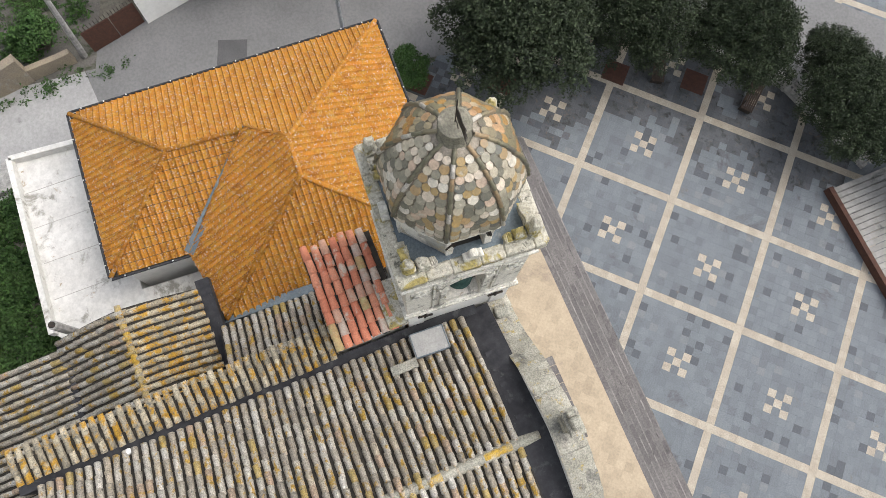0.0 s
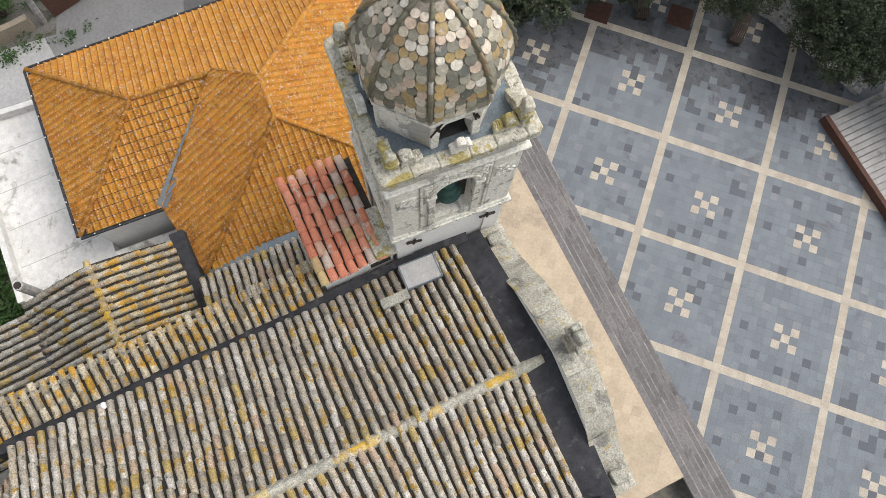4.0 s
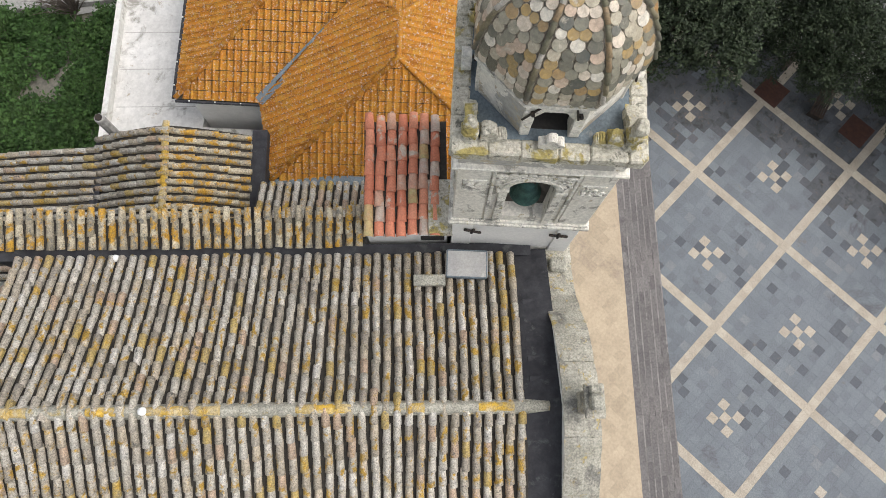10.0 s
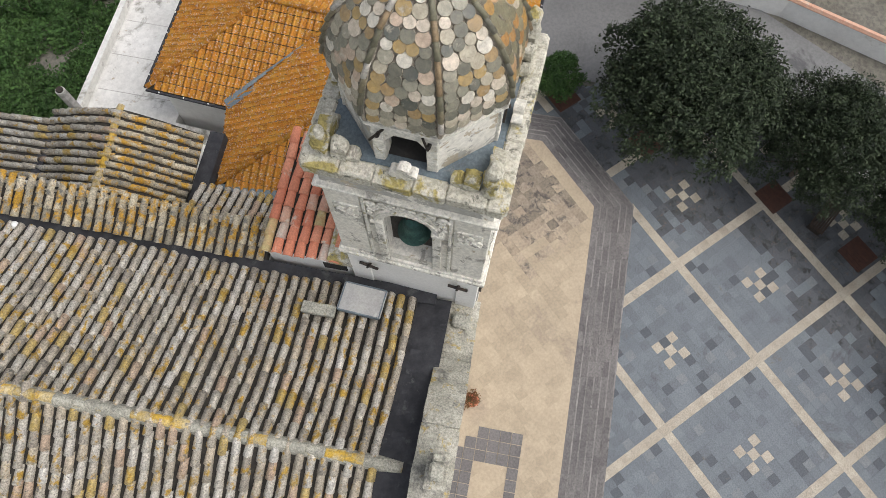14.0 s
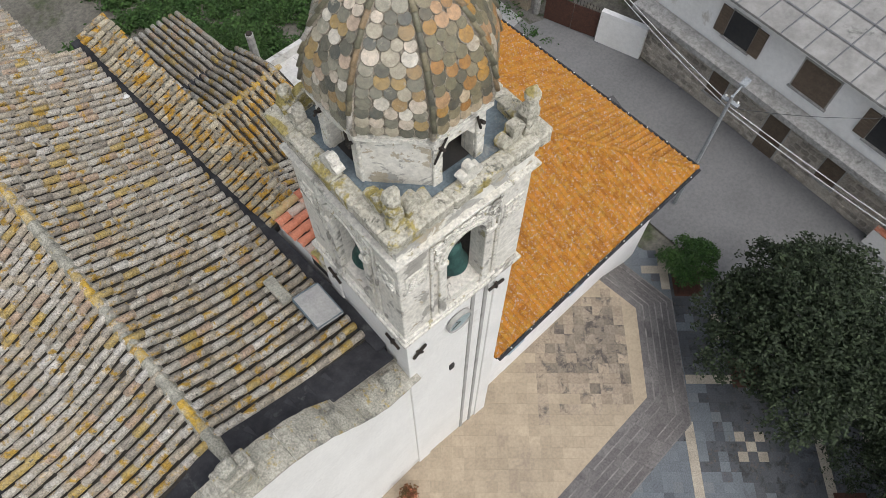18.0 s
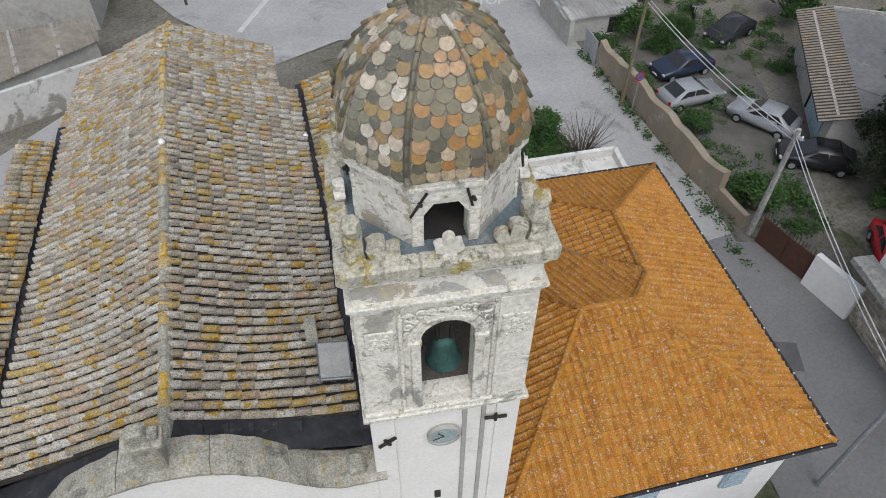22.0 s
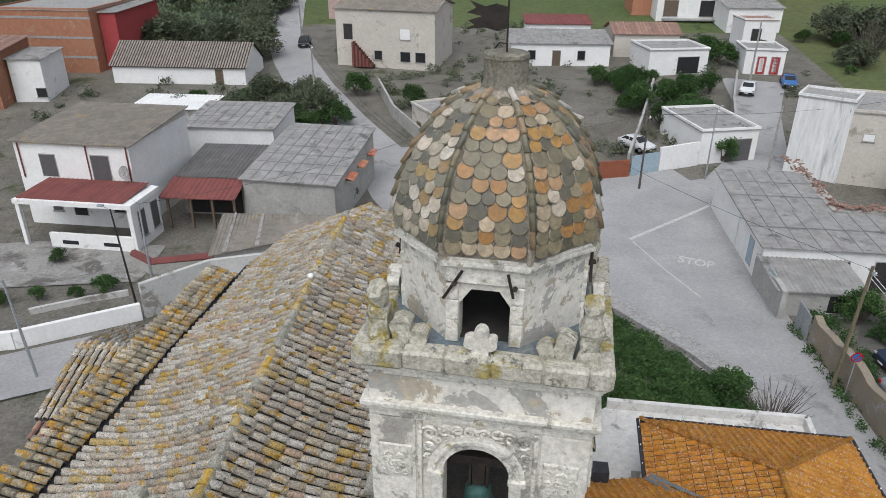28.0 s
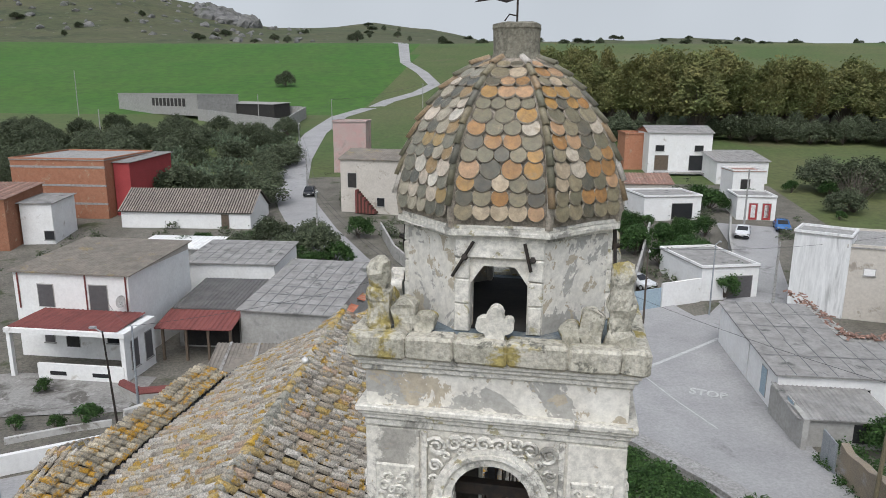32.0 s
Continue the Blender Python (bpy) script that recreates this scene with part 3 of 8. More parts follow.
def outcrops():
    """Rocks along the crest of the western hill."""
    rng = random.Random(19)
    bm0 = bmesh.new()
    bmesh.ops.create_icosphere(bm0, subdivisions=2, radius=1.0)
    rough_up(bm0, 0.45, 1.3)
    v0 = [v.co.copy() for v in bm0.verts]
    f0 = [tuple(v.index for v in f.verts) for f in bm0.faces]
    bm0.free()
    heap = Heap()
    for i in range(260):
        if i < 150:
            a, y = rng.uniform(-0.47, -0.39), rng.uniform(655, 745)
            s = rng.uniform(2.5, 9)
        else:
            a, y = rng.uniform(-0.78, -0.3), rng.uniform(480, 730)
            s = rng.uniform(1, 3.2)
        x = a * (y + 8.6)
        m = Matrix.Translation((x, y, ground_z(x, y))) @ pose(0, 0, 0, rng.uniform(0, 360), 0, rng.uniform(0, 360)) @ Matrix.Diagonal((s * 1.3, s, s * 0.8, 1))
        heap.add([tuple(m @ c) for c in v0], f0)
    tagged(heap.out("rock_outcrop", rock), "pale grey rocks on the crest of the hill", "rocks", kind="stuff")


outcrops()


def strip(name, pts, width, mat, label, category, lift=0.02, kind="structure"):
    """A road laid on the ground along pts; width may be one number or one a point."""
    ws = width if isinstance(width, (list, tuple)) else [width] * len(pts)
    path = []
    for i in range(len(pts) - 1):
        k = max(1, int(math.dist(pts[i], pts[i + 1]) / 3))
        path += [(*(Vector(pts[i]).lerp(Vector(pts[i + 1]), j / k)), ws[i] + (ws[i + 1] - ws[i]) * j / k) for j in range(k)]
    path.append((*pts[-1], ws[-1]))
    v, f = [], []
    for i, (x, y, w) in enumerate(path):
        a, b = path[max(0, i - 1)], path[min(len(path) - 1, i + 1)]
        d = Vector((b[0] - a[0], b[1] - a[1])).normalized()
        for s in (-1, -0.33, 0.33, 1):
            px, py = x - d.y * s * w / 2, y + d.x * s * w / 2
            v.append((px, py, ground_z(px, py) + lift))
    for i in range(len(path) - 1):
        for s in range(3):
            f.append((4 * i + s, 4 * i + s + 1, 4 * i + s + 5, 4 * i + s + 4))
    return tagged(part(name, (v, f), mat), label, category, kind=kind)


# ---- the plaza ----
PX, PY, PS = -2.0, -10.1, 3.455          # a crossing of the pale bands, and half the lattice's diagonal
TERRACE = [(-12.0, -1.5), (-12.0, -6.15), (6.35, -6.15), (8.97, -3.6), (8.9, -1.4), (4.0, -1.4)]


def plaza():
    edge = [(-24, -44), (14.0, -44), (14.0, -17.5), (13.6, -9.0), (11.9, -1.5), (11.2, 0.0), (8.0, 0.0), (6.8, -7.6), (-14, -7.95), (-24, -7.95)]
    base = tagged(part("plaza", prism(edge, -0.3, -0.006), slate, None), "slate-grey paved plaza with a diagonal grid of pale bands", "plaza", kind="structure")
    ex = Vector((PS, -PS)).normalized()
    ey = Vector((-PS, -PS)).normalized()
    side = PS * math.sqrt(2)
    k = 12
    t = side / (k + 1)
    shape = ([(-0.5, -0.5, 0), (0.5, -0.5, 0), (0.5, 0.5, 0), (-0.5, 0.5, 0), (-0.52, -0.52, -0.02), (0.52, -0.52, -0.02), (0.52, 0.52, -0.02), (-0.52, 0.52, -0.02)],
             [(0, 1, 2, 3), (4, 5, 1, 0), (5, 6, 2, 1), (6, 7, 3, 2), (7, 4, 0, 3)])
    meshes = {}
    rest = {"slate": Heap(), "damp": Heap(), "pale": Heap(), "band": Heap()}
    # tree spots and reach, where tiles take both the stain and painted shade
    pits = ((10.6, -8.6, 4.6), (9.2, -14.2, 4.6), (6.7, -18.0, 4.4), (2.5, -22.0, 4.6), (12.2, -4.0, 2.4))
    rng = random.Random(3)
    made = 0

    def lay(a, b, w, h, kind):
        nonlocal made
        c = Vector((PX, PY)) + ex * a + ey * b
        if not inside(edge, c.x, c.y) or (c.x < 7.1 and c.y > -7.97) or (7.1 <= c.x < 11.1 and c.y > -7.97 + (c.x - 7.1) * 0.99):
            return
        m = Matrix.Translation((c.x, c.y, rng.uniform(0, 0.004))) @ pose(0, 0, 0, 0, 0, -45) @ Matrix.Diagonal((w - 0.006, h - 0.006, 1, 1))
        if kind == "slate" and any(math.dist((c.x, c.y), q[:2]) < q[2] * (0.55 + 0.6 * noise.noise(Vector((c.x * 0.45, c.y * 0.45, 1.0))) + 0.45 * rng.random()) for q in pits):
            kind = "damp"
        mat = {"slate": slate, "damp": slate_damp_shade, "pale": slate_pale, "band": slate_pale}[kind]
        if kind not in ("slate", "damp") and abs(c.x) < 9 and c.y > -18 and made < 290:
            made += 1
            if mat.name not in meshes:
                meshes[mat.name] = mesh_of("paving_tile", *shape, mat)
            o = new("paving_tile", meshes[mat.name])
            o.parent, o.matrix_local = base, m
        else:
            rest[kind].add([tuple(m @ Vector(q)) for q in shape[0]], shape[1])

    for i in range(-7, 9):
        for j in range(-6, 8):
            a0, b0 = i * side, j * side
            for q in range(k):
                lay(a0 + (q + 1) * t, b0, t, t, "band")
                lay(a0, b0 + (q + 1) * t, t, t, "band")
            lay(a0, b0, t, t, "band")
            for q in range(k):
                for r in range(k):
                    d = (q - 5, r - 6)
                    pale = d in ((0, 0), (1, 1), (1, -1), (-1, 1), (-1, -1))
                    lay(a0 + (q + 1) * t, b0 + (r + 1) * t, t, t, "pale" if pale else "slate")
    rest["slate"].out("slate_rest", slate, base)
    rest["damp"].out("stained_rest", slate_damp_shade, base)
    rest["pale"].out("pale_rest", slate_pale, base)
    rest["band"].out("band_rest", slate_pale, base)


def terrace():
    bm = prism(TERRACE, -0.2, 1.08)
    base = tagged(part("terrace", bm, beige_paving), "raised church terrace paved in weathered beige stone", "terrace", kind="structure")
    shape = ([(-0.5, -0.5, 0), (0.5, -0.5, 0), (0.5, 0.5, 0), (-0.5, 0.5, 0), (-0.51, -0.51, -0.02), (0.51, -0.51, -0.02), (0.51, 0.51, -0.02), (-0.51, 0.51, -0.02)],
             [(0, 1, 2, 3), (4, 5, 1, 0), (5, 6, 2, 1), (6, 7, 3, 2), (7, 4, 0, 3)])
    me = mesh_of("flagstone", *shape, beige_paving)
    stained = mesh_of("flagstone", *shape, stained_paving)
    soiled = mesh_of("flagstone", *shape, soiled_paving)
    heap = Heap()
    rng = random.Random(5)
    made = 0
    s = 0.4
    for i in range(-22, 36):
        for j in range(-22, 26):
            x, y = (i - j) * s * 0.7071 - 1, (i + j) * s * 0.7071 - 4
            if not all(inside(TERRACE, x + dx, y + dy) for dx in (-0.28, 0.28) for dy in (-0.28, 0.28)):
                continue
            m = Matrix.Translation((x, y, 1.086 + rng.uniform(0, 0.003))) @ pose(0, 0, 0, 0, 0, 45) @ Matrix.Diagonal((s - 0.005, s - 0.005, 1, 1))
            worn = math.exp(-((x - 6.6) / 2.4) ** 2 - ((y + 3.4) / 2.2) ** 2) + rng.uniform(-0.22, 0.22)
            if x > 1.5 and made < 290:
                made += 1
                o = new("flagstone", soiled if worn > 0.66 else stained if worn > 0.26 else me)
                o.parent, o.matrix_local = base, m
            else:
                heap.add([tuple(m @ Vector(q)) for q in shape[0]], shape[1])
    heap.out("flagstone_rest", beige_paving, base)
    # steps round the terrace: each a row of long slabs
    worn_nosing = material("worn_nosing", (0.25, 0.235, 0.22), (0.17, 0.16, 0.152), scale=1.2, spots=(0.1, 0.095, 0.09), spot_scale=1.0, spot_at=0.56, each=0.2, bump=0.3, grit=0.4, fine=30)
    steps = empty("terrace_steps", "dark stone steps leading from the plaza to the terrace", "steps", kind="structure")
    rng = random.Random(8)
    for k in range(6):
        o = 0.305 * (6 - k)
        line = [(-14.0, -6.15 - o), (6.35 + o * 0.42, -6.15 - o), (8.97 + o, -3.6 - o * 0.42), (8.9 + o, -1.4)]
        z = 0.18 * (k + 1) - 0.002 * k
        o2 = o - 0.34
        inner = [(-14.0, -6.15 - o2), (6.35 + o2 * 0.42, -6.15 - o2), (8.97 + o2, -3.6 - o2 * 0.42), (8.9 + o2, -1.4)]
        for a, b, c, d in zip(line, line[1:], inner[1:], inner):
            n = max(1, int(math.dist(a, b) / 0.6))
            for q in range(n):
                f0, f1 = q / n + 0.004 / n, (q + 1) / n - 0.004 / n
                L = lambda p, r, f: (p[0] + (r[0] - p[0]) * f, p[1] + (r[1] - p[1]) * f)
                if q % 2 == 0:
                    g0, g1 = f0, min(1.0, (q + 2) / n) - 0.004 / n
                    e0, e1 = L(a, d, 0.15), L(b, c, 0.15)
                    part("nosing", prism([L(a, b, g0), L(a, b, g1), L(e0, e1, g1), L(e0, e1, g0)], z - 0.03, z + 0.008), worn_nosing, steps)
                part("step_slab", prism([L(a, b, f0), L(a, b, f1), L(d, c, f1), L(d, c, f0)], z - 0.2, z + rng.uniform(-0.004, 0.004)), step_stone, steps)


# ---- the church ----
RX = -5.53                                # the nave's ridge


def ridge_z(y):
    return 12.1 + 0.062 * y


def slope(side):
    """A nave slope; u along the nave (y), v up from the eaves."""
    length = 4.35

    def surf(u, v):
        f = v / length
        rz = ridge_z(u)
        ez = 10.82 if side > 0 else 11.1 - 0.052 * u
        ex = RX + (4.0 if side > 0 else -3.86)
        sag = -0.16 * math.sin(math.pi * f) * (1 + 0.5 * math.sin(u * 0.55)) + 0.04 * math.sin(u * 1.1 + v)
        return (ex + (RX - ex) * f, u, ez + (rz - ez) * f + sag)
    return surf, length


def church():
    nave = empty("church_nave", "old church nave with a sagging roof of lichen-spotted barrel tiles", "church roof")
    for side in (1, -1):
        surf, length = slope(side)
        s2 = (lambda u, v, s=surf: s(-u, v)) if side > 0 else surf
        u0, u1 = (-12.75, 0.45) if side > 0 else (-0.45, 12.75)
        sheet("roof_bed", s2, u0, u1, 0.0, length, 40, 8, coppo_gap_shade, nave)
        near = (lambda u, v: -6.0 < u < 0.4) if side > 0 else (lambda u, v: -0.5 < u < 4.5)
        coppi(nave, s2, u0, u1, 0.0, length, coppo, near=near, seed=11 + side)
    # the mortared ridge
    rng = random.Random(2)
    y = -0.95
    while y < 12.5:
        p = Vector((RX, y, ridge_z(y) + 0.02))
        q = Vector((RX, y + 0.42, ridge_z(y + 0.42) + 0.03))
        v, f = tile_shape(0.24, 0.45, 0.11, 6)
        m = roof_frame(p, Vector((1, 0, 0)), q - p)
        part("ridge_tile", ([tuple(m @ Vector(c)) for c in v], f), coppo_yellow if rng.random() < 0.45 else moss_stone, nave, smooth=True)
        y += 0.42
    bm = tube([(RX, yy, ridge_z(yy) - 0.06) for yy in [i * 1.0 - 0.9 for i in range(14)]], 0.17, 8)
    part("ridge_mortar", bm, moss_stone, nave)
    # the north end
    for s in (1, -1):
        def apse(u, v, s=s):
            f = v / 4.05
            y = -u * s
            return (RX - 0.4 + s * 3.75 * (1 - f), y, 10.2 - (y - 13) * 0.16 + 1.6 * f)
        a0, a1 = (-18.5, -12.9) if s > 0 else (12.9, 18.5)
        sheet("roof_bed", apse, a0, a1, 0, 4.05, 10, 4, coppo_gap_shade, nave)
        coppi(nave, apse, a0, a1, 0, 4.05, coppo, seed=21 + s)
    for i in range(14):
        y = 12.95 + 0.4 * i
        v, f = tile_shape(0.24, 0.45, 0.11, 6)
        m = roof_frame(Vector((RX - 0.4, y, 11.85 - (y - 13) * 0.16)), Vector((1, 0, 0)), Vector((0, 1, -0.16)))
        part("ridge_tile", ([tuple(m @ Vector(c)) for c in v], f), coppo_yellow, nave, smooth=True)
    # long walls
    body = tagged(part("church_wall", prism([(-10.0, -1.5), (-1.0, -1.5), (-1.0, 12.6), (-2.9, 12.9), (-2.9, 18.3), (-8.8, 18.3), (-8.8, 12.9), (-10.0, 12.4)], 0, 8.4), facade_white), "white plastered walls of the church nave", "church wall", kind="structure")
    for side in (1, -1):
        x0 = RX + (4.03 if side > 0 else -3.89)
        fall = 0.0 if side > 0 else 0.052
        # lead-black gutter and the tiled coping beyond it
        g = [(x0 - 0.03 * side, -0.9), (x0 + 0.33 * side, -0.9), (x0 + 0.33 * side, 13.3), (x0 - 0.03 * side, 13.3)]
        bm = prism(g, 8.3, 10.78 if side > 0 else 11.05)
        for vert in bm.verts:
            if vert.co.z > 9.0:
                vert.co.z -= fall * vert.co.y
        part("gutter", bm, bitumen, nave, "black bitumen valley gutter")

        def cop(u, v, s=side, x0=x0, fall=fall):
            return (x0 + s * (0.33 + 0.9 * v), u * s, (10.84 if s > 0 else 11.1) - fall * u * s + 0.3 * v)
        a0, a1 = (3.55, 13.3) if side > 0 else (-12.2, 1.0)
        sheet("coping_bed", cop, a0, a1, 0, 0.75, 24, 2, coppo_gap_shade, nave, thick=0.3)
        coppi(nave, cop, a0, a1, -0.06, 0.8, coppo_edge, step=0.36, seed=31 + side, near=(lambda u, v: True) if side > 0 else None)
        xs = sorted((x0 + side * 0.28, x0 + side * 0.95))
        part("coping_wall", box(*xs, -0.9 if side < 0 else 3.55, 12.2 if side < 0 else 13.3, 7.5, 10.5 if side > 0 else 10.3), facade_white, nave)
    # the curved gable
    fac = empty("church_facade", "white church facade with a curved gable and a weathered stone coping", "facade")

    crest = [(0.0, 12.63), (0.7, 12.55), (1.35, 12.28), (1.9, 11.92), (2.45, 11.28), (2.95, 10.78), (3.5, 10.5), (4.3, 10.42), (9.0, 10.4)]

    def top(x):
        d = abs(x + 5.6)
        for (d0, h0), (d1, h1) in zip(crest, crest[1:]):
            if d <= d1:
                f = (d - d0) / (d1 - d0)
                return h0 + (h1 - h0) * f
        return 10.4
    xs = [-1.15 - 0.1 * i for i in range(86)]
    v, f = [], []
    for yy in (-1.8, -1.24):
        for x in xs:
            v += [(x, yy, 0.9), (x, yy, top(x))]
    n = len(xs)
    for s in (0, 1):
        for i in range(n - 1):
            a = s * 2 * n + 2 * i
            f.append((a, a + 2, a + 3, a + 1) if s else (a, a + 1, a + 3, a + 2))
    for i in range(n - 1):
        a, b = 2 * i, 2 * n + 2 * i
        f.append((a + 1, b + 1, b + 3, a + 3))
    f += [(0, 2 * n, 2 * n + 1, 1), (2 * n - 2, 2 * n - 1, 4 * n - 1, 4 * n - 2)]
    part("wall", (v, f), facade_white, fac)
    rng = random.Random(4)
    for i in range(0, n - 1, 17):
        js = list(range(i, min(n - 1, i + 17) + 1))
        bm = bmesh.new()
        rows = []
        up = 0.11 + rng.uniform(-0.002, 0.002)
        for q, j in enumerate(js):
            x = xs[j] - (0.006 if q == 0 else 0.0) + (0.006 if q == len(js) - 1 else 0.0)
            z = top(xs[j])
            prof_y = ((-2.02, z - 0.05), (-2.03, z + up - 0.07), (-1.85, z + up - 0.01), (-1.6, z + up + 0.015), (-1.35, z + up), (-1.17, z + up - 0.04), (-1.18, z - 0.02))
            rows.append([bm.verts.new((x, y, zz)) for y, zz in prof_y])
        for q, r in zip(rows, rows[1:]):
            for k in range(len(q)):
                bm.faces.new((q[k], q[(k + 1) % len(q)], r[(k + 1) % len(q)], r[k]))
        bm.faces.new(rows[0])
        bm.faces.new(rows[-1][::-1])
        part("coping_stone", rough_up(bm, 0.022, 3.5), gable_stone, fac)
    # black roofing behind the gable
    v, f = [], []
    m = 30
    for yy in (-1.3, -0.35):
        for i in range(m + 1):
            x = -1.35 - 8.3 * i / m
            d = abs(x - RX)
            v.append((x, yy, 10.62 + 1.45 * max(0.0, 1 - d / 4.1) + (0.14 if yy < -1 else 0.0)))
    f = [(i, i + 1, m + 2 + i, m + 1 + i) for i in range(m)]
    part("gutter", (v, f), bitumen, fac, "black bitumen roofing behind the gable")
    for k in range(5):
        part("roofing_lap", box(-3.2 - 0.5 * k, -2.8 - 0.5 * k, -1.2, -0.55, 11.12 + 0.177 * k, 11.19 + 0.177 * k, 0.01), bitumen, fac)
    for bx, bz in ((-1.78, 10.5), (-9.2, 10.5)):
        bm = rough_up(box(bx - 0.2, bx + 0.2, -1.85, -1.4, bz - 0.1, bz + 0.3, 0.06), 0.05, 5)
        part("end_block", bm, moss_stone, fac, "lichen-covered stone block")
    fin = rough_up(box(-5.74, -5.26, -1.86, -1.48, 12.6, 13.55, 0.04), 0.02, 5)
    add_box(fin, -5.87, -5.13, -1.9, -1.46, 13.55, 13.7, 0.03)
    part("finial_pillar", fin, gable_stone, fac, "short pillar of a lost finial")
    stub = rough_up(box(-5.7, -5.36, -1.82, -1.54, 13.7, 14.05, 0.05), 0.04, 6)
    add_box(stub, -5.36, -5.18, -1.8, -1.56, 13.7, 13.88, 0.03)
    part("finial_stub", stub, moss_stone, fac, "broken lichen-covered stone stub")
    # ball finials on the roof
    for bx, by, bz in ((-5.53, 8.28, 12.72), (-1.5, 10.12, 10.76)):
        ball = lathe([(0.02, 0), (0.07, 0.02), (0.1, 0.08), (0.09, 0.14), (0.03, 0.18)], 10)
        tagged(part("roof_lamp", ball, wall_white, smooth=True), "small white globe fixed on the tiles", "roof globe").location = (bx, by, bz)
    lid = pose(-1.86, 0.85, 11.2, 0, 9, -3)
    cover = tagged(part("metal_cover", box(-0.36, 0.36, -0.55, 0.55, 0, 0.03, 0.008), zinc), "grey sheet-metal cover lying on the tiles beside the tower", "metal cover")
    for a in ((-0.38, 0.38, -0.53, -0.5), (-0.38, 0.38, 0.5, 0.53), (-0.39, -0.36, -0.5, 0.5), (0.36, 0.39, -0.5, 0.5)):
        part("rim", box(*a, -0.06, 0.05, 0.005), lead, cover)
    part("curb", box(-0.3, 0.3, -0.45, 0.45, -0.55, -0.002), bitumen, cover)
    cover.matrix_world = lid
    tagged(part("stone_slab", rough_up(box(-2.44, -2.14, 1.42, 2.24, 11.19, 11.34, 0.02), 0.012), moss_stone), "mossy stone slab lying on the roof tiles", "stone slab")
    pipe = tube([(3.87, 12.4, 4.0), (3.87, 12.4, 8.12)], 0.16, 8)
    ch = tagged(part("chimney_pipe", pipe, concrete), "pale round chimney pipe rising by the chapel roof", "chimney")
    part("chimney_mouth", tube([(3.87, 12.4, 8.11), (3.87, 12.4, 8.17)], 0.12, 8), iron, ch)


def chapels():
    """Small roofs between the nave and the house."""
    west = empty("west_chapel", "west chapel with a low roof of old barrel tiles", "chapel roof")
    for sgn in (1, -1):
        def surf(u, v, s=sgn):
            f = v / 3.05
            return (-15.4 - s * u, 10.3 + s * 2.9 * (1 - f), 7.1 + 0.7 * f + 0.3 * math.sin(math.pi * 0.5 * f) + 0.05 * math.sin(u * 1.3))
        a0, a1 = (-5.2, 0.0) if sgn > 0 else (0.0, 5.2)
        sheet("roof_bed", surf, a0, a1, 0, 3.05, 12, 6, coppo_gap_shade, west)
        coppi(west, surf, a0, a1, 0, 3.05, coppo, step=0.36, seed=45 + sgn)

        def lip(u, v, s=sgn):
            return (-15.4 - s * u, 10.3 + s * (3.45 - v), 6.72 + 0.3 * v)
        sheet("eaves_bed", lip, a0, a1, 0, 0.6, 12, 2, coppo_gap_shade, west)
        coppi(west, lip, a0, a1, -0.04, 0.62, faded_tile, step=0.34, seed=47 + sgn)
    for i in range(13):
        v, f = tile_shape(0.26, 0.45, 0.12, 6)
        m = roof_frame(Vector((-15.4 + 0.4 * i, 10.3, 8.08)), Vector((0, -1, 0)), Vector((1, 0, 0)))
        part("ridge_tile", ([tuple(m @ Vector(c)) for c in v], f), coppo_yellow, west, smooth=True)
    part("wall", prism([(-15.2, 7.1), (-10, 7.1), (-10, 13.5), (-15.2, 13.5)], -0.3, 6.6), wall_grey, west)
    ch = empty("side_chapel", "side chapel with a humped roof of old barrel tiles", "chapel roof")
    for sgn in (1, -1):
        def surf(u, v, s=sgn):
            f = v / 2.75
            hump = 0.42 * math.sin(math.pi * 0.5 * f)
            return (-u * s, 10.12 + s * 2.45 * (1 - f), 7.15 + 0.42 * f + hump - 0.11 * u * s + 0.06 * math.cos(u * 1.6))
        a0, a1 = (-3.45, 0.1) if sgn > 0 else (-0.1, 3.45)
        sheet("roof_bed", surf, a0, a1, 0, 2.75, 12, 8, coppo_gap_shade, ch)
        coppi(ch, surf, a0, a1, 0, 2.75, coppo if sgn > 0 else coppo_edge, step=0.36, near=None, seed=41 + sgn)
    for i in range(9):
        x = -0.05 + 0.4 * i
        v, f = tile_shape(0.26, 0.45, 0.12, 6)
        m = roof_frame(Vector((x, 10.12, 8.01 + 0.11 * x + 0.06 * math.cos(x * 1.6))), Vector((0, -1, 0)), Vector((1, 0, 0)))
        part("ridge_tile", ([tuple(m @ Vector(c)) for c in v], f), coppo_yellow, ch, smooth=True)
    part("wall", prism([(-1, 7.75), (3.4, 7.75), (3.4, 12.5), (-1, 12.5)], 0, 6.95), facade_white, ch)
    low = empty("north_chapel", "lower chapel roof of grey barrel tiles behind the nave", "chapel roof")

    def s3(u, v):
        return (-u, 16.6 - v, 6.75 + 0.16 * v + 0.05 * math.sin(u * 2))
    sheet("roof_bed", s3, -3.2, 1.2, 0, 3.9, 8, 6, coppo_gap_shade, low)
    coppi(low, s3, -3.2, 1.2, 0, 3.9, coppo, seed=51)
    part("wall", prism([(-1.2, 12.7), (3.1, 12.7), (3.1, 16.4), (-1.2, 16.4)], 0, 6.6), facade_white, low)
    part("gutter", prism([(-1.1, 12.45), (3.3, 12.45), (3.3, 12.75), (-1.1, 12.75)], 6.6, 7.42), bitumen, low, "dark mortar valley")
    band = empty("lean_to_roof", "strip of barrel tiles below the nave wall", "lean-to roof")

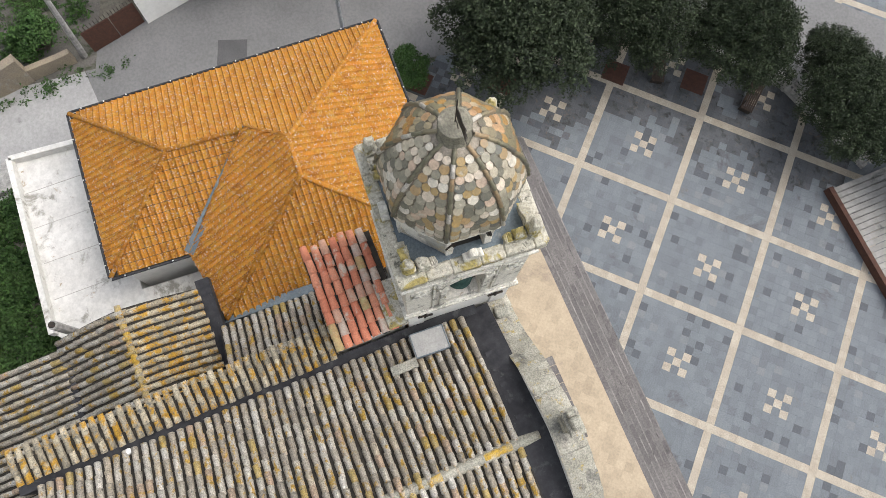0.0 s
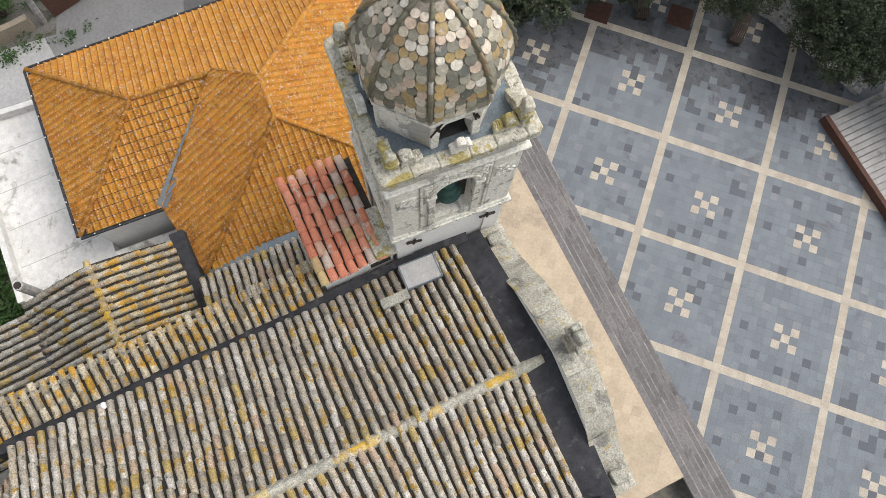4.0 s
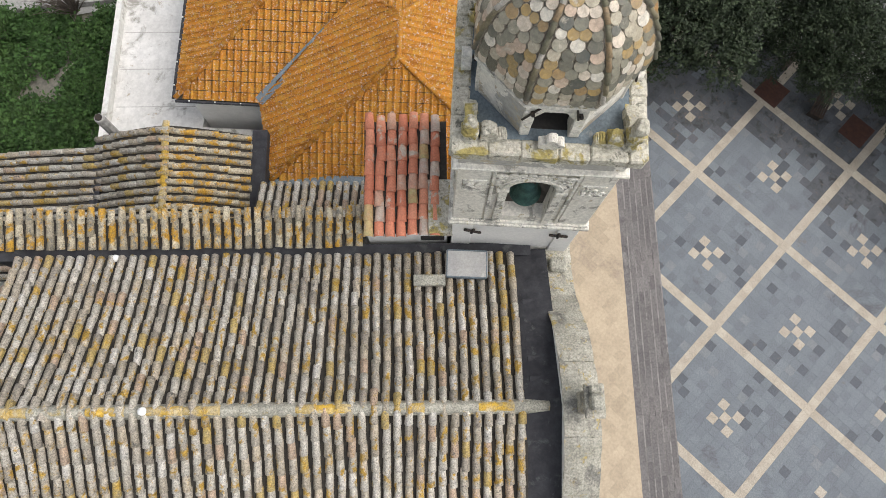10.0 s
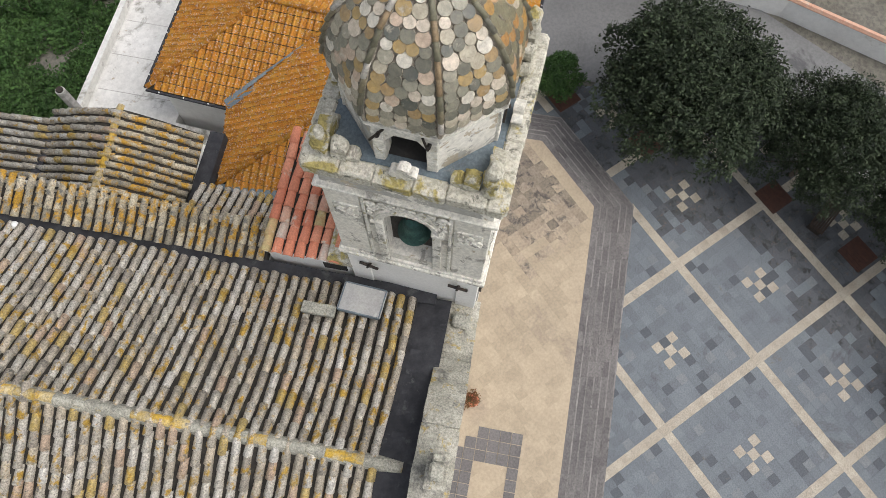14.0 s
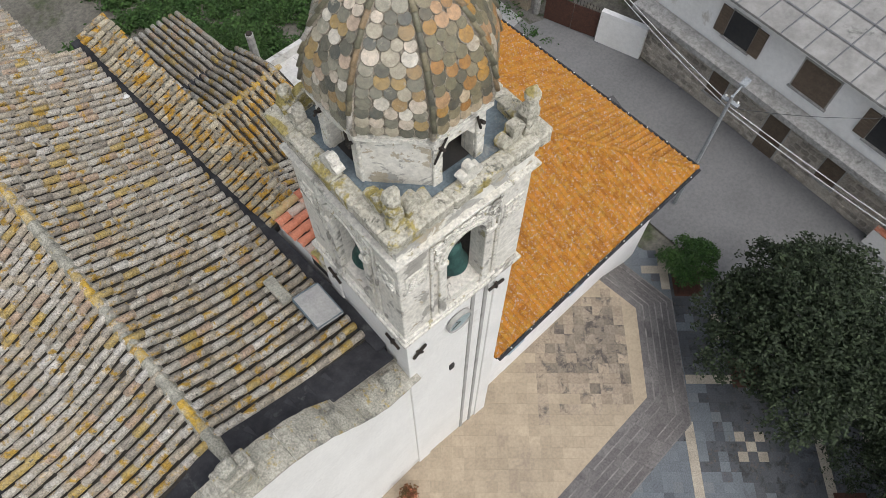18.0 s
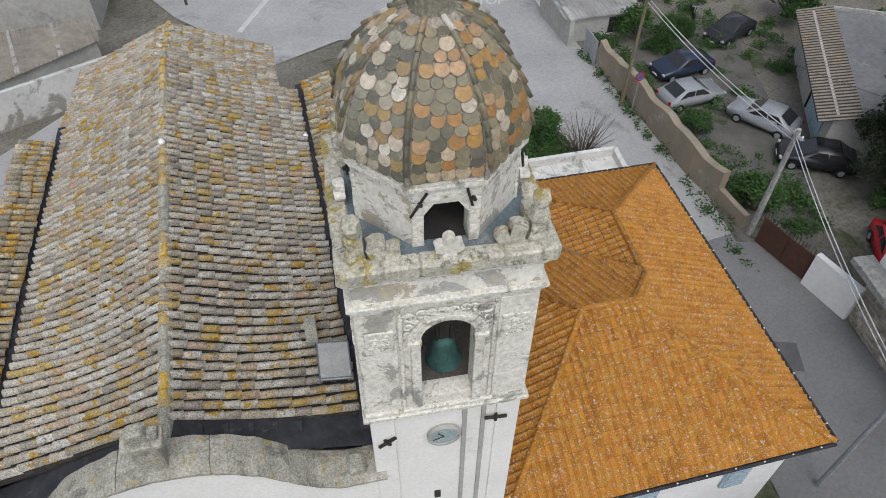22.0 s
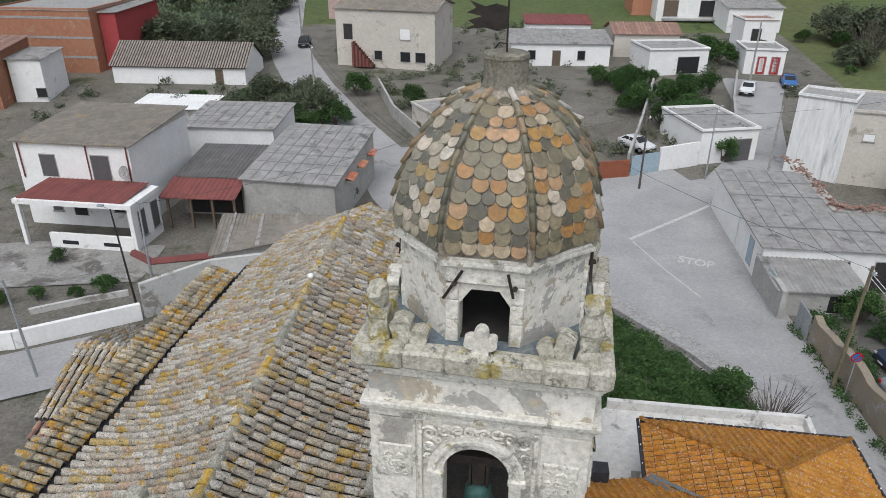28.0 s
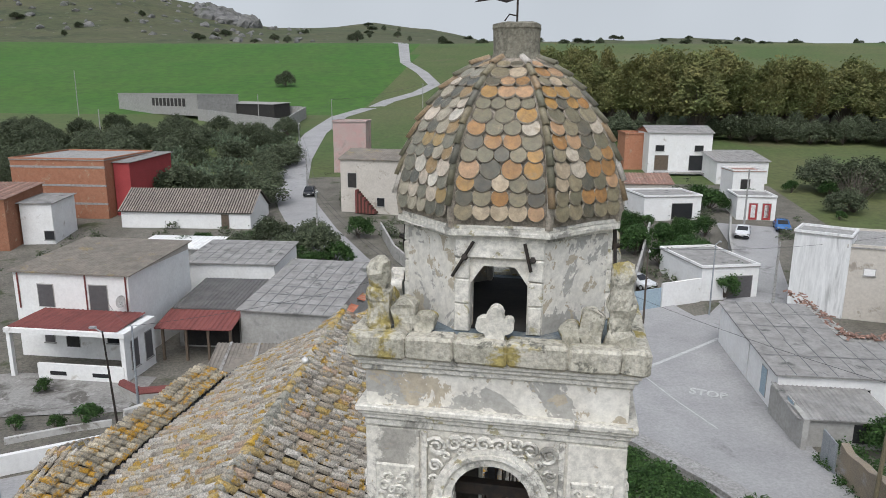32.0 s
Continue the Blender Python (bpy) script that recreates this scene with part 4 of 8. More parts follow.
    def s4(u, v):
        return (1.7 - v * 0.95, -u, 7.55 + 0.42 * v)
    sheet("roof_bed", s4, -7.3, -3.5, 0, 1.9, 8, 3, coppo_gap_shade, band)
    coppi(band, s4, -7.3, -3.5, 0, 1.9, coppo, seed=61, near=None)
    part("wall", prism([(-1, 3.7), (1.7, 3.7), (1.65, 7.2), (-1, 7.2)], 0, 7.4), facade_white, band)
    part("gutter", prism([(0.3, 7.25), (3.9, 7.25), (3.9, 7.75), (0.3, 7.75)], 6.2, 7.0), bitumen, band, "black bitumen flashing")
    # the new red roof next to the tower, with its cream parapet
    red = empty("red_roof", "small lean-to roof of new red barrel tiles beside the bell tower", "lean-to roof")

    def s5(u, v):
        return (-1.1 + v * 0.995, u, 11.56 + 0.1 * v)
    sheet("roof_bed", s5, 1.34, 3.5, 0, 3.0, 6, 4, coppo_gap_shade, red)
    coppi(red, s5, 1.5, 3.52, -0.06, 3.0, red_tile, near=lambda u, v: True, seed=71, pitch=0.27, step=0.4, full=0.98)
    part("wall", prism([(-1.06, 1.34), (1.7, 1.34), (1.7, 3.44), (-1.06, 3.44)], 0, 11.44), facade_white, red, "cream plastered wall under the red tiles")
    part("eaves_board", box(-1.13, -1.03, 1.34, 3.5, 11.38, 11.5, 0.01), wall_white, red, "pale cement eaves edge")
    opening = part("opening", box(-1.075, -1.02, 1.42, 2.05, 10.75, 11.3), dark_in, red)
    for a in ((-1.09, -1.04, 1.37, 1.42, 10.7, 11.35), (-1.09, -1.04, 2.05, 2.1, 10.7, 11.35), (-1.09, -1.04, 1.42, 2.05, 11.3, 11.35)):
        part("opening_frame", box(*a), wall_white, opening)
    bm = rough_up(box(-1.16, 0.3, 1.2, 1.84, 11.46, 11.75, 0.02), 0.02, 3)
    part("ledge", bm, cornice_stone, red, "grey cement slab against the tower")

# ---- the bell tower ----
TX, TY, TH = 0.29, -0.42, 1.56
TOWER_AT = Matrix.Translation((TX, TY, -0.35)) @ pose(0, 0, 0, 0, 0, -4) @ Matrix.Translation((-TX, -TY, 0))


def ring_box(bm, half, z0, z1, bevel=0.0):
    return add_box(bm, TX - half, TX + half, TY - half, TY + half, z0, z1, bevel)


def face_frames():
    """For each face: a pose whose x runs along the face, y goes into the wall, at the tower's axis on the face."""
    return [Matrix.Translation((TX, TY, 0)) @ pose(0, 0, 0, 0, 0, a) @ Matrix.Translation((0, -TH, 0)) for a in (0, 90, 180, 270)]


def weathered(bm, amount=0.04, scale=4.0, seed=0.0):
    bmesh.ops.subdivide_edges(bm, edges=bm.edges[:], cuts=2, use_grid_fill=True)
    return rough_up(bm, amount, scale, seed)


def scroll(bm, m, x, z, r, turns, flip, tube_r=0.035):
    pts = []
    for k in range(18):
        a = k / 17 * turns * math.tau
        rr = r * (1 - 0.8 * k / 17)
        pts.append(m @ Vector((x + flip * rr * math.cos(a), -0.05, z + rr * math.sin(a))))
    add_tube(bm, pts, tube_r, 5, tube_r * 0.6)


def bell_tower():
    tower = empty("bell_tower", "weathered baroque bell tower with a dome of round glazed tiles", "bell tower")
    part("shaft", ring_box(bmesh.new(), TH - 0.05, 0.9, 13.2), facade_white, tower, "white plastered shaft")
    for cx in (-1, 1):
        for cy in (-1, 1):
            x0, x1 = TX + cx * (TH - 0.5), TX + cx * TH
            y0, y1 = TY + cy * (TH - 0.5), TY + cy * TH
            part("corner_pilaster", box(min(x0, x1), max(x0, x1), min(y0, y1), max(y0, y1), 1.0, 13.18, 0.015), facade_white, tower)
    for half, z0, z1 in ((TH + 0.05, 13.14, 13.24), (TH + 0.12, 13.24, 13.36), (TH + 0.07, 13.36, 13.46)):
        part("sill_moulding", weathered(ring_box(bmesh.new(), half, z0, z1, 0.02), 0.01, 4, z0), old_stone, tower)
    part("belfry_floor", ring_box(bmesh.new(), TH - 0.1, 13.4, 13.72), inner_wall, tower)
    # belfry walls with an arched opening in each face
    half_w, spring, sill = 0.5, 15.72, 13.76
    for m in face_frames():
        t = 0.36
        bm = bmesh.new()
        arch = [(half_w * math.cos(math.pi * k / 14), spring + half_w * math.sin(math.pi * k / 14)) for k in range(15)]
        add_box(bm, -TH, -half_w, 0, t, 13.44, 16.62)
        add_box(bm, half_w, TH - t, 0, t, 13.44, 16.62)
        add_box(bm, -half_w, half_w, 0.0, t, 13.44, sill)
        for (xa, za), (xb, zb) in zip(arch, arch[1:]):
            vs = [bm.verts.new((x, y, z)) for y in (0, t) for x, z in ((xa, za), (xb, zb), (xb, 16.62), (xa, 16.62))]
            for q in ((0, 1, 2, 3), (7, 6, 5, 4), (0, 4, 5, 1), (3, 2, 6, 7)):
                bm.faces.new([vs[i] for i in q])
        bmesh.ops.remove_doubles(bm, verts=bm.verts[:], dist=1e-4)
        bm.transform(m)
        part("belfry_wall", bm, white_plaster, tower)
        # jambs, imposts, the panel's frame and the archivolt

        def on_face(name, bm, label="", parent=tower, mat=old_stone):
            bm.transform(m)
            return part(name, bm, mat, parent, label)
        for s in (-1, 1):
            on_face("arch_jamb", box(*sorted((s * (half_w - 0.012), s * (half_w + 0.17))), -0.07, 0.1, 13.5, spring - 0.1, 0.015))
            on_face("impost", box(*sorted((s * (half_w - 0.03), s * (half_w + 0.24))), -0.12, 0.1, spring - 0.1, spring + 0.03, 0.025))
            on_face("panel_frame", box(*sorted((s * 0.8, s * 0.87)), -0.05, 0.05, 13.5, 16.58, 0.012))
            on_face("corner_strip", box(*sorted((s * 0.9, s * (TH + 0.015))), -0.025, 0.05, 13.5, 16.58, 0.01), mat=white_plaster)
        for (r0, r1, d) in ((half_w - 0.01, half_w + 0.1, 0.06), (half_w + 0.1, half_w + 0.15, 0.1), (half_w + 0.15, half_w + 0.22, 0.07)):
            bm = bmesh.new()
            for k in range(14):
                a0, a1 = math.pi * k / 14, math.pi * (k + 1) / 14
                vs = [bm.verts.new((r * math.cos(a), y, spring + r * math.sin(a))) for y in (-d, 0.02) for r, a in ((r0, a0), (r0, a1), (r1, a1), (r1, a0))]
                for q in ((3, 2, 1, 0), (0, 1, 5, 4), (2, 3, 7, 6)):
                    bm.faces.new([vs[i] for i in q])
            bmesh.ops.remove_doubles(bm, verts=bm.verts[:], dist=1e-4)
            on_face("archivolt", bm, "moulded stone archivolt")
        for s in (-1, 1):
            for x, z, r, turns, flip, tr in ((0.68, 0.68, 0.13, 1.7, 1, 0.034), (0.46, 0.74, 0.11, 1.5, -1, 0.032), (0.28, 0.78, 0.085, 1.4, 1, 0.03), (0.1, 0.76, 0.1, 1.3, -1, 0.032), (0.7, 0.42, 0.085, 1.4, -1, 0.028), (0.57, 0.56, 0.06, 1.2, 1, 0.026), (0.19, 0.66, 0.05, 1.2, 1, 0.024), (0.38, 0.63, 0.05, 1.2, -1, 0.024), (0.71, 0.24, 0.06, 1.2, 1, 0.024)):
                bm = bmesh.new()
                scroll(bm, m, s * x, spring + z, r, turns, s * flip, tr)
                part("carved_scroll", bm, old_stone, tower)
            cap = on_face("capital", box(*sorted((s * 0.95, s * 1.46)), -0.05, 0.03, 15.5, 16.1, 0.02), "worn carved capital")
            rng = random.Random(9)
            for k in range(11):
                bm = bmesh.new()
                scroll(bm, m @ Matrix.Translation((0, -0.02, 0)), s * (1.06 + 0.1 * (k % 4)) + rng.uniform(-0.03, 0.03), 15.62 + 0.16 * (k // 4) + rng.uniform(-0.04, 0.04), rng.uniform(0.05, 0.08), 1.2, rng.choice((-1, 1)), 0.024)
                part("carved_leaf", bm, old_stone, cap)
    # entablature
    for half, z0, z1 in ((TH + 0.03, 16.6, 16.7), (TH + 0.06, 16.7, 16.77), (TH + 0.1, 16.77, 16.82), (TH + 0.13, 16.82, 16.9)):
        part("architrave_band", weathered(ring_box(bmesh.new(), half, z0, z1, 0.015), 0.008, 4, z0), old_stone, tower)
    part("frieze", ring_box(bmesh.new(), TH + 0.01, 16.88, 17.36), patched_plaster, tower, "grey cement frieze with patches of white plaster")
    for half, z0, z1 in ((TH + 0.05, 17.34, 17.42), (TH + 0.09, 17.42, 17.48), (TH + 0.12, 17.48, 17.55)):
        part("cornice_bed", weathered(ring_box(bmesh.new(), half, z0, z1, 0.015), 0.008, 4, z0), old_stone, tower)
    # the cornice's slabs
    rng = random.Random(12)
    for m in face_frames():
        x = -TH - 0.16
        while x < TH + 0.02:
            w = min(rng.uniform(0.55, 0.8), TH + 0.16 - x)
            bm = box(x + 0.001, x + w - 0.001, -0.19 - rng.uniform(0, 0.02), 0.12, 17.55, 17.84 + rng.uniform(-0.008, 0.006), 0.035)
            bmesh.ops.subdivide_edges(bm, edges=bm.edges[:], cuts=1, use_grid_fill=True)
            rough_up(bm, 0.018, 5, x * 3)
            bm.transform(m)
            part("cornice_slab", bm, cornice_stone, tower)
            x += w
    part("deck", ring_box(bmesh.new(), TH - 0.02, 17.3, 17.8), lead, tower, "blue-grey lead deck")
    # corner pinnacles, the volutes beside them and the shell ornaments
    def slab_shape(outline, half, m, rough, seed):
        bm = bmesh.new()
        add_prism(bm, outline, -half, half)
        bmesh.ops.triangulate(bm, faces=[f for f in bm.faces if len(f.verts) > 4])
        bmesh.ops.subdivide_edges(bm, edges=bm.edges[:], cuts=1)
        bm.transform(m @ pose(0, 0, 0, 90, 0, 0))
        return rough_up(bm, rough, 6, seed)
    for k, (cx, cy) in enumerate(((-1, -1), (1, -1), (-1, 1), (1, 1))):
        x, y = TX + cx * 1.42, TY + cy * 1.42
        tall = (0.92, 1.0, 0.66, 0.84)[k]
        prof = ([(0.18, 0), (0.19, 0.1), (0.16, 0.15), (0.155, 0.4), (0.185, 0.46), (0.18, 0.56), (0.14, 0.6), (0.15, 0.8), (0.13, 0.93), (0.05, 1.0)] if k in (0, 2)
                else [(0.2, 0), (0.19, 0.14), (0.15, 0.2), (0.15, 0.36), (0.19, 0.46), (0.15, 0.58), (0.13, 0.7), (0.16, 0.8), (0.12, 0.94), (0.04, 1.0)])
        fine = []
        for (r0, z0), (r1, z1) in zip(prof, prof[1:]):
            fine += [(0.84 * (r0 + (r1 - r0) * i / 2), 17.8 + tall * (z0 + (z1 - z0) * i / 2)) for i in range(2)]
        bm = lathe(fine + [(0.04, 17.8 + tall)], 12, x, y)
        for v in bm.verts:
            sq = max(abs(v.co.x - x), abs(v.co.y - y)) / max(1e-4, math.hypot(v.co.x - x, v.co.y - y))
            v.co.x, v.co.y = x + (v.co.x - x) / (0.35 + 0.65 * sq), y + (v.co.y - y) / (0.35 + 0.65 * sq)
        rough_up(bm, 0.05, 5, k * 3.0)
        part("pinnacle", rough_up(bm, 0.018, 14, k * 1.7), cornice_stone, tower, "eroded stone corner pinnacle spotted with lichen")
        for ax in (0, 1):
            for q, (o, h, w) in enumerate(((0.32, 0.44, 0.14), (0.55, 0.27, 0.12))):
                px, py = (x - cx * o, y) if ax == 0 else (x, y - cy * o)
                if (k * 2 + ax * 3 + q) % 7 == 5:
                    h *= 0.55
                arc = [(w * math.cos(math.pi * i / 8), h - w * 0.8 + w * 0.8 * math.sin(math.pi * i / 8)) for i in range(9)]
                outline = [(-w * 0.8, 0.0), (w * 0.8, 0.0)] + arc
                mm = Matrix.Translation((px, py, 17.79)) @ pose(0, 0, 0, 0, 0, 0 if ax == 0 else 90)
                part("volute", slab_shape(outline, 0.11, mm, 0.055, k + ax * 5.0 + q * 2.2), cornice_stone, tower, "eroded stone volute")
    for k, m in enumerate(face_frames()):
        outline = [(-0.12, 0.0), (0.12, 0.0), (0.13, 0.12)]
        for c, r, a0, a1 in (((0.16, 0.24), 0.105, -60, 110), ((0.0, 0.38), 0.115, -10, 190), ((-0.16, 0.24), 0.105, 70, 240)):
            outline += [(c[0] + r * math.cos(radians(a0 + (a1 - a0) * i / 7)), c[1] + r * math.sin(radians(a0 + (a1 - a0) * i / 7))) for i in range(8)]
        outline.append((-0.13, 0.12))
        part("shell_ornament", slab_shape(outline, 0.085, m @ Matrix.Translation((0, 0.02, 17.8)) @ Matrix.Diagonal((0.85, 1, 0.85, 1)), 0.025, k * 3.3), old_stone, tower, "worn three-lobed stone shell ornament")
    # the drum, octagonal, with a doorway in each main face
    R0 = 1.28
    side = R0 * math.tan(math.pi / 8)
    Z0, Z1 = 17.8, 18.98
    C = Matrix.Translation((TX, TY + 0.02, 0))
    for k in range(8):
        m = C @ pose(0, 0, 0, 0, 0, 45 * k) @ Matrix.Translation((0, -R0, 0))
        bm = bmesh.new()
        if k % 2 == 0:
            w, h = 0.34, 18.62
            add_box(bm, -side, -w, 0, 0.28, Z0, Z1)
            add_box(bm, w, side, 0, 0.28, Z0, Z1)
            for xa, xb, za, zb in ((-w, -w * 0.55, h - 0.22, h), (-w * 0.55, w * 0.55, h, h), (w * 0.55, w, h, h - 0.22)):
                vs = [bm.verts.new(p) for y in (0, 0.28) for p in ((xa, y, za), (xb, y, zb), (xb, y, Z1), (xa, y, Z1))]
                for q in ((0, 1, 2, 3), (7, 6, 5, 4), (0, 4, 5, 1)):
                    bm.faces.new([vs[i] for i in q])
        else:
            add_box(bm, -side, side, 0, 0.28, Z0, Z1)
        bmesh.ops.remove_doubles(bm, verts=bm.verts[:], dist=1e-4)
        bm.transform(m)
        part("drum_wall", bm, white_plaster if k % 2 == 0 else patched_plaster, tower)
        if k % 2 == 0:
            for s in (-1, 1):
                z = Z0
                for h in (0.36, 0.3, 0.26):
                    bm = box(*sorted((s * 0.345, s * 0.53)), -0.06, 0.2, z + 0.003, z + h - 0.003, 0.015)
                    bm.transform(m)
                    part("jamb_stone", weathered(bm, 0.012, 5, z), old_stone, tower, "whitewashed jamb block")
                    z += h
            bm = box(-0.53, 0.53, -0.05, 0.2, 18.72, 18.95, 0.015)
            bm.transform(m)
            part("lintel", weathered(bm, 0.012, 5, k), old_stone, tower)
            for s in (-1, 1):
                bm = tube([m @ Vector((s * 0.3, -0.09, 18.93)), m @ Vector((s * 0.38, -0.1, 18.6)) if s > 0 else m @ Vector((s * 0.55, -0.1, 18.5))], 0.022, 6)
                tie = part("iron_tie", bm, iron, tower, "black iron tie bar")
                part("knob", tube([m @ Vector((s * 0.4, -0.15, 18.76)), m @ Vector((s * 0.4, -0.05, 18.72))], 0.035, 6), iron, tie)
    oct_ = lambda r, z: [(TX + r / math.cos(math.pi / 8) * math.sin(math.pi / 8 + k * math.pi / 4), TY + 0.02 - r / math.cos(math.pi / 8) * math.cos(math.pi / 8 + k * math.pi / 4)) for k in range(8)]
    # floor coloured near-black to paint in the drum's inner shade
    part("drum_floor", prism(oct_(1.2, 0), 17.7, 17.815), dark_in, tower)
    for r, z0, z1 in ((1.33, 18.95, 19.01), (1.41, 19.01, 19.08), (1.38, 19.08, 19.13)):
        bm = prism(oct_(r, 0), z0, z1)
        bmesh.ops.subdivide_edges(bm, edges=bm.edges[:], cuts=2)
        part("drum_cornice", rough_up(bm, 0.018, 5), old_stone, tower)
    # the dome: eight curved faces clad with round tiles
    PROF = [(1.36, 19.1), (1.385, 19.3), (1.36, 19.55), (1.28, 19.9), (1.11, 20.28), (0.82, 20.68), (0.54, 20.92), (0.3, 21.05)]
    cum = [0.0]
    for a, b in zip(PROF, PROF[1:]):
        cum.append(cum[-1] + math.dist(a, b))

    def prof(s):
        s = max(0.0, min(cum[-1] - 1e-4, s))
        k = max(i for i in range(len(cum) - 1) if cum[i] <= s)
        f = (s - cum[k]) / (cum[k + 1] - cum[k])
        (r0, z0), (r1, z1) = PROF[k], PROF[k + 1]
        return r0 + (r1 - r0) * f, z0 + (z1 - z0) * f
    dv, df = [], []
    n = 14
    shape_v = [(0, 0, 0.022)] + [(0.118 * math.cos(k * math.tau / n), 0.118 * math.sin(k * math.tau / n), 0.02) for k in range(n)] + [(0.128 * math.cos(k * math.tau / n), 0.128 * math.sin(k * math.tau / n), 0.0) for k in range(n)]
    shape_f = [(0, 1 + k, 1 + (k + 1) % n) for k in range(n)] + [(1 + k, 1 + n + k, 1 + n + (k + 1) % n, 1 + (k + 1) % n) for k in range(n)]
    disc_meshes = []
    for mt in (disc, disc_pale):
        dm = mesh_of("disc_tile", shape_v, shape_f, mt)
        dm.materials.append(disc_rim)
        dm.polygons.foreach_set("material_index", [0] * n + [1] * n)
        disc_meshes.append(dm)
    rng = random.Random(15)
    for k in range(8):
        m = C @ pose(0, 0, 0, 0, 0, 45 * k)
        v, f = [], []
        ns = 14
        for i in range(ns + 1):
            r, z = prof(cum[-1] * i / ns)
            w = r * math.tan(math.pi / 8)
            v += [(m @ Vector((-w, -r, z)))[:], (m @ Vector((w, -r, z)))[:]]
        f = [(2 * i, 2 * i + 1, 2 * i + 3, 2 * i + 2) for i in range(ns)]
        facet = part("dome_face", (v, f), mortar, tower, "dome face clad with overlapping round glazed tiles")
        rows = 14
        for i in range(rows):
            s = 0.035 + i * (cum[-1] - 0.11) / rows
            r, z = prof(s)
            r2, z2 = prof(s + 0.12)
            w = r * math.tan(math.pi / 8) - 0.05
            cnt = max(1, round(2 * w / 0.222 + (0.5 if i % 2 else 0.0)))
            if w < 0.05:
                continue
            for q in range(cnt):
                x = -w + (q + 0.5) * 2 * w / cnt
                fr = roof_frame((0, 0, 0), Vector((1, 0, 0)), Vector((0, -(r2 - r), z2 - z)))
                size = min(1.0, 2 * w / cnt / 0.232) * rng.uniform(0.9, 1.04)
                mm = m @ Matrix.Translation((x, -r, z)) @ fr @ pose(0, 0, 0.026, -6 + rng.uniform(-3, 3), rng.uniform(-3, 3), 0) @ pose(0, 0, 0, 0, 0, rng.uniform(0, 360)) @ Matrix.Diagonal((size, size, 1, 1))
                o = new("disc_tile", disc_meshes[1 if k > 3 else 0])
                o.parent, o.matrix_local = facet, mm
    # ribs of half-round tiles on the eight corners
    rv, rf = tile_shape(0.09, 0.27, 0.05, 6, 0.9)
    rm = mesh_of("rib_tile", rv, rf, rib_tile, True)
    for k in range(8):
        m = C @ pose(0, 0, 0, 0, 0, 45 * k + 22.5)
        rib = part("rib", tube([m @ Vector((0, -prof(s)[0] / math.cos(math.pi / 8), prof(s)[1])) for s in [cum[-1] * i / 12 for i in range(13)]], 0.05, 6), mortar, tower)
        s = 0.02
        while s < cum[-1] - 0.1:
            (r, z), (r2, z2) = prof(s), prof(s + 0.24)
            p = Vector((0, -r / math.cos(math.pi / 8) - 0.02, z))
            q = Vector((0, -r2 / math.cos(math.pi / 8) - 0.02, z2))
            o = new("rib_tile", rm)
            o.parent, o.matrix_local = rib, m @ roof_frame(p, Vector((1, 0, 0)), q - p)
            s += 0.235
    cap = lathe([(0.36, 20.95), (0.315, 21.07), (0.3, 21.13), (0.3, 21.27), (0.305, 21.4), (0.315, 21.42), (0.31, 21.47), (0.26, 21.49), (0.1, 21.48)], 20, TX + 0.02, TY + 0.05)
    part("lantern_stump", rough_up(cap, 0.012, 6), stump_stone, tower, "lichen-grey stone stump crowning the dome")
    # wind vane and rod
    vane = empty("wind_vane", "dark cut-metal banner on an iron rod", "wind vane")
    part("rod", tube([(TX + 0.02, TY + 0.05, 21.48), (TX + 0.02, TY + 0.05, 22.28)], 0.014, 6), iron, vane)
    bm = bmesh.new()
    outline = [(0, 22.04), (-0.16, 22.08), (-0.3, 22.04), (-0.5, 22.11), (-0.42, 22.02), (-0.54, 21.96), (-0.34, 21.92), (-0.52, 21.86), (-0.44, 21.81), (-0.56, 21.75), (-0.3, 21.78), (-0.14, 21.74), (0, 21.78)]
    add_prism(bm, [(x, z) for x, z in outline], -0.006, 0.006)
    bm.transform(Matrix.Translation((TX + 0.02, TY + 0.05, 0)) @ pose(0, 0, 0, 90, 0, 0))
    part("banner", bm, iron, vane)
    part("hook", tube([(TX + 0.02, TY + 0.05, 21.58), (TX - 0.08, TY + 0.05, 21.6), (TX - 0.14, TY + 0.05, 21.52)], 0.01, 5), iron, vane)
    # bell, beam and yoke
    bells = []
    for face_i in (0, 3):
        m = face_frames()[face_i] @ Matrix.Translation((0, 0.38, 0))
        bell = empty("bell", "green-patinated bronze bell hanging in a belfry arch", "bell", group="bells in the belfry")
        bells.append(bell)
        bm = lathe([(0.05, 15.18), (0.16, 15.16), (0.21, 15.07), (0.23, 14.9), (0.27, 14.68), (0.36, 14.5), (0.36, 14.46), (0.3, 14.51), (0.1, 15.03)], 28)
        bm.transform(m)
        part("body", bm, bronze, bell, smooth=True)
        for nm, a in (("yoke", (-0.1, 0.1, -0.08, 0.08, 15.18, 15.6)), ("beam", (-0.5, 0.5, -0.08, 0.08, 15.58, 15.74)), ("strap", (-0.15, -0.11, -0.09, 0.09, 15.1, 15.6)), ("strap", (0.11, 0.15, -0.09, 0.09, 15.1, 15.6))):
            bm = box(*a, 0.01)
            bm.transform(m)
            part(nm, bm, iron, bell)
        part("clapper", tube([m @ Vector((0, 0, 14.9)), m @ Vector((0, 0, 14.36))], 0.02, 6, 0.05), iron, bell)
    # dark linings put the belfry's inner shade on walls and ceiling
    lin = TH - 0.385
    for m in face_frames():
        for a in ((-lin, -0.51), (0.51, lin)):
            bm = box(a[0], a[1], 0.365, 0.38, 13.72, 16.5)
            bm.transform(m)
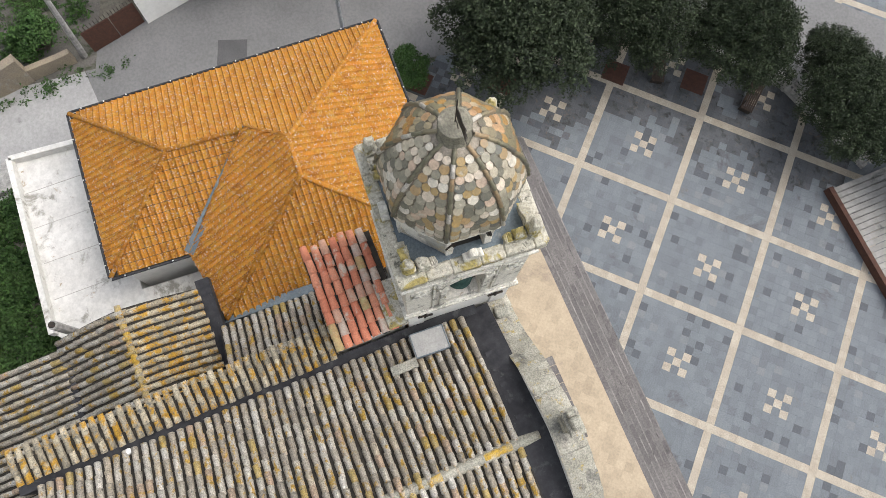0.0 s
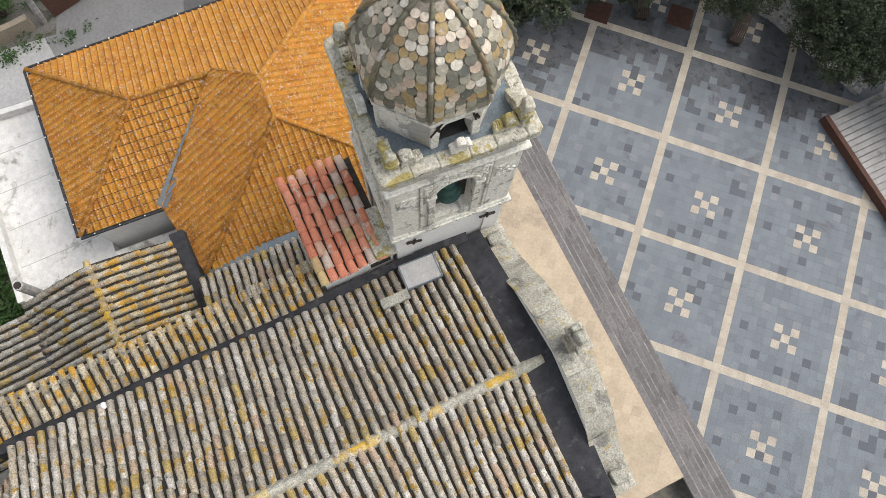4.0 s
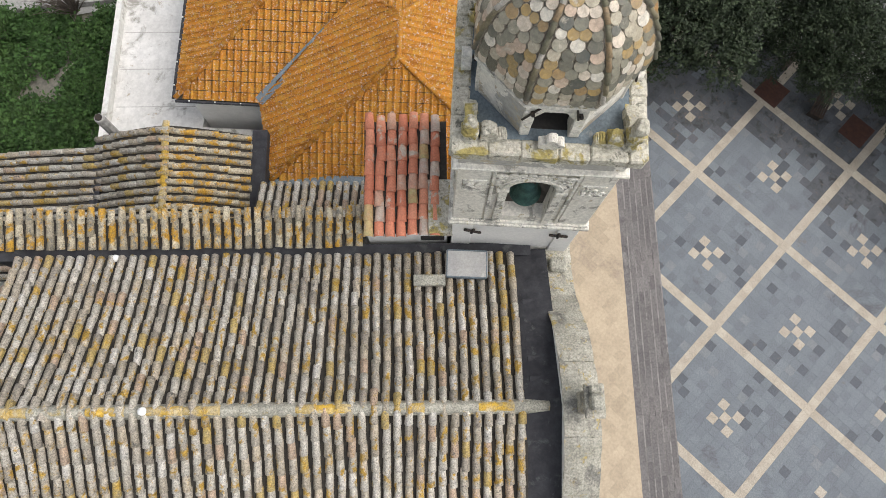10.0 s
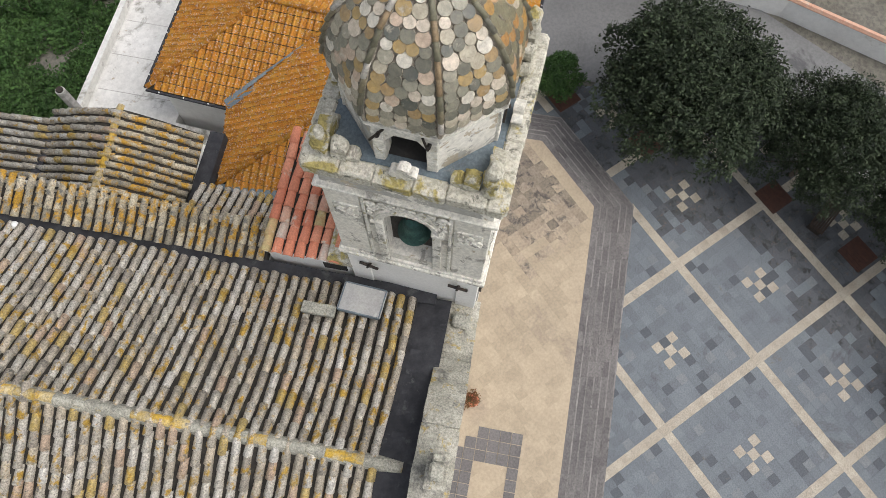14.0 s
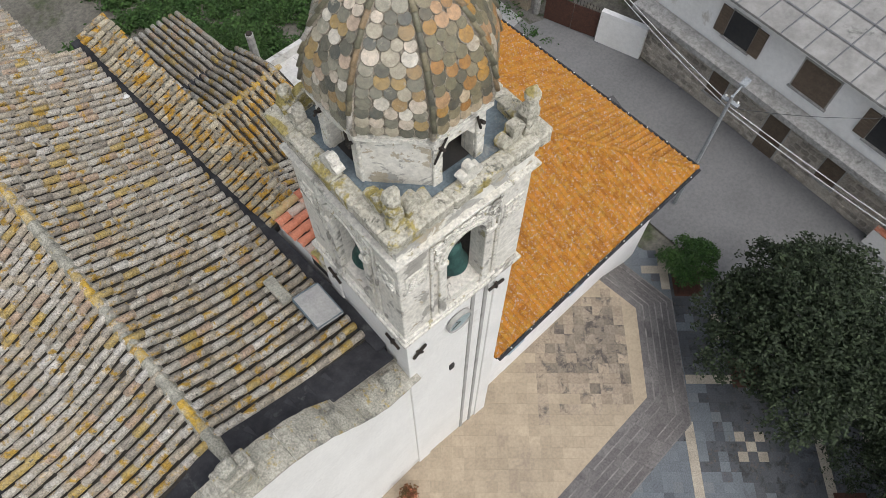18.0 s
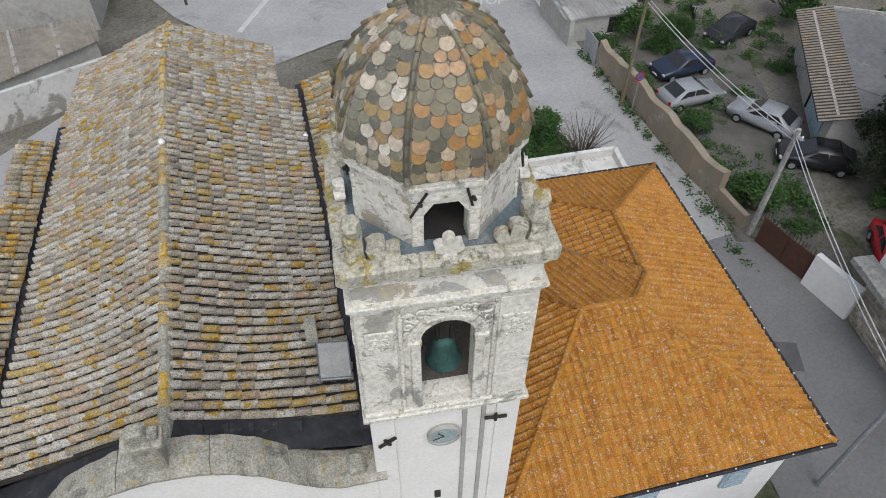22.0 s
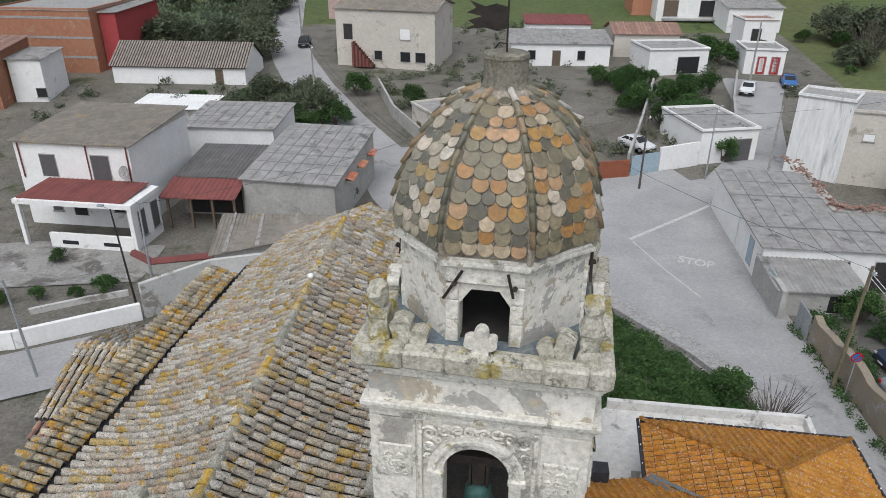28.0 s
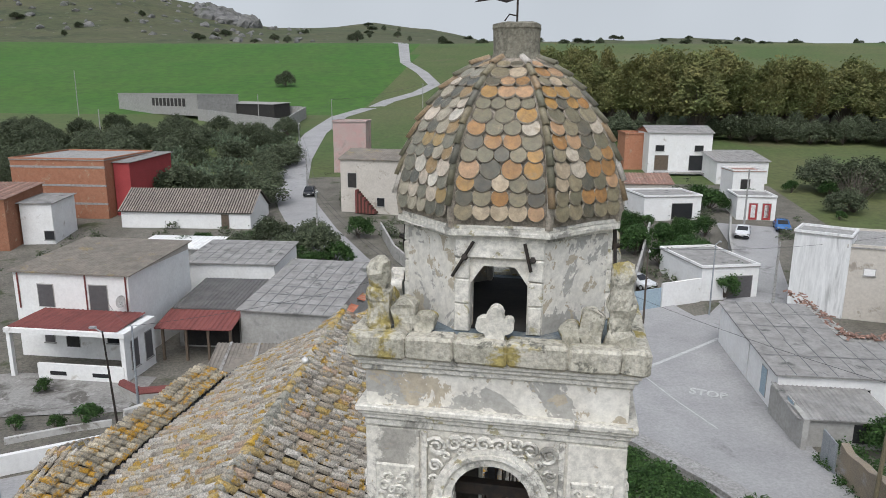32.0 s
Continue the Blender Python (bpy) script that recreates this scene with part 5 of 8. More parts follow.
            part("inner_plaster", bm, inner_wall, tower, "inner belfry plaster, its shade painted in as a dark tone")
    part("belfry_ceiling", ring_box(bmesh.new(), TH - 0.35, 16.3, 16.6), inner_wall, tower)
    grille = part("grille_rail", box(TX - 0.44, TX + 0.44, TY + TH - 0.2, TY + TH - 0.16, 14.9, 14.96), iron, tower, "black iron spiked grille")
    for k in range(7):
        x = TX - 0.36 + 0.12 * k
        part("spike", tube([(x, TY + TH - 0.18, 13.76), (x, TY + TH - 0.18, 15.3 - 0.02 * abs(k - 3))], 0.016, 5, 0.008), iron, grille)
    # clock, tie irons, slits
    fy = TY - TH
    clock = empty("tower_clock", "round tower clock with a pale blue-green face in a stone rim", "clock")
    m = Matrix.Translation((TX - 0.05, fy - 0.0, 12.15)) @ pose(0, 0, 0, 90, 0, 0)
    rim = lathe([(0.36, -0.02), (0.36, 0.09), (0.315, 0.09), (0.31, 0.05)], 28)
    rim.transform(m)
    part("rim", rim, wall_grey, clock)
    face = lathe([(0.31, 0.0), (0.31, 0.055), (0.02, 0.058)], 28)
    face.transform(m)
    part("dial", face, material("dial", (0.38, 0.47, 0.46), (0.3, 0.36, 0.36), scale=5, rough=0.4, spots=(0.5, 0.55, 0.53), spot_scale=3), clock)
    for a, ln in ((40, 0.2), (115, 0.26)):
        h = box(-0.012, 0.012, 0, ln, 0.062, 0.07)
        h.transform(m @ pose(0, 0, 0, 0, 0, a))
        part("clock_hand", h, iron, clock)
    for x, z, ang, face_i in ((-1.25, 12.25, -40, 0), (1.05, 12.6, 5, 0), (-1.05, 12.5, 25, 3), (1.1, 12.5, 8, 3)):
        m = face_frames()[face_i] @ Matrix.Translation((x, -0.05, z)) @ pose(0, 0, 0, 0, ang, 0)
        bm = box(-0.24, 0.24, -0.03, 0.03, -0.035, 0.035, 0.01)
        add_box(bm, -0.03, 0.03, -0.05, 0.05, -0.1, 0.1, 0.01)
        bm.transform(m)
        part("tie_iron", bm, iron, tower, "black iron tie plate")
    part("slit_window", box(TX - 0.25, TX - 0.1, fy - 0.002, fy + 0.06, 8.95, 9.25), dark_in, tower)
    for th in [tower, vane, clock] + bells:
        th.matrix_world = TOWER_AT
    for x in (0.35, 0.75):
        part("pilaster_strip", box(TX + x, TX + x + 0.1, fy + 0.01, fy + 0.07, 1.1, 13.1), wall_grey, tower)


# ---- the tiled house and the white one behind it ----
EZ = 6.5
A, B, Cc, D = (12.38, 10.4, EZ), (11.96, -2.35, EZ), (5.35, 10.63, EZ), (5.16, 7.69, EZ)
Ff, G = (2.25, 7.15, EZ), (1.93, -2.08, EZ - 0.55)
P1, P2, P3, V = (8.78, 7.06, 7.83), (7.37, 2.68, 8.42), (5.77, 2.75, 8.42), (8.56, 4.03, 7.85)


def tiled_face(name, poly, eave, parent, near=False, w=0.25, step=0.36, seed=1, open_=0.985):
    """Interlocking tiles in courses over a roof face; eave: its two eaves corners."""
    a, b = Vector(eave[0]), Vector(eave[1])
    x = (b - a).normalized()
    nrm = Vector((0, 0, 0))
    for i in range(len(poly)):
        nrm += Vector(poly[i]).cross(Vector(poly[(i + 1) % len(poly)]))
    nrm.normalize()
    if nrm.z < 0:
        nrm = -nrm
    y = nrm.cross(x)
    if y.z < 0:
        x, y = -x, -y
        a, b = b, a
    m = Matrix.Identity(4)
    m.col[0][:3], m.col[1][:3], m.col[2][:3], m.col[3][:3] = x, y, nrm, a
    inv = m.inverted()
    flat = [(inv @ Vector(p))[:2] for p in poly]
    top = [m @ Vector((*p, 0.0)) for p in flat]
    bm = bmesh.new()
    up = [bm.verts.new(p) for p in top]
    lo = [bm.verts.new(p - Vector((0, 0, 0.16))) for p in top]
    bm.faces.new(up)
    bm.faces.new(lo[::-1])
    for i in range(len(up)):
        bm.faces.new((up[i - 1], up[i], lo[i], lo[i - 1]))
    face = part(name, bm, coppo_gap_shade, parent)
    # a smaller open_ bares more near-black bed, painting shadow lines between courses
    g, L = w * 0.975, step * open_
    tv = [(0, 0, 0.04), (g * 0.26, 0, 0.094), (g * 0.46, 0, 0.036), (g * 0.82, 0, 0.038), (g, 0, 0.05), (0, L, 0.008), (g * 0.26, L, 0.06), (g * 0.46, L, 0.004), (g * 0.82, L, 0.006), (g, L, 0.016),
          (0, 0, 0), (g, 0, 0)]
    tf = [(0, 1, 6, 5), (1, 2, 7, 6), (2, 3, 8, 7), (3, 4, 9, 8), (10, 11, 4, 3, 2, 1, 0)]
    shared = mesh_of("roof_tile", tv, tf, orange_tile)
    # second slot: darker lip face, dirt with painted course shade
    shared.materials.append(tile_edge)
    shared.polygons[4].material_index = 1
    heap = Heap()
    rng = random.Random(seed)
    xs = [p[0] for p in flat]
    ys = [p[1] for p in flat]
    made = 0
    j = 0
    def onto(x, y):
        """The nearest point of the face's outline."""
        best = None
        for i in range(len(flat)):
            a2, b2 = Vector(flat[i - 1]), Vector(flat[i])
            d2 = b2 - a2
            f = max(0.0, min(1.0, (Vector((x, y)) - a2).dot(d2) / d2.length_squared))
            q = a2 + d2 * f
            dist = (q - Vector((x, y))).length
            if best is None or dist < best[0]:
                best = (dist, q)
        return best[1].x, best[1].y
    while j * step < max(ys):
        i0 = int(min(xs) / w) - 1
        for i in range(i0, int(max(xs) / w) + 2):
            px, py = i * w, j * step - 0.03
            n_in = sum(inside(flat, px + w * fx, py + step * fy) for fx in (0.05, 0.95) for fy in (0.08, 0.97))
            if n_in == 0:
                continue
            mm = m @ Matrix.Translation((px, py, rng.uniform(0, 0.006))) @ pose(0, 0, 0, rng.uniform(-0.6, 0.6), rng.uniform(-0.5, 0.5), 0)
            if near and n_in == 4 and made < 290:
                made += 1
                o = new("roof_tile", shared)
                o.parent, o.matrix_local = face, mm
            elif n_in == 4:
                heap.add([tuple(mm @ Vector(c)) for c in tv], tf)
            else:
                cut = []
                for c in tv:
                    q = inv @ (mm @ Vector(c))
                    if not inside(flat, q.x, q.y):
                        q.x, q.y = onto(q.x, q.y)
                    cut.append(tuple(m @ q))
                heap.add(cut, tf)
        j += 1
    if heap.v:
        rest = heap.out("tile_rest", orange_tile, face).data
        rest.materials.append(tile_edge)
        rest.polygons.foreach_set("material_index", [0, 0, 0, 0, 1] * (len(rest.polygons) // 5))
    return face


def cap_line(p, q, parent, r=0.095, mat=None, name="hip_tile"):
    p, q = Vector(p), Vector(q)
    n = max(1, int((q - p).length / 0.38))
    for i in range(n):
        a, b = p.lerp(q, i / n), p.lerp(q, (i + 1) / n)
        d = b - a
        side = d.cross(Vector((0, 0, 1)))
        v, f = tile_shape(r * 2, d.length * 1.12, r * 0.8, 6, 0.94)
        part(name, ([tuple(roof_frame(a + Vector((0, 0, 0.03)), side, d) @ Vector(c)) for c in v], f), mat or orange_tile, parent, smooth=True)


def tiled_house():
    h = empty("parish_house", "white house under a hipped roof of orange lichen-covered tiles", "house")
    tiled_face("roof_east", [A, P1, V, P2, B], (A, B), h, seed=1)
    tiled_face("roof_south", [B, P2, P3, G], (B, G), h, near=True, seed=2)
    tiled_face("roof_north", [Cc, P1, A], (Cc, A), h, seed=3)
    tiled_face("roof_west", [D, V, P1, Cc], (D, Cc), h, seed=4, open_=0.955)
    tiled_face("roof_inner", [D, Ff, P3, P2, V], (Ff, D), h, seed=5)
    tiled_face("roof_west_hip", [Ff, G, P3], (G, Ff), h, seed=6, open_=0.955)
    for p, q in ((A, P1), (Cc, P1), (P1, V), (V, P2), (B, P2), (P2, P3), (Ff, P3), (G, P3)):
        cap_line(p, q, h)
    # the metal valley
    a, b = Vector(D), Vector(V)
    s = (b - a).cross(Vector((0, 0, 1))).normalized() * 0.2
    up = Vector((0, 0, 0.13))
    part("valley", ([a - s + up, a + s + up, b + s * 0.6 + up, b - s * 0.6 + up, a + up * 0.6, b + up * 0.6], [(0, 4, 5, 3), (4, 1, 2, 5)]), lead, h, "grey sheet-metal valley gutter")
    part("eaves_flashing", prism([(2.02, 3.4), (2.34, 3.4), (2.5, 7.1), (2.15, 7.25)], EZ - 0.12, EZ + 0.03), lead, h, "dull lead flashing along the inner eaves")
    # eaves gutters with brackets
    for p, q in ((A, B), (B, G), (Cc, A), (Cc, D)):
        p, q = Vector(p), Vector(q)
        d = (q - p).normalized()
        o = d.cross(Vector((0, 0, 1)))
        c = Vector((7.5, 4.0, EZ))
        if ((p + q) / 2 + o - c).length < ((p + q) / 2 - o - c).length:
            o = -o
        g = part("eaves_gutter", tube([p + o * 0.09, q + o * 0.09], 0.055, 6), bitumen, h, "dark eaves gutter")
        for i in range(int((q - p).length / 0.9)):
            r = p + d * (0.5 + i * 0.9) + o * 0.09
            part("bracket", box(r.x - 0.02, r.x + 0.02, r.y - 0.02, r.y + 0.02, r.z + 0.04, r.z + 0.075), wall_white, g)
    part("wall", prism([(12.0, 10.05), (5.6, 10.3), (5.45, 7.3), (2.6, 6.8), (2.2, -1.62), (11.5, -1.8)], -0.2, EZ - 0.3), wall_white, h)
    for x, w in ((3.4, 0.9), (6.6, 0.9), (9.8, 0.8)):
        win = part("window", box(x - w / 2, x + w / 2, -1.78 - 0.03 * x * 0.3, -1.6, 3.6, 5.1, 0.01), blue_paint, h, "pale blue slatted shutters")
        for k in range(8):
            part("slat", box(x - w / 2 + 0.05, x + w / 2 - 0.05, -1.83 - 0.01 * x, -1.7, 3.7 + k * 0.17, 3.78 + k * 0.17), blue_paint, win)
    part("vent_pipe", lathe([(0.09, 4.6), (0.09, 4.62)], 10, 5.2, -1.8), iron, h)
    annex_roof = material("stained_roof_paint", (0.66, 0.645, 0.61), (0.55, 0.535, 0.5), scale=0.5, spots=(0.3, 0.285, 0.25), spot_scale=0.7, spot_at=0.57, spots2=(0.38, 0.32, 0.24), soft=0.07, bump=0.3, fine=10, grit=0.2)
    white = empty("flat_roofed_annex", "white flat-roofed annex with a stained parapet", "annex")
    part("roof_slab", prism([(3.5, 7.75), (5.1, 7.85), (5.25, 10.35), (12.1, 10.1), (12.5, 13.8), (4.7, 13.95), (3.5, 12.9)], -0.3, 4.35), annex_roof, white)
    for p, q in (((12.5, 13.8), (4.7, 13.95)), ((12.5, 13.8), (12.2, 10.2))):
        d = (Vector(q) - Vector(p)).normalized()
        o = Vector((-d.y, d.x)) * 0.11
        part("parapet", prism([(p[0] - o.x, p[1] - o.y), (q[0] - o.x, q[1] - o.y), (q[0] + o.x, q[1] + o.y), (p[0] + o.x, p[1] + o.y)], 4.3, 4.75), annex_roof, white)
    for k in range(1, 5):
        part("seam", box(4.5 + 1.6 * k, 4.53 + 1.6 * k, 10.7, 13.7, 4.35, 4.356), wall_grey, white)


plaza()
terrace()
church()
chapels()
bell_tower()
tiled_house()

# ---- roads and the street side ----
def at_ground(x, y, dz=0.0):
    return (x, y, ground_z(x, y) + dz)


strip("street", [(-8, -33), (4, -27), (11, -20.5), (15.6, -12), (16.7, -6), (17.1, 0), (17.3, 6), (16.9, 11)], [6, 6, 5.6, 6.4, 7.4, 7.4, 7.0, 6.0], asphalt, "grey asphalt street with patches beside the church", "street", 0.02)
strip("street_north", [(16.9, 11), (16.6, 14), (15.6, 22), (14, 30), (11, 38)], [6.0, 5.4, 6.2, 9.4, 16], asphalt_pale, "pale worn asphalt street leading to the crossroads", "street", 0.022)
strip("crossroads", [(18, 43), (8, 43), (-2, 44), (-9, 51), (-14, 60)], [13, 16, 15, 9, 6.5], asphalt_pale, "pale worn asphalt of the village crossroads", "street", 0.03)
strip("street_apron", [(0.5, 49.5), (8, 51.5), (17, 56)], [7, 8, 7], asphalt_pale, "pale asphalt apron before the garden walls", "street", 0.026)
strip("pavement", [(5.9, 34.0), (7.6, 31.8), (12.1, 25.9), (14.3, 21.2), (14.8, 14.5)], 1.3, concrete, "narrow cement pavement beside the green plot", "pavement", 0.06)
strip("country_road", [(-13.5, 57), (-20.5, 68), (-27, 79), (-33, 91), (-39.8, 107), (-46, 130), (-52.5, 165), (-55.5, 200), (-52.5, 222), (-48, 240), (-40, 256), (-36, 274), (-44.5, 300), (-57, 329), (-72, 410), (-88, 480)], [7, 6.4, 6, 6, 6, 6, 5.5, 5, 5, 5, 5, 5, 5, 5, 6, 7], asphalt_pale, "asphalt road climbing out of the village towards the hills", "road", 0.05)
strip("side_street", [(14, 50), (21, 54), (25.2, 62), (28.5, 76), (31, 88)], [8, 7, 5.5, 5, 8], asphalt_pale, "side street running between garden walls", "street", 0.04)
strip("lane", [(2, 40), (-9, 34.0), (-17.5, 25.0), (-28, 17.5), (-52, 11)], [8, 6, 5, 5, 5], asphalt_pale, "lane passing below the church", "street", 0.035)
strip("patch", [(16.4, 3.4), (16.9, 4.8)], [2.2, 2.2], material("asphalt_dark", (0.1, 0.1, 0.1), (0.12, 0.12, 0.12), scale=1), "dark asphalt repair patch in the street", "patch", 0.045)
strip("yard", [(20.5, 10), (22.5, 16), (24, 24), (27, 32)], [4, 7, 8, 7], material("dark_earth", (0.1, 0.095, 0.085), (0.15, 0.14, 0.125), scale=0.6, spots=(0.05, 0.06, 0.03), spot_scale=0.5, spot_at=0.55, fine=30, bump=0.6), "trodden earth yard with parked cars", "yard", 0.03)
strip("lawn", [(-19, -6), (-17.5, 2), (-17.5, 9)], [5, 7, 5], grassland, "rough green lawn beside the church", "lawn", 0.03)
strip("forecourt", [(-46, 29), (-36, 32), (-26, 33.5)], [8, 8, 6], material("old_concrete", (0.32, 0.31, 0.285), (0.22, 0.21, 0.195), scale=0.4, spots=(0.13, 0.12, 0.105), spot_scale=0.35, spot_at=0.52, spots2=(0.4, 0.385, 0.36), soft=0.1, fine=10, grit=0.3), "cracked concrete forecourt before the white house", "forecourt", 0.03)


def road_mark(name, pts, w, label):
    ob = strip(name, pts, w, line_paint, label, "road marking", 0.055)
    ob["kind"] = "structure"


road_mark("lane_line", [(9.9, 41.8), (11.6, 37.2), (13.4, 33.2)], 0.1, "thin worn white lane line")
road_mark("edge_line", [(9.7, 42.2), (18.0, 50.6)], 0.32, "broad worn white give-way line")
road_mark("kerb_line", [(-4.5, 38.5), (-0.5, 46)], 0.4, "dashed white stop line")
font = bpy.data.curves.new("stop_letters", "FONT")
font.body, font.size, font.extrude, font.align_x = "STOP", 1.5, 0.002, "CENTER"
font.offset = 0.03
word = new("stop_letters", font)
word.data.materials.append(line_paint)
word.matrix_world = pose(14.0, 38.2, ground_z(14.0, 38.2) + 0.065, 0, 0, -17) @ Matrix.Diagonal((0.72, 1, 1, 1))
tagged(word, "worn white painted letters on the asphalt", "road marking", kind="structure")


# ---- houses ----
def frame_at(x, y, rot, z=None):
    return pose(x, y, ground_z(x, y) if z is None else z, 0, 0, rot)


def window(parent, m, x, z, w, h, mat=None, open_shutters=None, name="window", sill=True):
    """A window or door on a wall: m has x along the wall, -y outwards."""
    bm = box(x - w / 2 - 0.07, x + w / 2 + 0.07, -0.03, 0.05, z - 0.04, z + h + 0.07)
    bm.transform(m)
    win = part(name, bm, wall_grey, parent)
    bm = box(x - w / 2, x + w / 2, -0.045, 0.04, z, z + h)
    bm.transform(m)
    part("pane" if mat is None else "leaf", bm, mat or glass_dark, win)
    if sill and name == "window":
        bm = box(x - w / 2 - 0.12, x + w / 2 + 0.12, -0.12, 0.02, z - 0.1, z - 0.03)
        bm.transform(m)
        part("sill", bm, concrete, win)
    if open_shutters:
        for s in (-1, 1):
            bm = box(x + s * (w / 2 + 0.3) - 0.27, x + s * (w / 2 + 0.3) + 0.27, -0.09, -0.03, z, z + h, 0.01)
            bm.transform(m)
            sh = part("shutter", bm, open_shutters, win)
            for k in range(int(h / 0.16)):
                bm = box(x + s * (w / 2 + 0.3) - 0.22, x + s * (w / 2 + 0.3) + 0.22, -0.105, -0.085, z + 0.06 + k * 0.16, z + 0.14 + k * 0.16)
                bm.transform(m)
                part("slat", bm, open_shutters, sh)
    return win


def sheet_roof(parent, pts, mat, thick=0.1, ribs=0.0, name="roof", bands=0, seams=0.0, rib_mat=None):
    """A thin roof slab over four corners (front left, front right, back right, back left), with raised ribs running down it."""
    p = [Vector(q) for q in pts]
    bm = bmesh.new()
    up = [bm.verts.new(q) for q in p]
    lo = [bm.verts.new(q - Vector((0, 0, thick))) for q in p]
    bm.faces.new(up)
    bm.faces.new(lo[::-1])
    for i in range(4):
        bm.faces.new((up[i - 1], up[i], lo[i], lo[i - 1]))
    roof = part(name, bm, mat, parent)
    if ribs:
        heap = Heap()
        n = int((p[1] - p[0]).length / ribs)
        for i in range(n + 1):
            a, b = p[0].lerp(p[1], i / n), p[3].lerp(p[2], i / n)
            s = (p[1] - p[0]).normalized() * ribs * 0.28
            z = Vector((0, 0, 0.035 + ribs * 0.06))
            heap.add([tuple(q) for q in (a - s, a + z, a + s, b - s, b + z, b + s)], [(0, 1, 4, 3), (1, 2, 5, 4), (0, 2, 1)])
        heap.out("corrugation", rib_mat or mat, roof)
    n = int((p[1] - p[0]).length / seams) if seams else 0
    for i in range(1, n):
        a, b = p[0].lerp(p[1], i / n), p[3].lerp(p[2], i / n)
        d = (p[1] - p[0]).normalized() * 0.035
        z = Vector((0, 0, 0.03))
        part("seam", ([tuple(q) for q in (a - d + z * 0.2, a + z, a + d + z * 0.2, b - d + z * 0.2, b + z, b + d + z * 0.2)], [(0, 1, 4, 3), (1, 2, 5, 4)]), flat_felt, roof)
    for k in range(bands):
        f = (k + 1) / (bands + 1)
        a, b = p[0].lerp(p[3], f), p[1].lerp(p[2], f)
        d = (p[3] - p[0]).normalized() * 0.04
        z = Vector((0, 0, 0.05))
        part("sheet_joint", ([tuple(q) for q in (a - d + z, b - d + z, b + d + z, a + d + z)], [(0, 1, 2, 3)]), flat_felt, roof)
    return roof


def house(name, label, x, y, rot, w, d, h, mat, roof="flat", roof_mat=None, front=(), right=(), left=(), rise=1.2, over=0.25, category="house", z=None, ribs=0.35, bands=0, side_mat=None, seams=0.0, rib_mat=None):
    """A house: front wall from (x, y) along its own x for w metres, d deep. front, right, left: (x, z, w, h, material, shutters, name)."""
    m = frame_at(x, y, rot, z)
    th = empty(name, label, category)
    bm = box(0, w, 0, d, -1.2, h)
    bm.transform(m)
    part("wall", bm, mat, th)
    rm = roof_mat or fibre
    C = lambda a, b, c: m @ Vector((a, b, c))
    if roof == "flat":
        bm = box(-0.1, w + 0.1, -0.1, d + 0.1, h, h + 0.12)
        bm.transform(m)
        part("roof", bm, rm, th)
        for a in ((-0.1, w + 0.1, -0.1, 0.1), (-0.1, w + 0.1, d - 0.1, d + 0.1), (-0.1, 0.1, 0.1, d - 0.1), (w - 0.1, w + 0.1, 0.1, d - 0.1)):
            bm = box(*a, h + 0.12, h + 0.34)
            bm.transform(m)
            part("parapet", bm, mat, th)
    elif roof == "shed":
        sheet_roof(th, [C(-over, -over, h + 0.12), C(w + over, -over, h + 0.12), C(w + over, d + over, h + rise), C(-over, d + over, h + rise)], rm, ribs=ribs, bands=bands, seams=seams)
        bm = bmesh.new()
        vs = [bm.verts.new(C(*q)) for q in ((0, 0.02, h), (0, d, h), (0, d, h + rise - 0.1), (w, 0.02, h), (w, d, h), (w, d, h + rise - 0.1))]
        for q in ((0, 1, 2), (3, 5, 4), (1, 4, 5, 2)):
            bm.faces.new([vs[i] for i in q])
        part("gable", bm, side_mat or mat, th)
    else:
        mid = d / 2
        sheet_roof(th, [C(-over, -over, h + 0.05), C(w + over, -over, h + 0.05), C(w + over, mid, h + rise), C(-over, mid, h + rise)], rm, ribs=ribs, bands=bands, rib_mat=rib_mat)
        sheet_roof(th, [C(w + over, d + over, h + 0.05), C(-over, d + over, h + 0.05), C(-over, mid, h + rise), C(w + over, mid, h + rise)], rm, ribs=ribs, bands=bands, rib_mat=rib_mat)
        for xx in (0.0, w):
            bm = bmesh.new()
            vs = [bm.verts.new(C(*q)) for q in ((xx, 0.02, h - 0.05), (xx, d - 0.02, h - 0.05), (xx, mid, h + rise - 0.1))]
            bm.faces.new(vs)
            part("gable", bm, side_mat or mat, th)
    for spec, mm in ((front, m), (right, m @ Matrix.Translation((w, 0, 0)) @ pose(0, 0, 0, 0, 0, 90)), (left, m @ Matrix.Translation((0, d, 0)) @ pose(0, 0, 0, 0, 0, -90))):
        for s in spec:
            xx, zz, ww, hh = s[:4]
            window(th, mm, xx, zz, ww, hh, *(s[4:]))
    return th, m


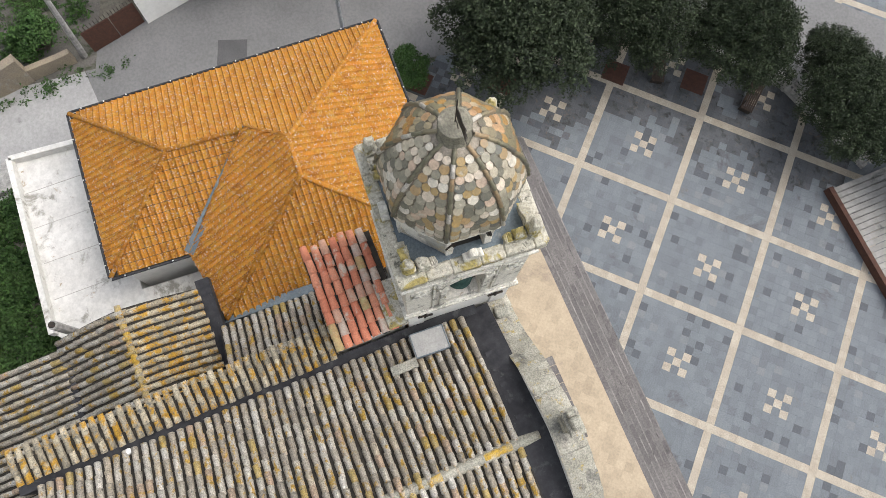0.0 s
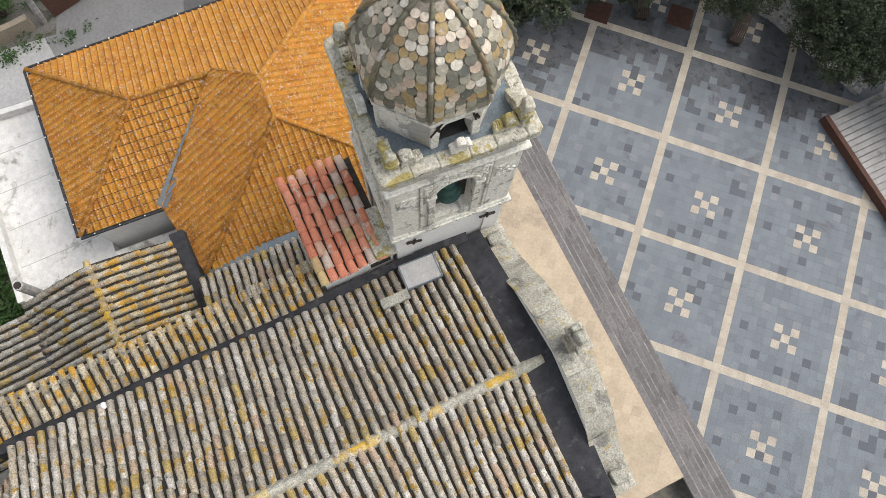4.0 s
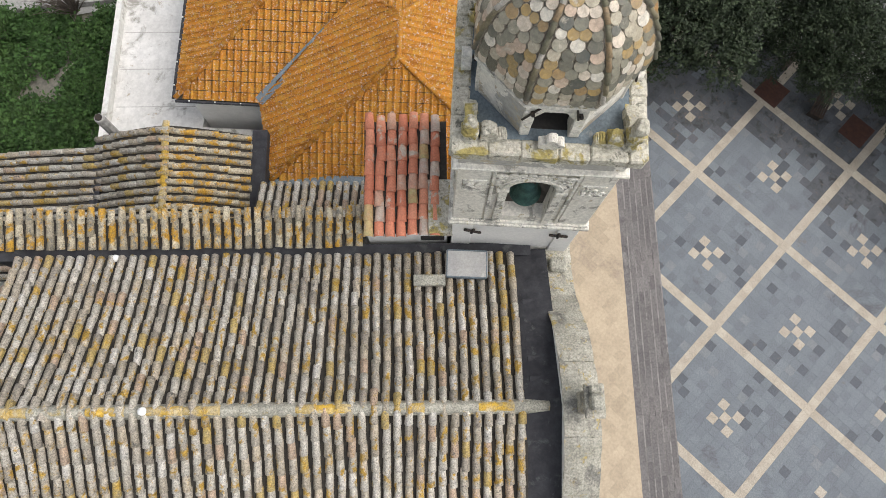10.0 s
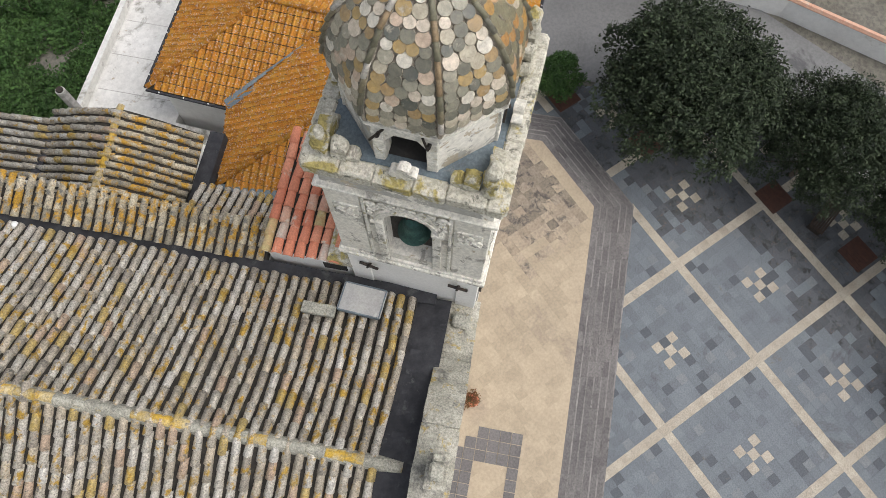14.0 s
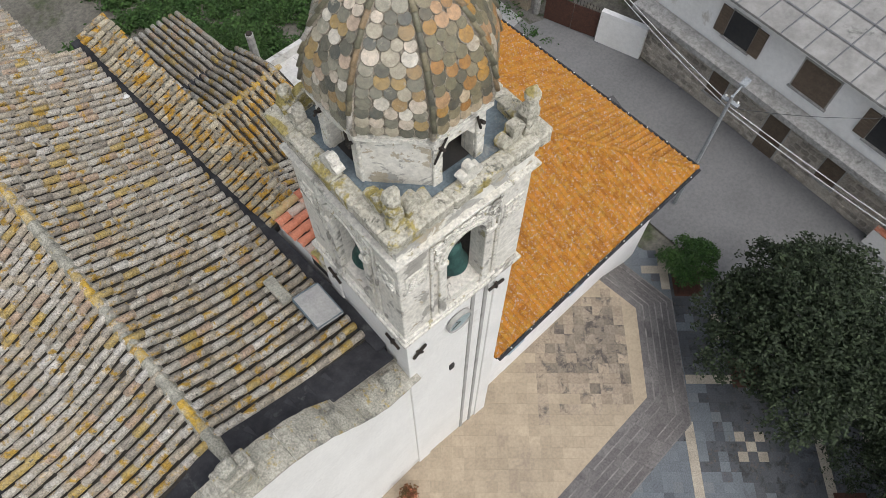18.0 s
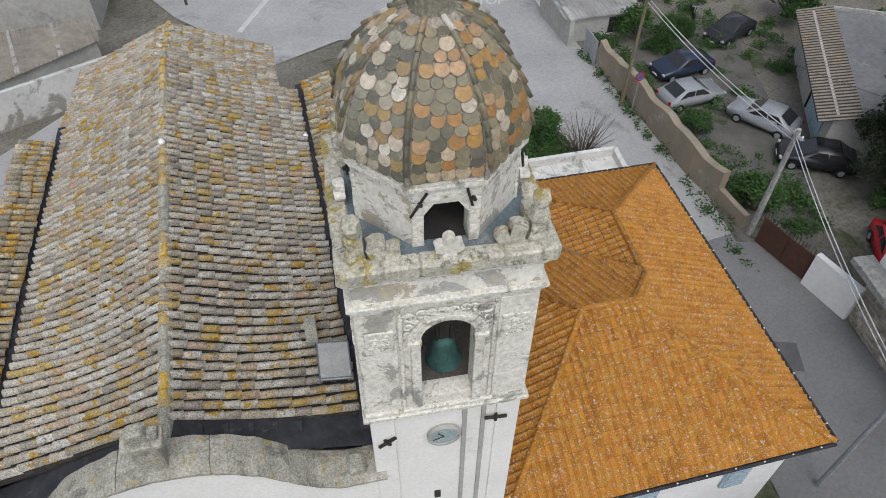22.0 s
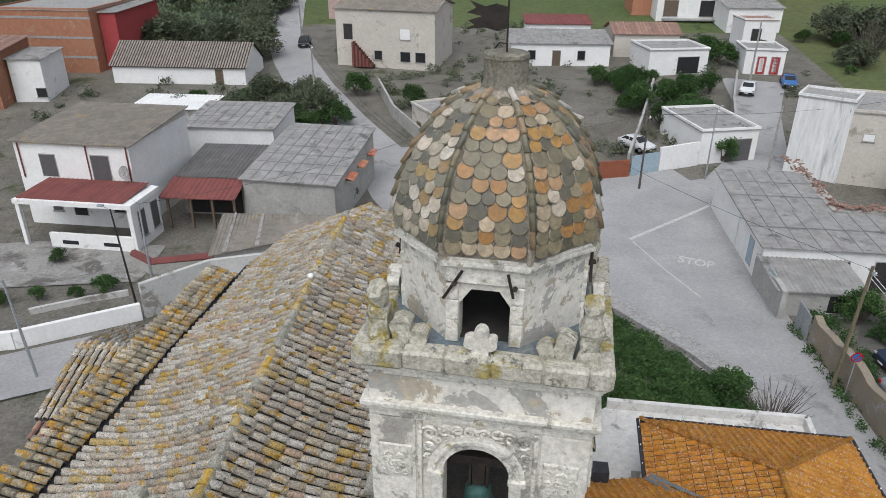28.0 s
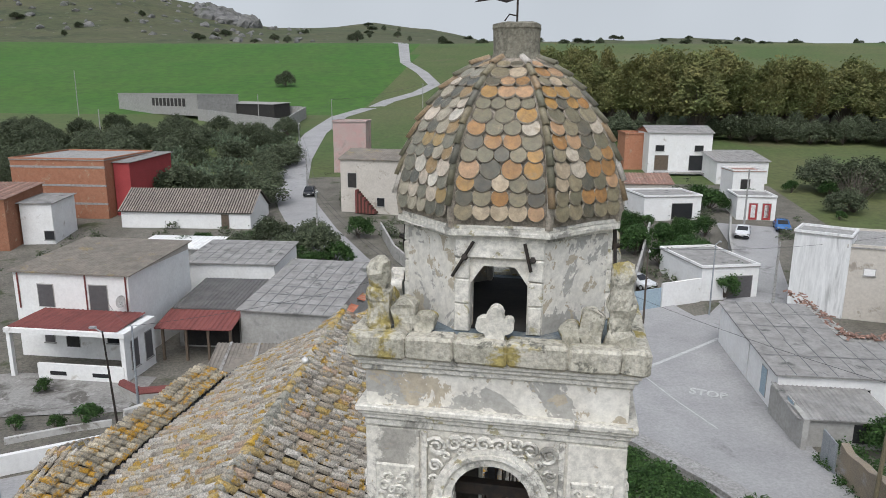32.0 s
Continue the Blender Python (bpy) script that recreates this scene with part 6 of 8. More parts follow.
def village():
    # the white two-storey house with its porch
    th, m = house("white_house", "white two-storey house with a porch and a corrugated roof", -39.6, 39.5, -1, 9.8, 9.7, 6.95, wall_white, "shed", rise=0.75, side_mat=wall_beige, roof_mat=brown_sheet, ribs=0.3,
                  front=((2.7, 4.2, 1.3, 1.8, shutter_grey, None, "window", False), (7.2, 4.0, 1.5, 2.1, shutter_grey, None, "window", False), (4.6, 0.9, 1.1, 2.5, dark_in, None, "door"), (8.4, 1.4, 1.6, 1.5, glass_dark), (2.6, 1.2, 0.8, 1.8, shutter_grey)))
    C = lambda a, b, c: m @ Vector((a, b, c))
    bm = box(2.2, 11.8, -4.3, 0.02, 3.5, 3.85)
    bm.transform(m)
    porch = part("porch_roof", bm, wall_white, th)
    sheet_roof(th, [C(2.4, -4.0, 3.9), C(11.0, -4.0, 3.9), C(11.0, -0.1, 4.1), C(2.6, -0.1, 4.1)], red_sheet, 0.06, 0.4, "porch_covering")
    for x in (2.3, 11.4):
        bm = box(x, x + 0.3, -4.2, -3.9, -0.6, 3.51)
        bm.transform(m)
        part("porch_post", bm, wall_white, th)
    for a in ((4.6, 11.5, -4.25, -4.0, -0.6, 1.2), (11.3, 11.6, -4.1, -0.05, -0.6, 3.52)):
        bm = box(*a)
        bm.transform(m)
        part("porch_wall", bm, wall_white, th)
    for x in (5.6, 9.0):
        bm = box(x, x + 1.3, -4.28, -4.2, 0.35, 0.65)
        bm.transform(m)
        part("slot", bm, glass_dark, porch)
    for x in (0.4, 9.6, 6.2):
        bm = tube([C(x, -0.07, 4.0), C(x, -0.07, 6.9)], 0.06, 6)
        part("downpipe", bm, red_sheet, th)
    window(th, m @ Matrix.Translation((11.6, -4.1, 0)) @ pose(0, 0, 0, 0, 0, 90), 1.3, 0.8, 0.9, 2.1, shutter_grey)
    window(th, m @ Matrix.Translation((11.6, -4.1, 0)) @ pose(0, 0, 0, 0, 0, 90), 3.2, 0.8, 0.9, 2.1, shutter_grey)
    dish(C(9.4, -0.4, 5.0), 0.5)
    # grey sheds beside it
    house("long_shed", "grey rendered shed with a pale fibre-cement roof", -22.0, 42.0, -4, 7.9, 11.6, 3.7, wall_grey, "shed", rise=1.5, ribs=0, seams=1.05, bands=6)
    for k in range(3):
        can = empty("door_canopy", "small canopy of bright orange tiles", "canopy", group="canopies on the shed wall")
        y0 = 44.2 + 3.3 * k
        part("slab", box(-14.4 + 0.2 * k, -13.3 + 0.2 * k, y0, y0 + 1.9, 2.1, 2.2), concrete, can)
        for i in range(7):
            v, f = tile_shape(0.24, 1.2, 0.09, 4, 0.95)
            mm = roof_frame(Vector((-13.2 + 0.2 * k, y0 + 0.14 + 0.27 * i, 2.21)), Vector((0, 1, 0)), Vector((-1, 0, 0.3)))
            part("tile", ([tuple(mm @ Vector(c)) for c in v], f), red_tile, can, smooth=True)
    house("back_shed", "shed with pale corrugated roof behind the white house", -32.2, 53.0, 2, 9.0, 7.5, 4.4, wall_white, "shed", rise=0.7, ribs=0, seams=1.05, bands=4)
    th, m = house("lean_to", "lean-to with a dark corrugated roof over an open store", -27.9, 43.0, 3, 5.6, 6.8, 3.3, wall_grey, "shed", rise=0.7, roof_mat=material("dark_sheet", (0.12, 0.115, 0.11), (0.17, 0.165, 0.155), scale=1), front=((2.8, 0.1, 4.8, 2.6, dark_in, None, "opening"),))
    sheet_roof(th, [m @ Vector(q) for q in ((-0.4, -3.4, 2.7), (5.7, -3.4, 2.7), (5.7, -0.1, 3.3), (-0.4, -0.1, 3.3))], red_sheet, 0.06, 0.4, "canopy")
    for x in (0, 1.9, 3.7, 5.5):
        bm = box(x, x + 0.18, -3.2, -3.0, -0.2, 2.68)
        bm.transform(m)
        part("canopy_post", bm, shutter, th)
    low = empty("low_shed", "low shed with a weathered corrugated roof streaked with white", "shed")
    part("wall", prism([(-19.9, 30.9), (-13.2, 35.5), (-13.7, 37.2), (-21.3, 36.5)], -1.0, 1.42), wall_grey, low)
    sheet_roof(low, [(-20.1, 30.6, 1.5), (-12.95, 35.4, 1.5), (-13.5, 37.4, 2.0), (-21.5, 36.7, 2.0)], brown_sheet, 0.08, 0.28)
    for f in (0.12, 0.38, 0.7):
        p, q = Vector((-20.1, 30.6, 1.6)).lerp(Vector((-12.95, 35.4, 1.6)), f), Vector((-21.5, 36.7, 2.1)).lerp(Vector((-13.5, 37.4, 2.1)), f)
        o = Vector((0.13, 0.06, 0))
        lime = material("lime_wash", (0.4, 0.39, 0.37), (0.3, 0.28, 0.25), scale=2, spots=(0.22, 0.2, 0.17), spot_scale=1.5, spot_at=0.52)
        part("lime_streak", ([p - o, p + o, q + o * 0.6, q - o * 0.6], [(0, 1, 2, 3)]), lime, low, "white lime streak")
    old_coppo = material("old_grey_coppo", (0.36, 0.31, 0.26), (0.28, 0.245, 0.21), scale=1, spots=(0.33, 0.29, 0.23), spot_scale=0.6, fine=5, grit=0.4)
    # brick houses and the tile-roofed cottage
    bh, bm_at = house("brick_house", "unplastered brick house with red side walls", -72.3, 82.0, 2, 14, 14, 8.3, brick, "flat", concrete, side_mat=wall_red)
    for k in range(3):
        bm = box(-0.04, 14.04, -0.04, 0.1, 2.0 + 2.6 * k, 2.3 + 2.6 * k)
        bm.transform(bm_at)
        part("concrete_band", bm, concrete, bh)
    house("red_house", "red plastered block beside the brick house", -58.2, 84.5, 2, 2.4, 13, 7.6, wall_red, "shed", rise=0.5)
    house("corner_brick_house", "brick house with a shallow tiled roof", -76.5, 66, 8, 14, 9, 6.6, brick, "shed", faded_tile, rise=1.0, ribs=0.5)
    house("white_wing", "small white wing of the brick house", -62.7, 70.5, 8, 4, 6, 5.2, wall_white, "shed", rise=0.5, front=((3.4, 0.6, 1.2, 1.1, glass_dark),))
    house("tiled_cottage", "long cottage under a grey barrel-tile roof", -54, 78.5, 3, 18, 8, 2.2, wall_white, "gable", coppo_gap_shade, rise=2.7, ribs=0.36, rib_mat=old_coppo, front=((14.5, 0.0, 1.0, 2.0, shutter, None, "door"),))
    house("white_canopy", "open store with a pale sheet roof", -43, 63, 2, 8.5, 5, 2.6, wall_grey, "shed", wall_white, rise=0.4, ribs=0.5)
    # along the country road
    th, m = house("beige_house", "beige two-storey house with an outside stair", -26.2, 90, -8, 14.5, 10, 7.7, wall_beige, "gable", brown_sheet, rise=1.2, front=((1.8, 3.6, 1.3, 2.1, dark_in, None, "door"), (6.2, 1.0, 1.1, 1.2, glass_dark), (10.2, 3.9, 1.4, 1.4, wall_white, None, "window"), (10.2, 0.9, 1.4, 1.3, glass_dark), (12.4, 0.9, 1.4, 1.3, glass_dark)))
    for k in range(12):
        bm = box(2.6 + 0.26 * k, 2.87 + 0.26 * k, -1.0, -0.05, 0, 3.4 - 0.28 * k)
        bm.transform(m)
        part("stair_step", bm, rust if k % 2 else red_sheet, th)
    house("pink_tower", "tall narrow building with flaking pink plaster", -35.3, 119.5, 3, 6.2, 6, 9.4, pinkish, "flat", concrete, front=((3.4, 1.0, 1.6, 2.6, wall_beige, None, "door"),))
    th, m = house("corner_house", "pale house with orange trim and a flat roof at the crossroads", -4.7, 54.6, 32, 13.5, 13.0, 4.1, wall_beige, "flat", fibre, front=((3.2, 1.2, 1.8, 1.4, shutter_grey), (9.5, 1.2, 1.7, 1.5, shutter_grey), (12.2, 1.5, 0.9, 1.2, glass_dark)), left=((2.0, 1.2, 1.2, 1.4, shutter), (5.5, 0.0, 2.2, 2.6, dark_in, None, "door"), (9.0, 1.2, 1.2, 1.4, shutter)))
    for a in ((-0.04, 13.54, -0.04, 0.3, -0.5, 0.9), (-0.04, 0.3, -0.04, 13.04, -0.5, 0.9)):
        bm = box(*a)
        bm.transform(m)
        part("plinth", bm, material("orange_plinth", (0.4, 0.17, 0.08), (0.34, 0.14, 0.07), scale=1), th)
    bm = box(8.2, 8.9, 6, 6.7, 4.1, 5.8)
    bm.transform(m)
    part("chimney", bm, shutter_grey, th)
    # right-hand side of the crossroads
    th, m = house("garage", "white flat-roofed garage with a dark door", 18.5, 60.1, 16, 6.2, 9, 3.3, wall_white, "flat", fibre, front=((4.2, 0.0, 2.6, 2.4, shutter_grey, None, "door"),))
    house("stained_house", "tall grey house with a white damp-stained end wall", 26.5, 59.2, -30, 4.8, 4.0, 7.5, drip_wall, "flat", concrete)
    house("grey_house", "grey rendered house with a flat roof", 30.5, 57.0, -12, 14, 9, 6.8, wall_beige, "flat", concrete, front=((2.0, 4.3, 0.9, 0.6, wall_white), (9.0, 3.6, 1.6, 1.8, shutter_grey)))
    house("grey_house_wing", "lower wing of the grey house", 34.6, 50.4, -12, 12, 5, 4.4, wall_grey, "flat", concrete, front=((3.5, 0.4, 1.2, 2.0, shutter_grey), (9, 0.4, 1.6, 1.8, shutter)))
    th, m = house("warehouse", "white warehouse under a grey fibre-cement roof", 17.7, 35.8, 0, 11.4, 6.0, 2.9, wall_white, "shed", rise=0.36, ribs=0, seams=1.3, bands=1, left=((3.5, 0.4, 1.0, 2.0, blue_paint, None, "door"), (8.5, 0.4, 1.0, 1.9, blue_paint, None, "door")), front=((8.5, 0.0, 2.0, 2.2, dark_in, None, "door"), (5.0, 0.9, 1.6, 1.2, glass_dark)))
    house("workshop", "white workshop adjoining the warehouse under the same grey roof", 17.7, 42.02, 0, 6.5, 7.8, 3.1, wall_white, "shed", rise=0.56, ribs=0, seams=1.3, bands=2)
    rng = random.Random(6)
    heap = Heap()
    for k in range(160):
        v, f = tile_shape(0.2, 0.4, 0.08, 4)
        along = rng.random()
        spot = (24.9 + rng.uniform(-0.4, 0.5), 42.6 + 12 * along) if k % 5 < 3 else (24.6 + 4.6 * along, 42.5 + rng.uniform(-0.4, 0.5))
        mm = pose(*spot, 2.5 + rng.uniform(-0.1, 0.25), rng.uniform(-30, 30), rng.uniform(-30, 30), rng.uniform(0, 360))
        heap.add([tuple(mm @ Vector(c)) for c in v], f)
    tagged(heap.out("tile_rubble", faded_tile), "heap of broken roof tiles on a ruined wall", "rubble", kind="stuff")
    ruin = rough_up(box(24.4, 25.4, 42.2, 50.2, -1, 2.5), 0.08, 1.5)
    add_box(ruin, 25.4, 29.2, 42.1, 42.9, -1, 2.45)
    tagged(part("ruined_wall", ruin, wall_grey), "ruined wall top between the warehouse and the grey house", "wall", kind="structure")
    house("small_shed", "small grey shed with a corrugated roof", 17.7, 31.6, 0, 5.2, 4.3, 1.8, wall_grey, "shed", rise=0.4, ribs=0.3, front=((3.6, 0.4, 1.0, 1.2, glass_dark),))
    # far houses
    th, m = house("double_house", "white two-storey double house with brick gable", 22.9, 121, 4, 11.3, 9, 7.4, wall_white, "gable", fibre, rise=1.2, side_mat=brick, front=((2.0, 4.2, 1.5, 1.0, glass_dark), (9.0, 4.2, 1.5, 1.0, glass_dark), (2.4, 0.8, 2.4, 2.6, shutter), (8.6, 0.8, 2.4, 2.6, glass_dark)))
    bm = box(1.0, 11.5, -1.4, 0, 0.2, 0.45)
    bm.transform(m)
    part("balcony", bm, concrete, th)
    house("brick_lean_to", "brick side building of the double house", 19.2, 125, 4, 3.6, 7, 6.5, brick, "flat", brick)
    house("low_white_house", "low white house with a dark roof", 33.4, 114.5, 6, 8.8, 8, 3.8, wall_white, "shed", rise=1.4, ribs=0.6)
    house("stair_house", "small white house with an outside stair", 33.2, 104, 6, 5, 5, 4.2, wall_white, "flat", faded_tile, front=((2.0, 1.0, 1.4, 2.0, dark_in),))
    house("gate_house", "white outbuilding with red and white doors", 30.4, 91.2, -2, 5.2, 6, 3.1, wall_white, "flat", fibre, front=((2.2, 0.0, 1.1, 2.3, wall_red, None, "door"), (4.0, 0.0, 1.1, 2.3, wall_red, None, "door"), (2.2, 0.3, 0.6, 1.8, wall_white, None, "door"), (4.0, 0.3, 0.6, 1.8, wall_white, None, "door")))
    house("awning_house", "white flat-roofed house with a striped awning", 17.3, 88.8, 14, 8.4, 7, 3.3, wall_white, "flat", fibre, front=((5.6, 0.2, 3.0, 2.2, glass_dark, None, "window"),))
    house("old_tile_house", "house with a faded red tile roof", 13.5, 98, 6, 9.5, 7, 3.2, wall_beige, "gable", faded_tile, rise=1.3, ribs=0.5)
    house("long_white_house", "long white house with a pale sheet roof", -1.5, 92, 4, 14, 8, 3.0, wall_white, "shed", fibre, rise=0.9, ribs=0.6, front=((3.0, 0.9, 1.0, 1.2, glass_dark), (6.5, 0.0, 1.1, 2.1, shutter, None, "door"), (10, 0.9, 1.0, 1.2, glass_dark)))
    house("red_roof_house", "white house with a small red roof", 0.5, 104, 4, 10, 6, 3.0, wall_white, "shed", red_sheet, rise=0.8)
    th, m = house("farm_building", "long abandoned concrete farm building with open bays", -137, 218, -34, 50, 14, 4.8, concrete, "flat", wall_grey)
    for k in range(9):
        window(th, m, 24 + 2.3 * k, 1.4, 1.7, 2.4, dark_in, None, "bay")
    low_wall("farm_yard_wall", "pale concrete wall round the ruined farm yard", [(-95.5, 190), (-61.5, 167.5), (-65, 197), (-84, 204)], 3.2, 0.4, concrete, 0.1)
    # solid near-black walls stand in for the shade under the open roof
    house("farm_shelter", "open shelter with a thin pale roof in the farm yard", -92, 203, -30, 22, 6, 3.4, dark_in, "shed", concrete, rise=0.6)
    house("far_shed", "pale shed by the eucalyptus wood", 92, 125, -10, 10, 7, 4, concrete, "shed", fibre)


def dish(p, r):
    d = empty("satellite_dish", "pale grey satellite dish on a bracket", "satellite dish")
    bm = lathe([(0.02, 0.0), (r * 0.5, r * 0.06), (r * 0.85, r * 0.2), (r, r * 0.3), (r * 0.85, r * 0.26), (r * 0.4, r * 0.1)], 18)
    bm.transform(Matrix.Translation(p) @ pose(0, 0, 0, 70, 0, -15))
    part("reflector", bm, concrete, d)
    part("arm", tube([p, Vector(p) + Vector((0.1, -r * 0.9, -0.1))], 0.02, 5), iron, d)


def low_wall(name, label, pts, h, w, mat, rough=0.0, cap=None):
    th = empty(name, label, "wall", kind="structure")
    for a, b in zip(pts, pts[1:]):
        a, b = Vector(a), Vector(b)
        d = (b - a).normalized()
        o = Vector((-d.y, d.x)) * w / 2
        z0, z1 = ground_z(*a), ground_z(*b)
        n = max(1, int((b - a).length / 0.7)) if rough else 1
        bm = bmesh.new()
        rows = []
        rng = random.Random(int(a.x * 10) + 7)
        for i in range(n + 1):
            p = a.lerp(b, i / n)
            z = z0 + (z1 - z0) * i / n
            t = h + (rng.uniform(-1, 1) * rough)
            rows.append([bm.verts.new((p.x - o.x, p.y - o.y, z - 0.4)), bm.verts.new((p.x - o.x, p.y - o.y, z + t)), bm.verts.new((p.x + o.x, p.y + o.y, z + t)), bm.verts.new((p.x + o.x, p.y + o.y, z - 0.4))])
        for q, r in zip(rows, rows[1:]):
            for k in range(4):
                bm.faces.new((q[k], q[(k + 1) % 4], r[(k + 1) % 4], r[k]))
        bm.faces.new(rows[0])
        bm.faces.new(rows[-1][::-1])
        part("wall_run", bm, mat, th)
        if cap:
            part("coping", tube([(*a, z0 + h), (*b, z1 + h)], w * 0.62, 6), cap, th)
    return th


def street_walls():
    damp_cement = material("damp_cement", (0.56, 0.55, 0.52), (0.46, 0.45, 0.42), scale=0.5, spots=(0.27, 0.25, 0.22), spot_scale=0.55, spot_at=0.52, soft=0.06, bump=0.2, fine=9, grit=0.15)
    earthwall = material("earth_plaster", (0.34, 0.28, 0.2), (0.27, 0.23, 0.18), scale=0.8, spots=(0.38, 0.36, 0.33), spot_scale=0.7, bump=0.9)
    low_wall("yard_wall", "crumbling plastered stone wall along the street", [(18.7, 28.0), (18.9, 22), (18.9, 16), (19.2, 13.6)], 1.9, 0.45, earthwall, 0.18)
    low_wall("shed_wall", "old whitewashed wall along the street", [(17.6, 36.2), (17.8, 31)], 2.1, 0.35, wall_grey, 0.1)
    low_wall("low_yard_wall", "low stone wall with a wire gate", [(19.2, 13.6), (19.4, 11.4)], 0.9, 0.3, earthwall, 0.06)
    low_wall("gate_wall", "cream plastered wall beside the iron gate", [(20.3, 7.5), (20.9, 5.1)], 2.0, 0.3, wall_white)
    gate = empty("iron_gate", "dark rusty sheet-iron double gate", "gate")
    for a, b in (((19.5, 10.4), (19.9, 8.95)), ((19.9, 8.9), (20.3, 7.6))):
        bm = bmesh.new()
        n = 8
        part("gate_leaf", prism([(a[0] - 0.03, a[1]), (a[0] + 0.03, a[1]), (b[0] + 0.03, b[1]), (b[0] - 0.03, b[1])], 0.1, 1.7), rust, gate)
        for k in range(n):
            f = (k + 0.5) / n
            x, y = a[0] + (b[0] - a[0]) * f, a[1] + (b[1] - a[1]) * f
            part("spike", tube([(x, y, 1.68), (x, y, 2.05)], 0.015, 5), iron, gate)
    g2 = empty("yard_gate", "grey sheet-metal yard gate", "gate")
    for k in range(2):
        part("gate_leaf", box(18.35, 18.42, 28.1 + 0.95 * k, 29.0 + 0.95 * k, ground_z(18, 29), ground_z(18, 29) + 1.9), steel, g2)
    low_wall("white_street_wall", "low whitewashed wall along the lane", [(-44, 16.0), (-28.1, 21.3), (-22.6, 25.6)], 1.1, 0.3, wall_white)
    low_wall("grey_yard_wall", "tall stained cement wall along the lane", [(-22.5, 25.8), (-21.4, 27.5), (-19.7, 29.9), (-12.2, 33.4)], 2.4, 0.3, damp_cement)
    low_wall("terrace_wall", "low cement wall of a red-topped terrace beside the white house", [(-27.2, 33.2), (-25.2, 32.0), (-20.9, 33.6)], 0.9, 0.5, wall_grey, 0.0, red_sheet)
    low_wall("flower_bed_edge", "low edge of a flower bed behind the white wall", [(-30, 25.2), (-27.2, 27.4), (-25.2, 28.6)], 0.35, 0.25, damp_cement)
    low_wall("brick_fence", "red-brown fence wall at the crossroads", [(4.3, 54.1), (11.2, 56.3)], 1.7, 0.25, material("fence_red", (0.3, 0.1, 0.05), (0.25, 0.085, 0.045), scale=1))
    low_wall("blue_gate_wall", "pale blue sheet gate", [(11.4, 56.4), (14.2, 57.9)], 2.0, 0.1, blue_paint)
    low_wall("white_yard_wall", "white rendered yard wall beside the garage", [(14.3, 58.0), (18.4, 60.0)], 2.4, 0.25, wall_white)
    low_wall("garden_wall", "grey cement garden wall", [(11.3, 58), (14, 69), (17, 82)], 1.7, 0.25, wall_grey)
    low_wall("garden_wall_east", "grey cement garden wall along the side street", [(23.5, 66), (25.5, 76), (28.5, 87)], 1.7, 0.25, wall_grey)
    low_wall("road_wall", "grey wall beside the country road", [(-10.2, 63), (-14.5, 70), (-18.0, 79)], 1.5, 0.25, wall_grey)
    low_wall("kerb_wall", "wire-topped kerb between the green and the street", [(5.0, 33.5), (6.7, 31.3), (11.2, 25.3), (13.4, 21), (13.9, 14.5)], 0.35, 0.2, concrete)


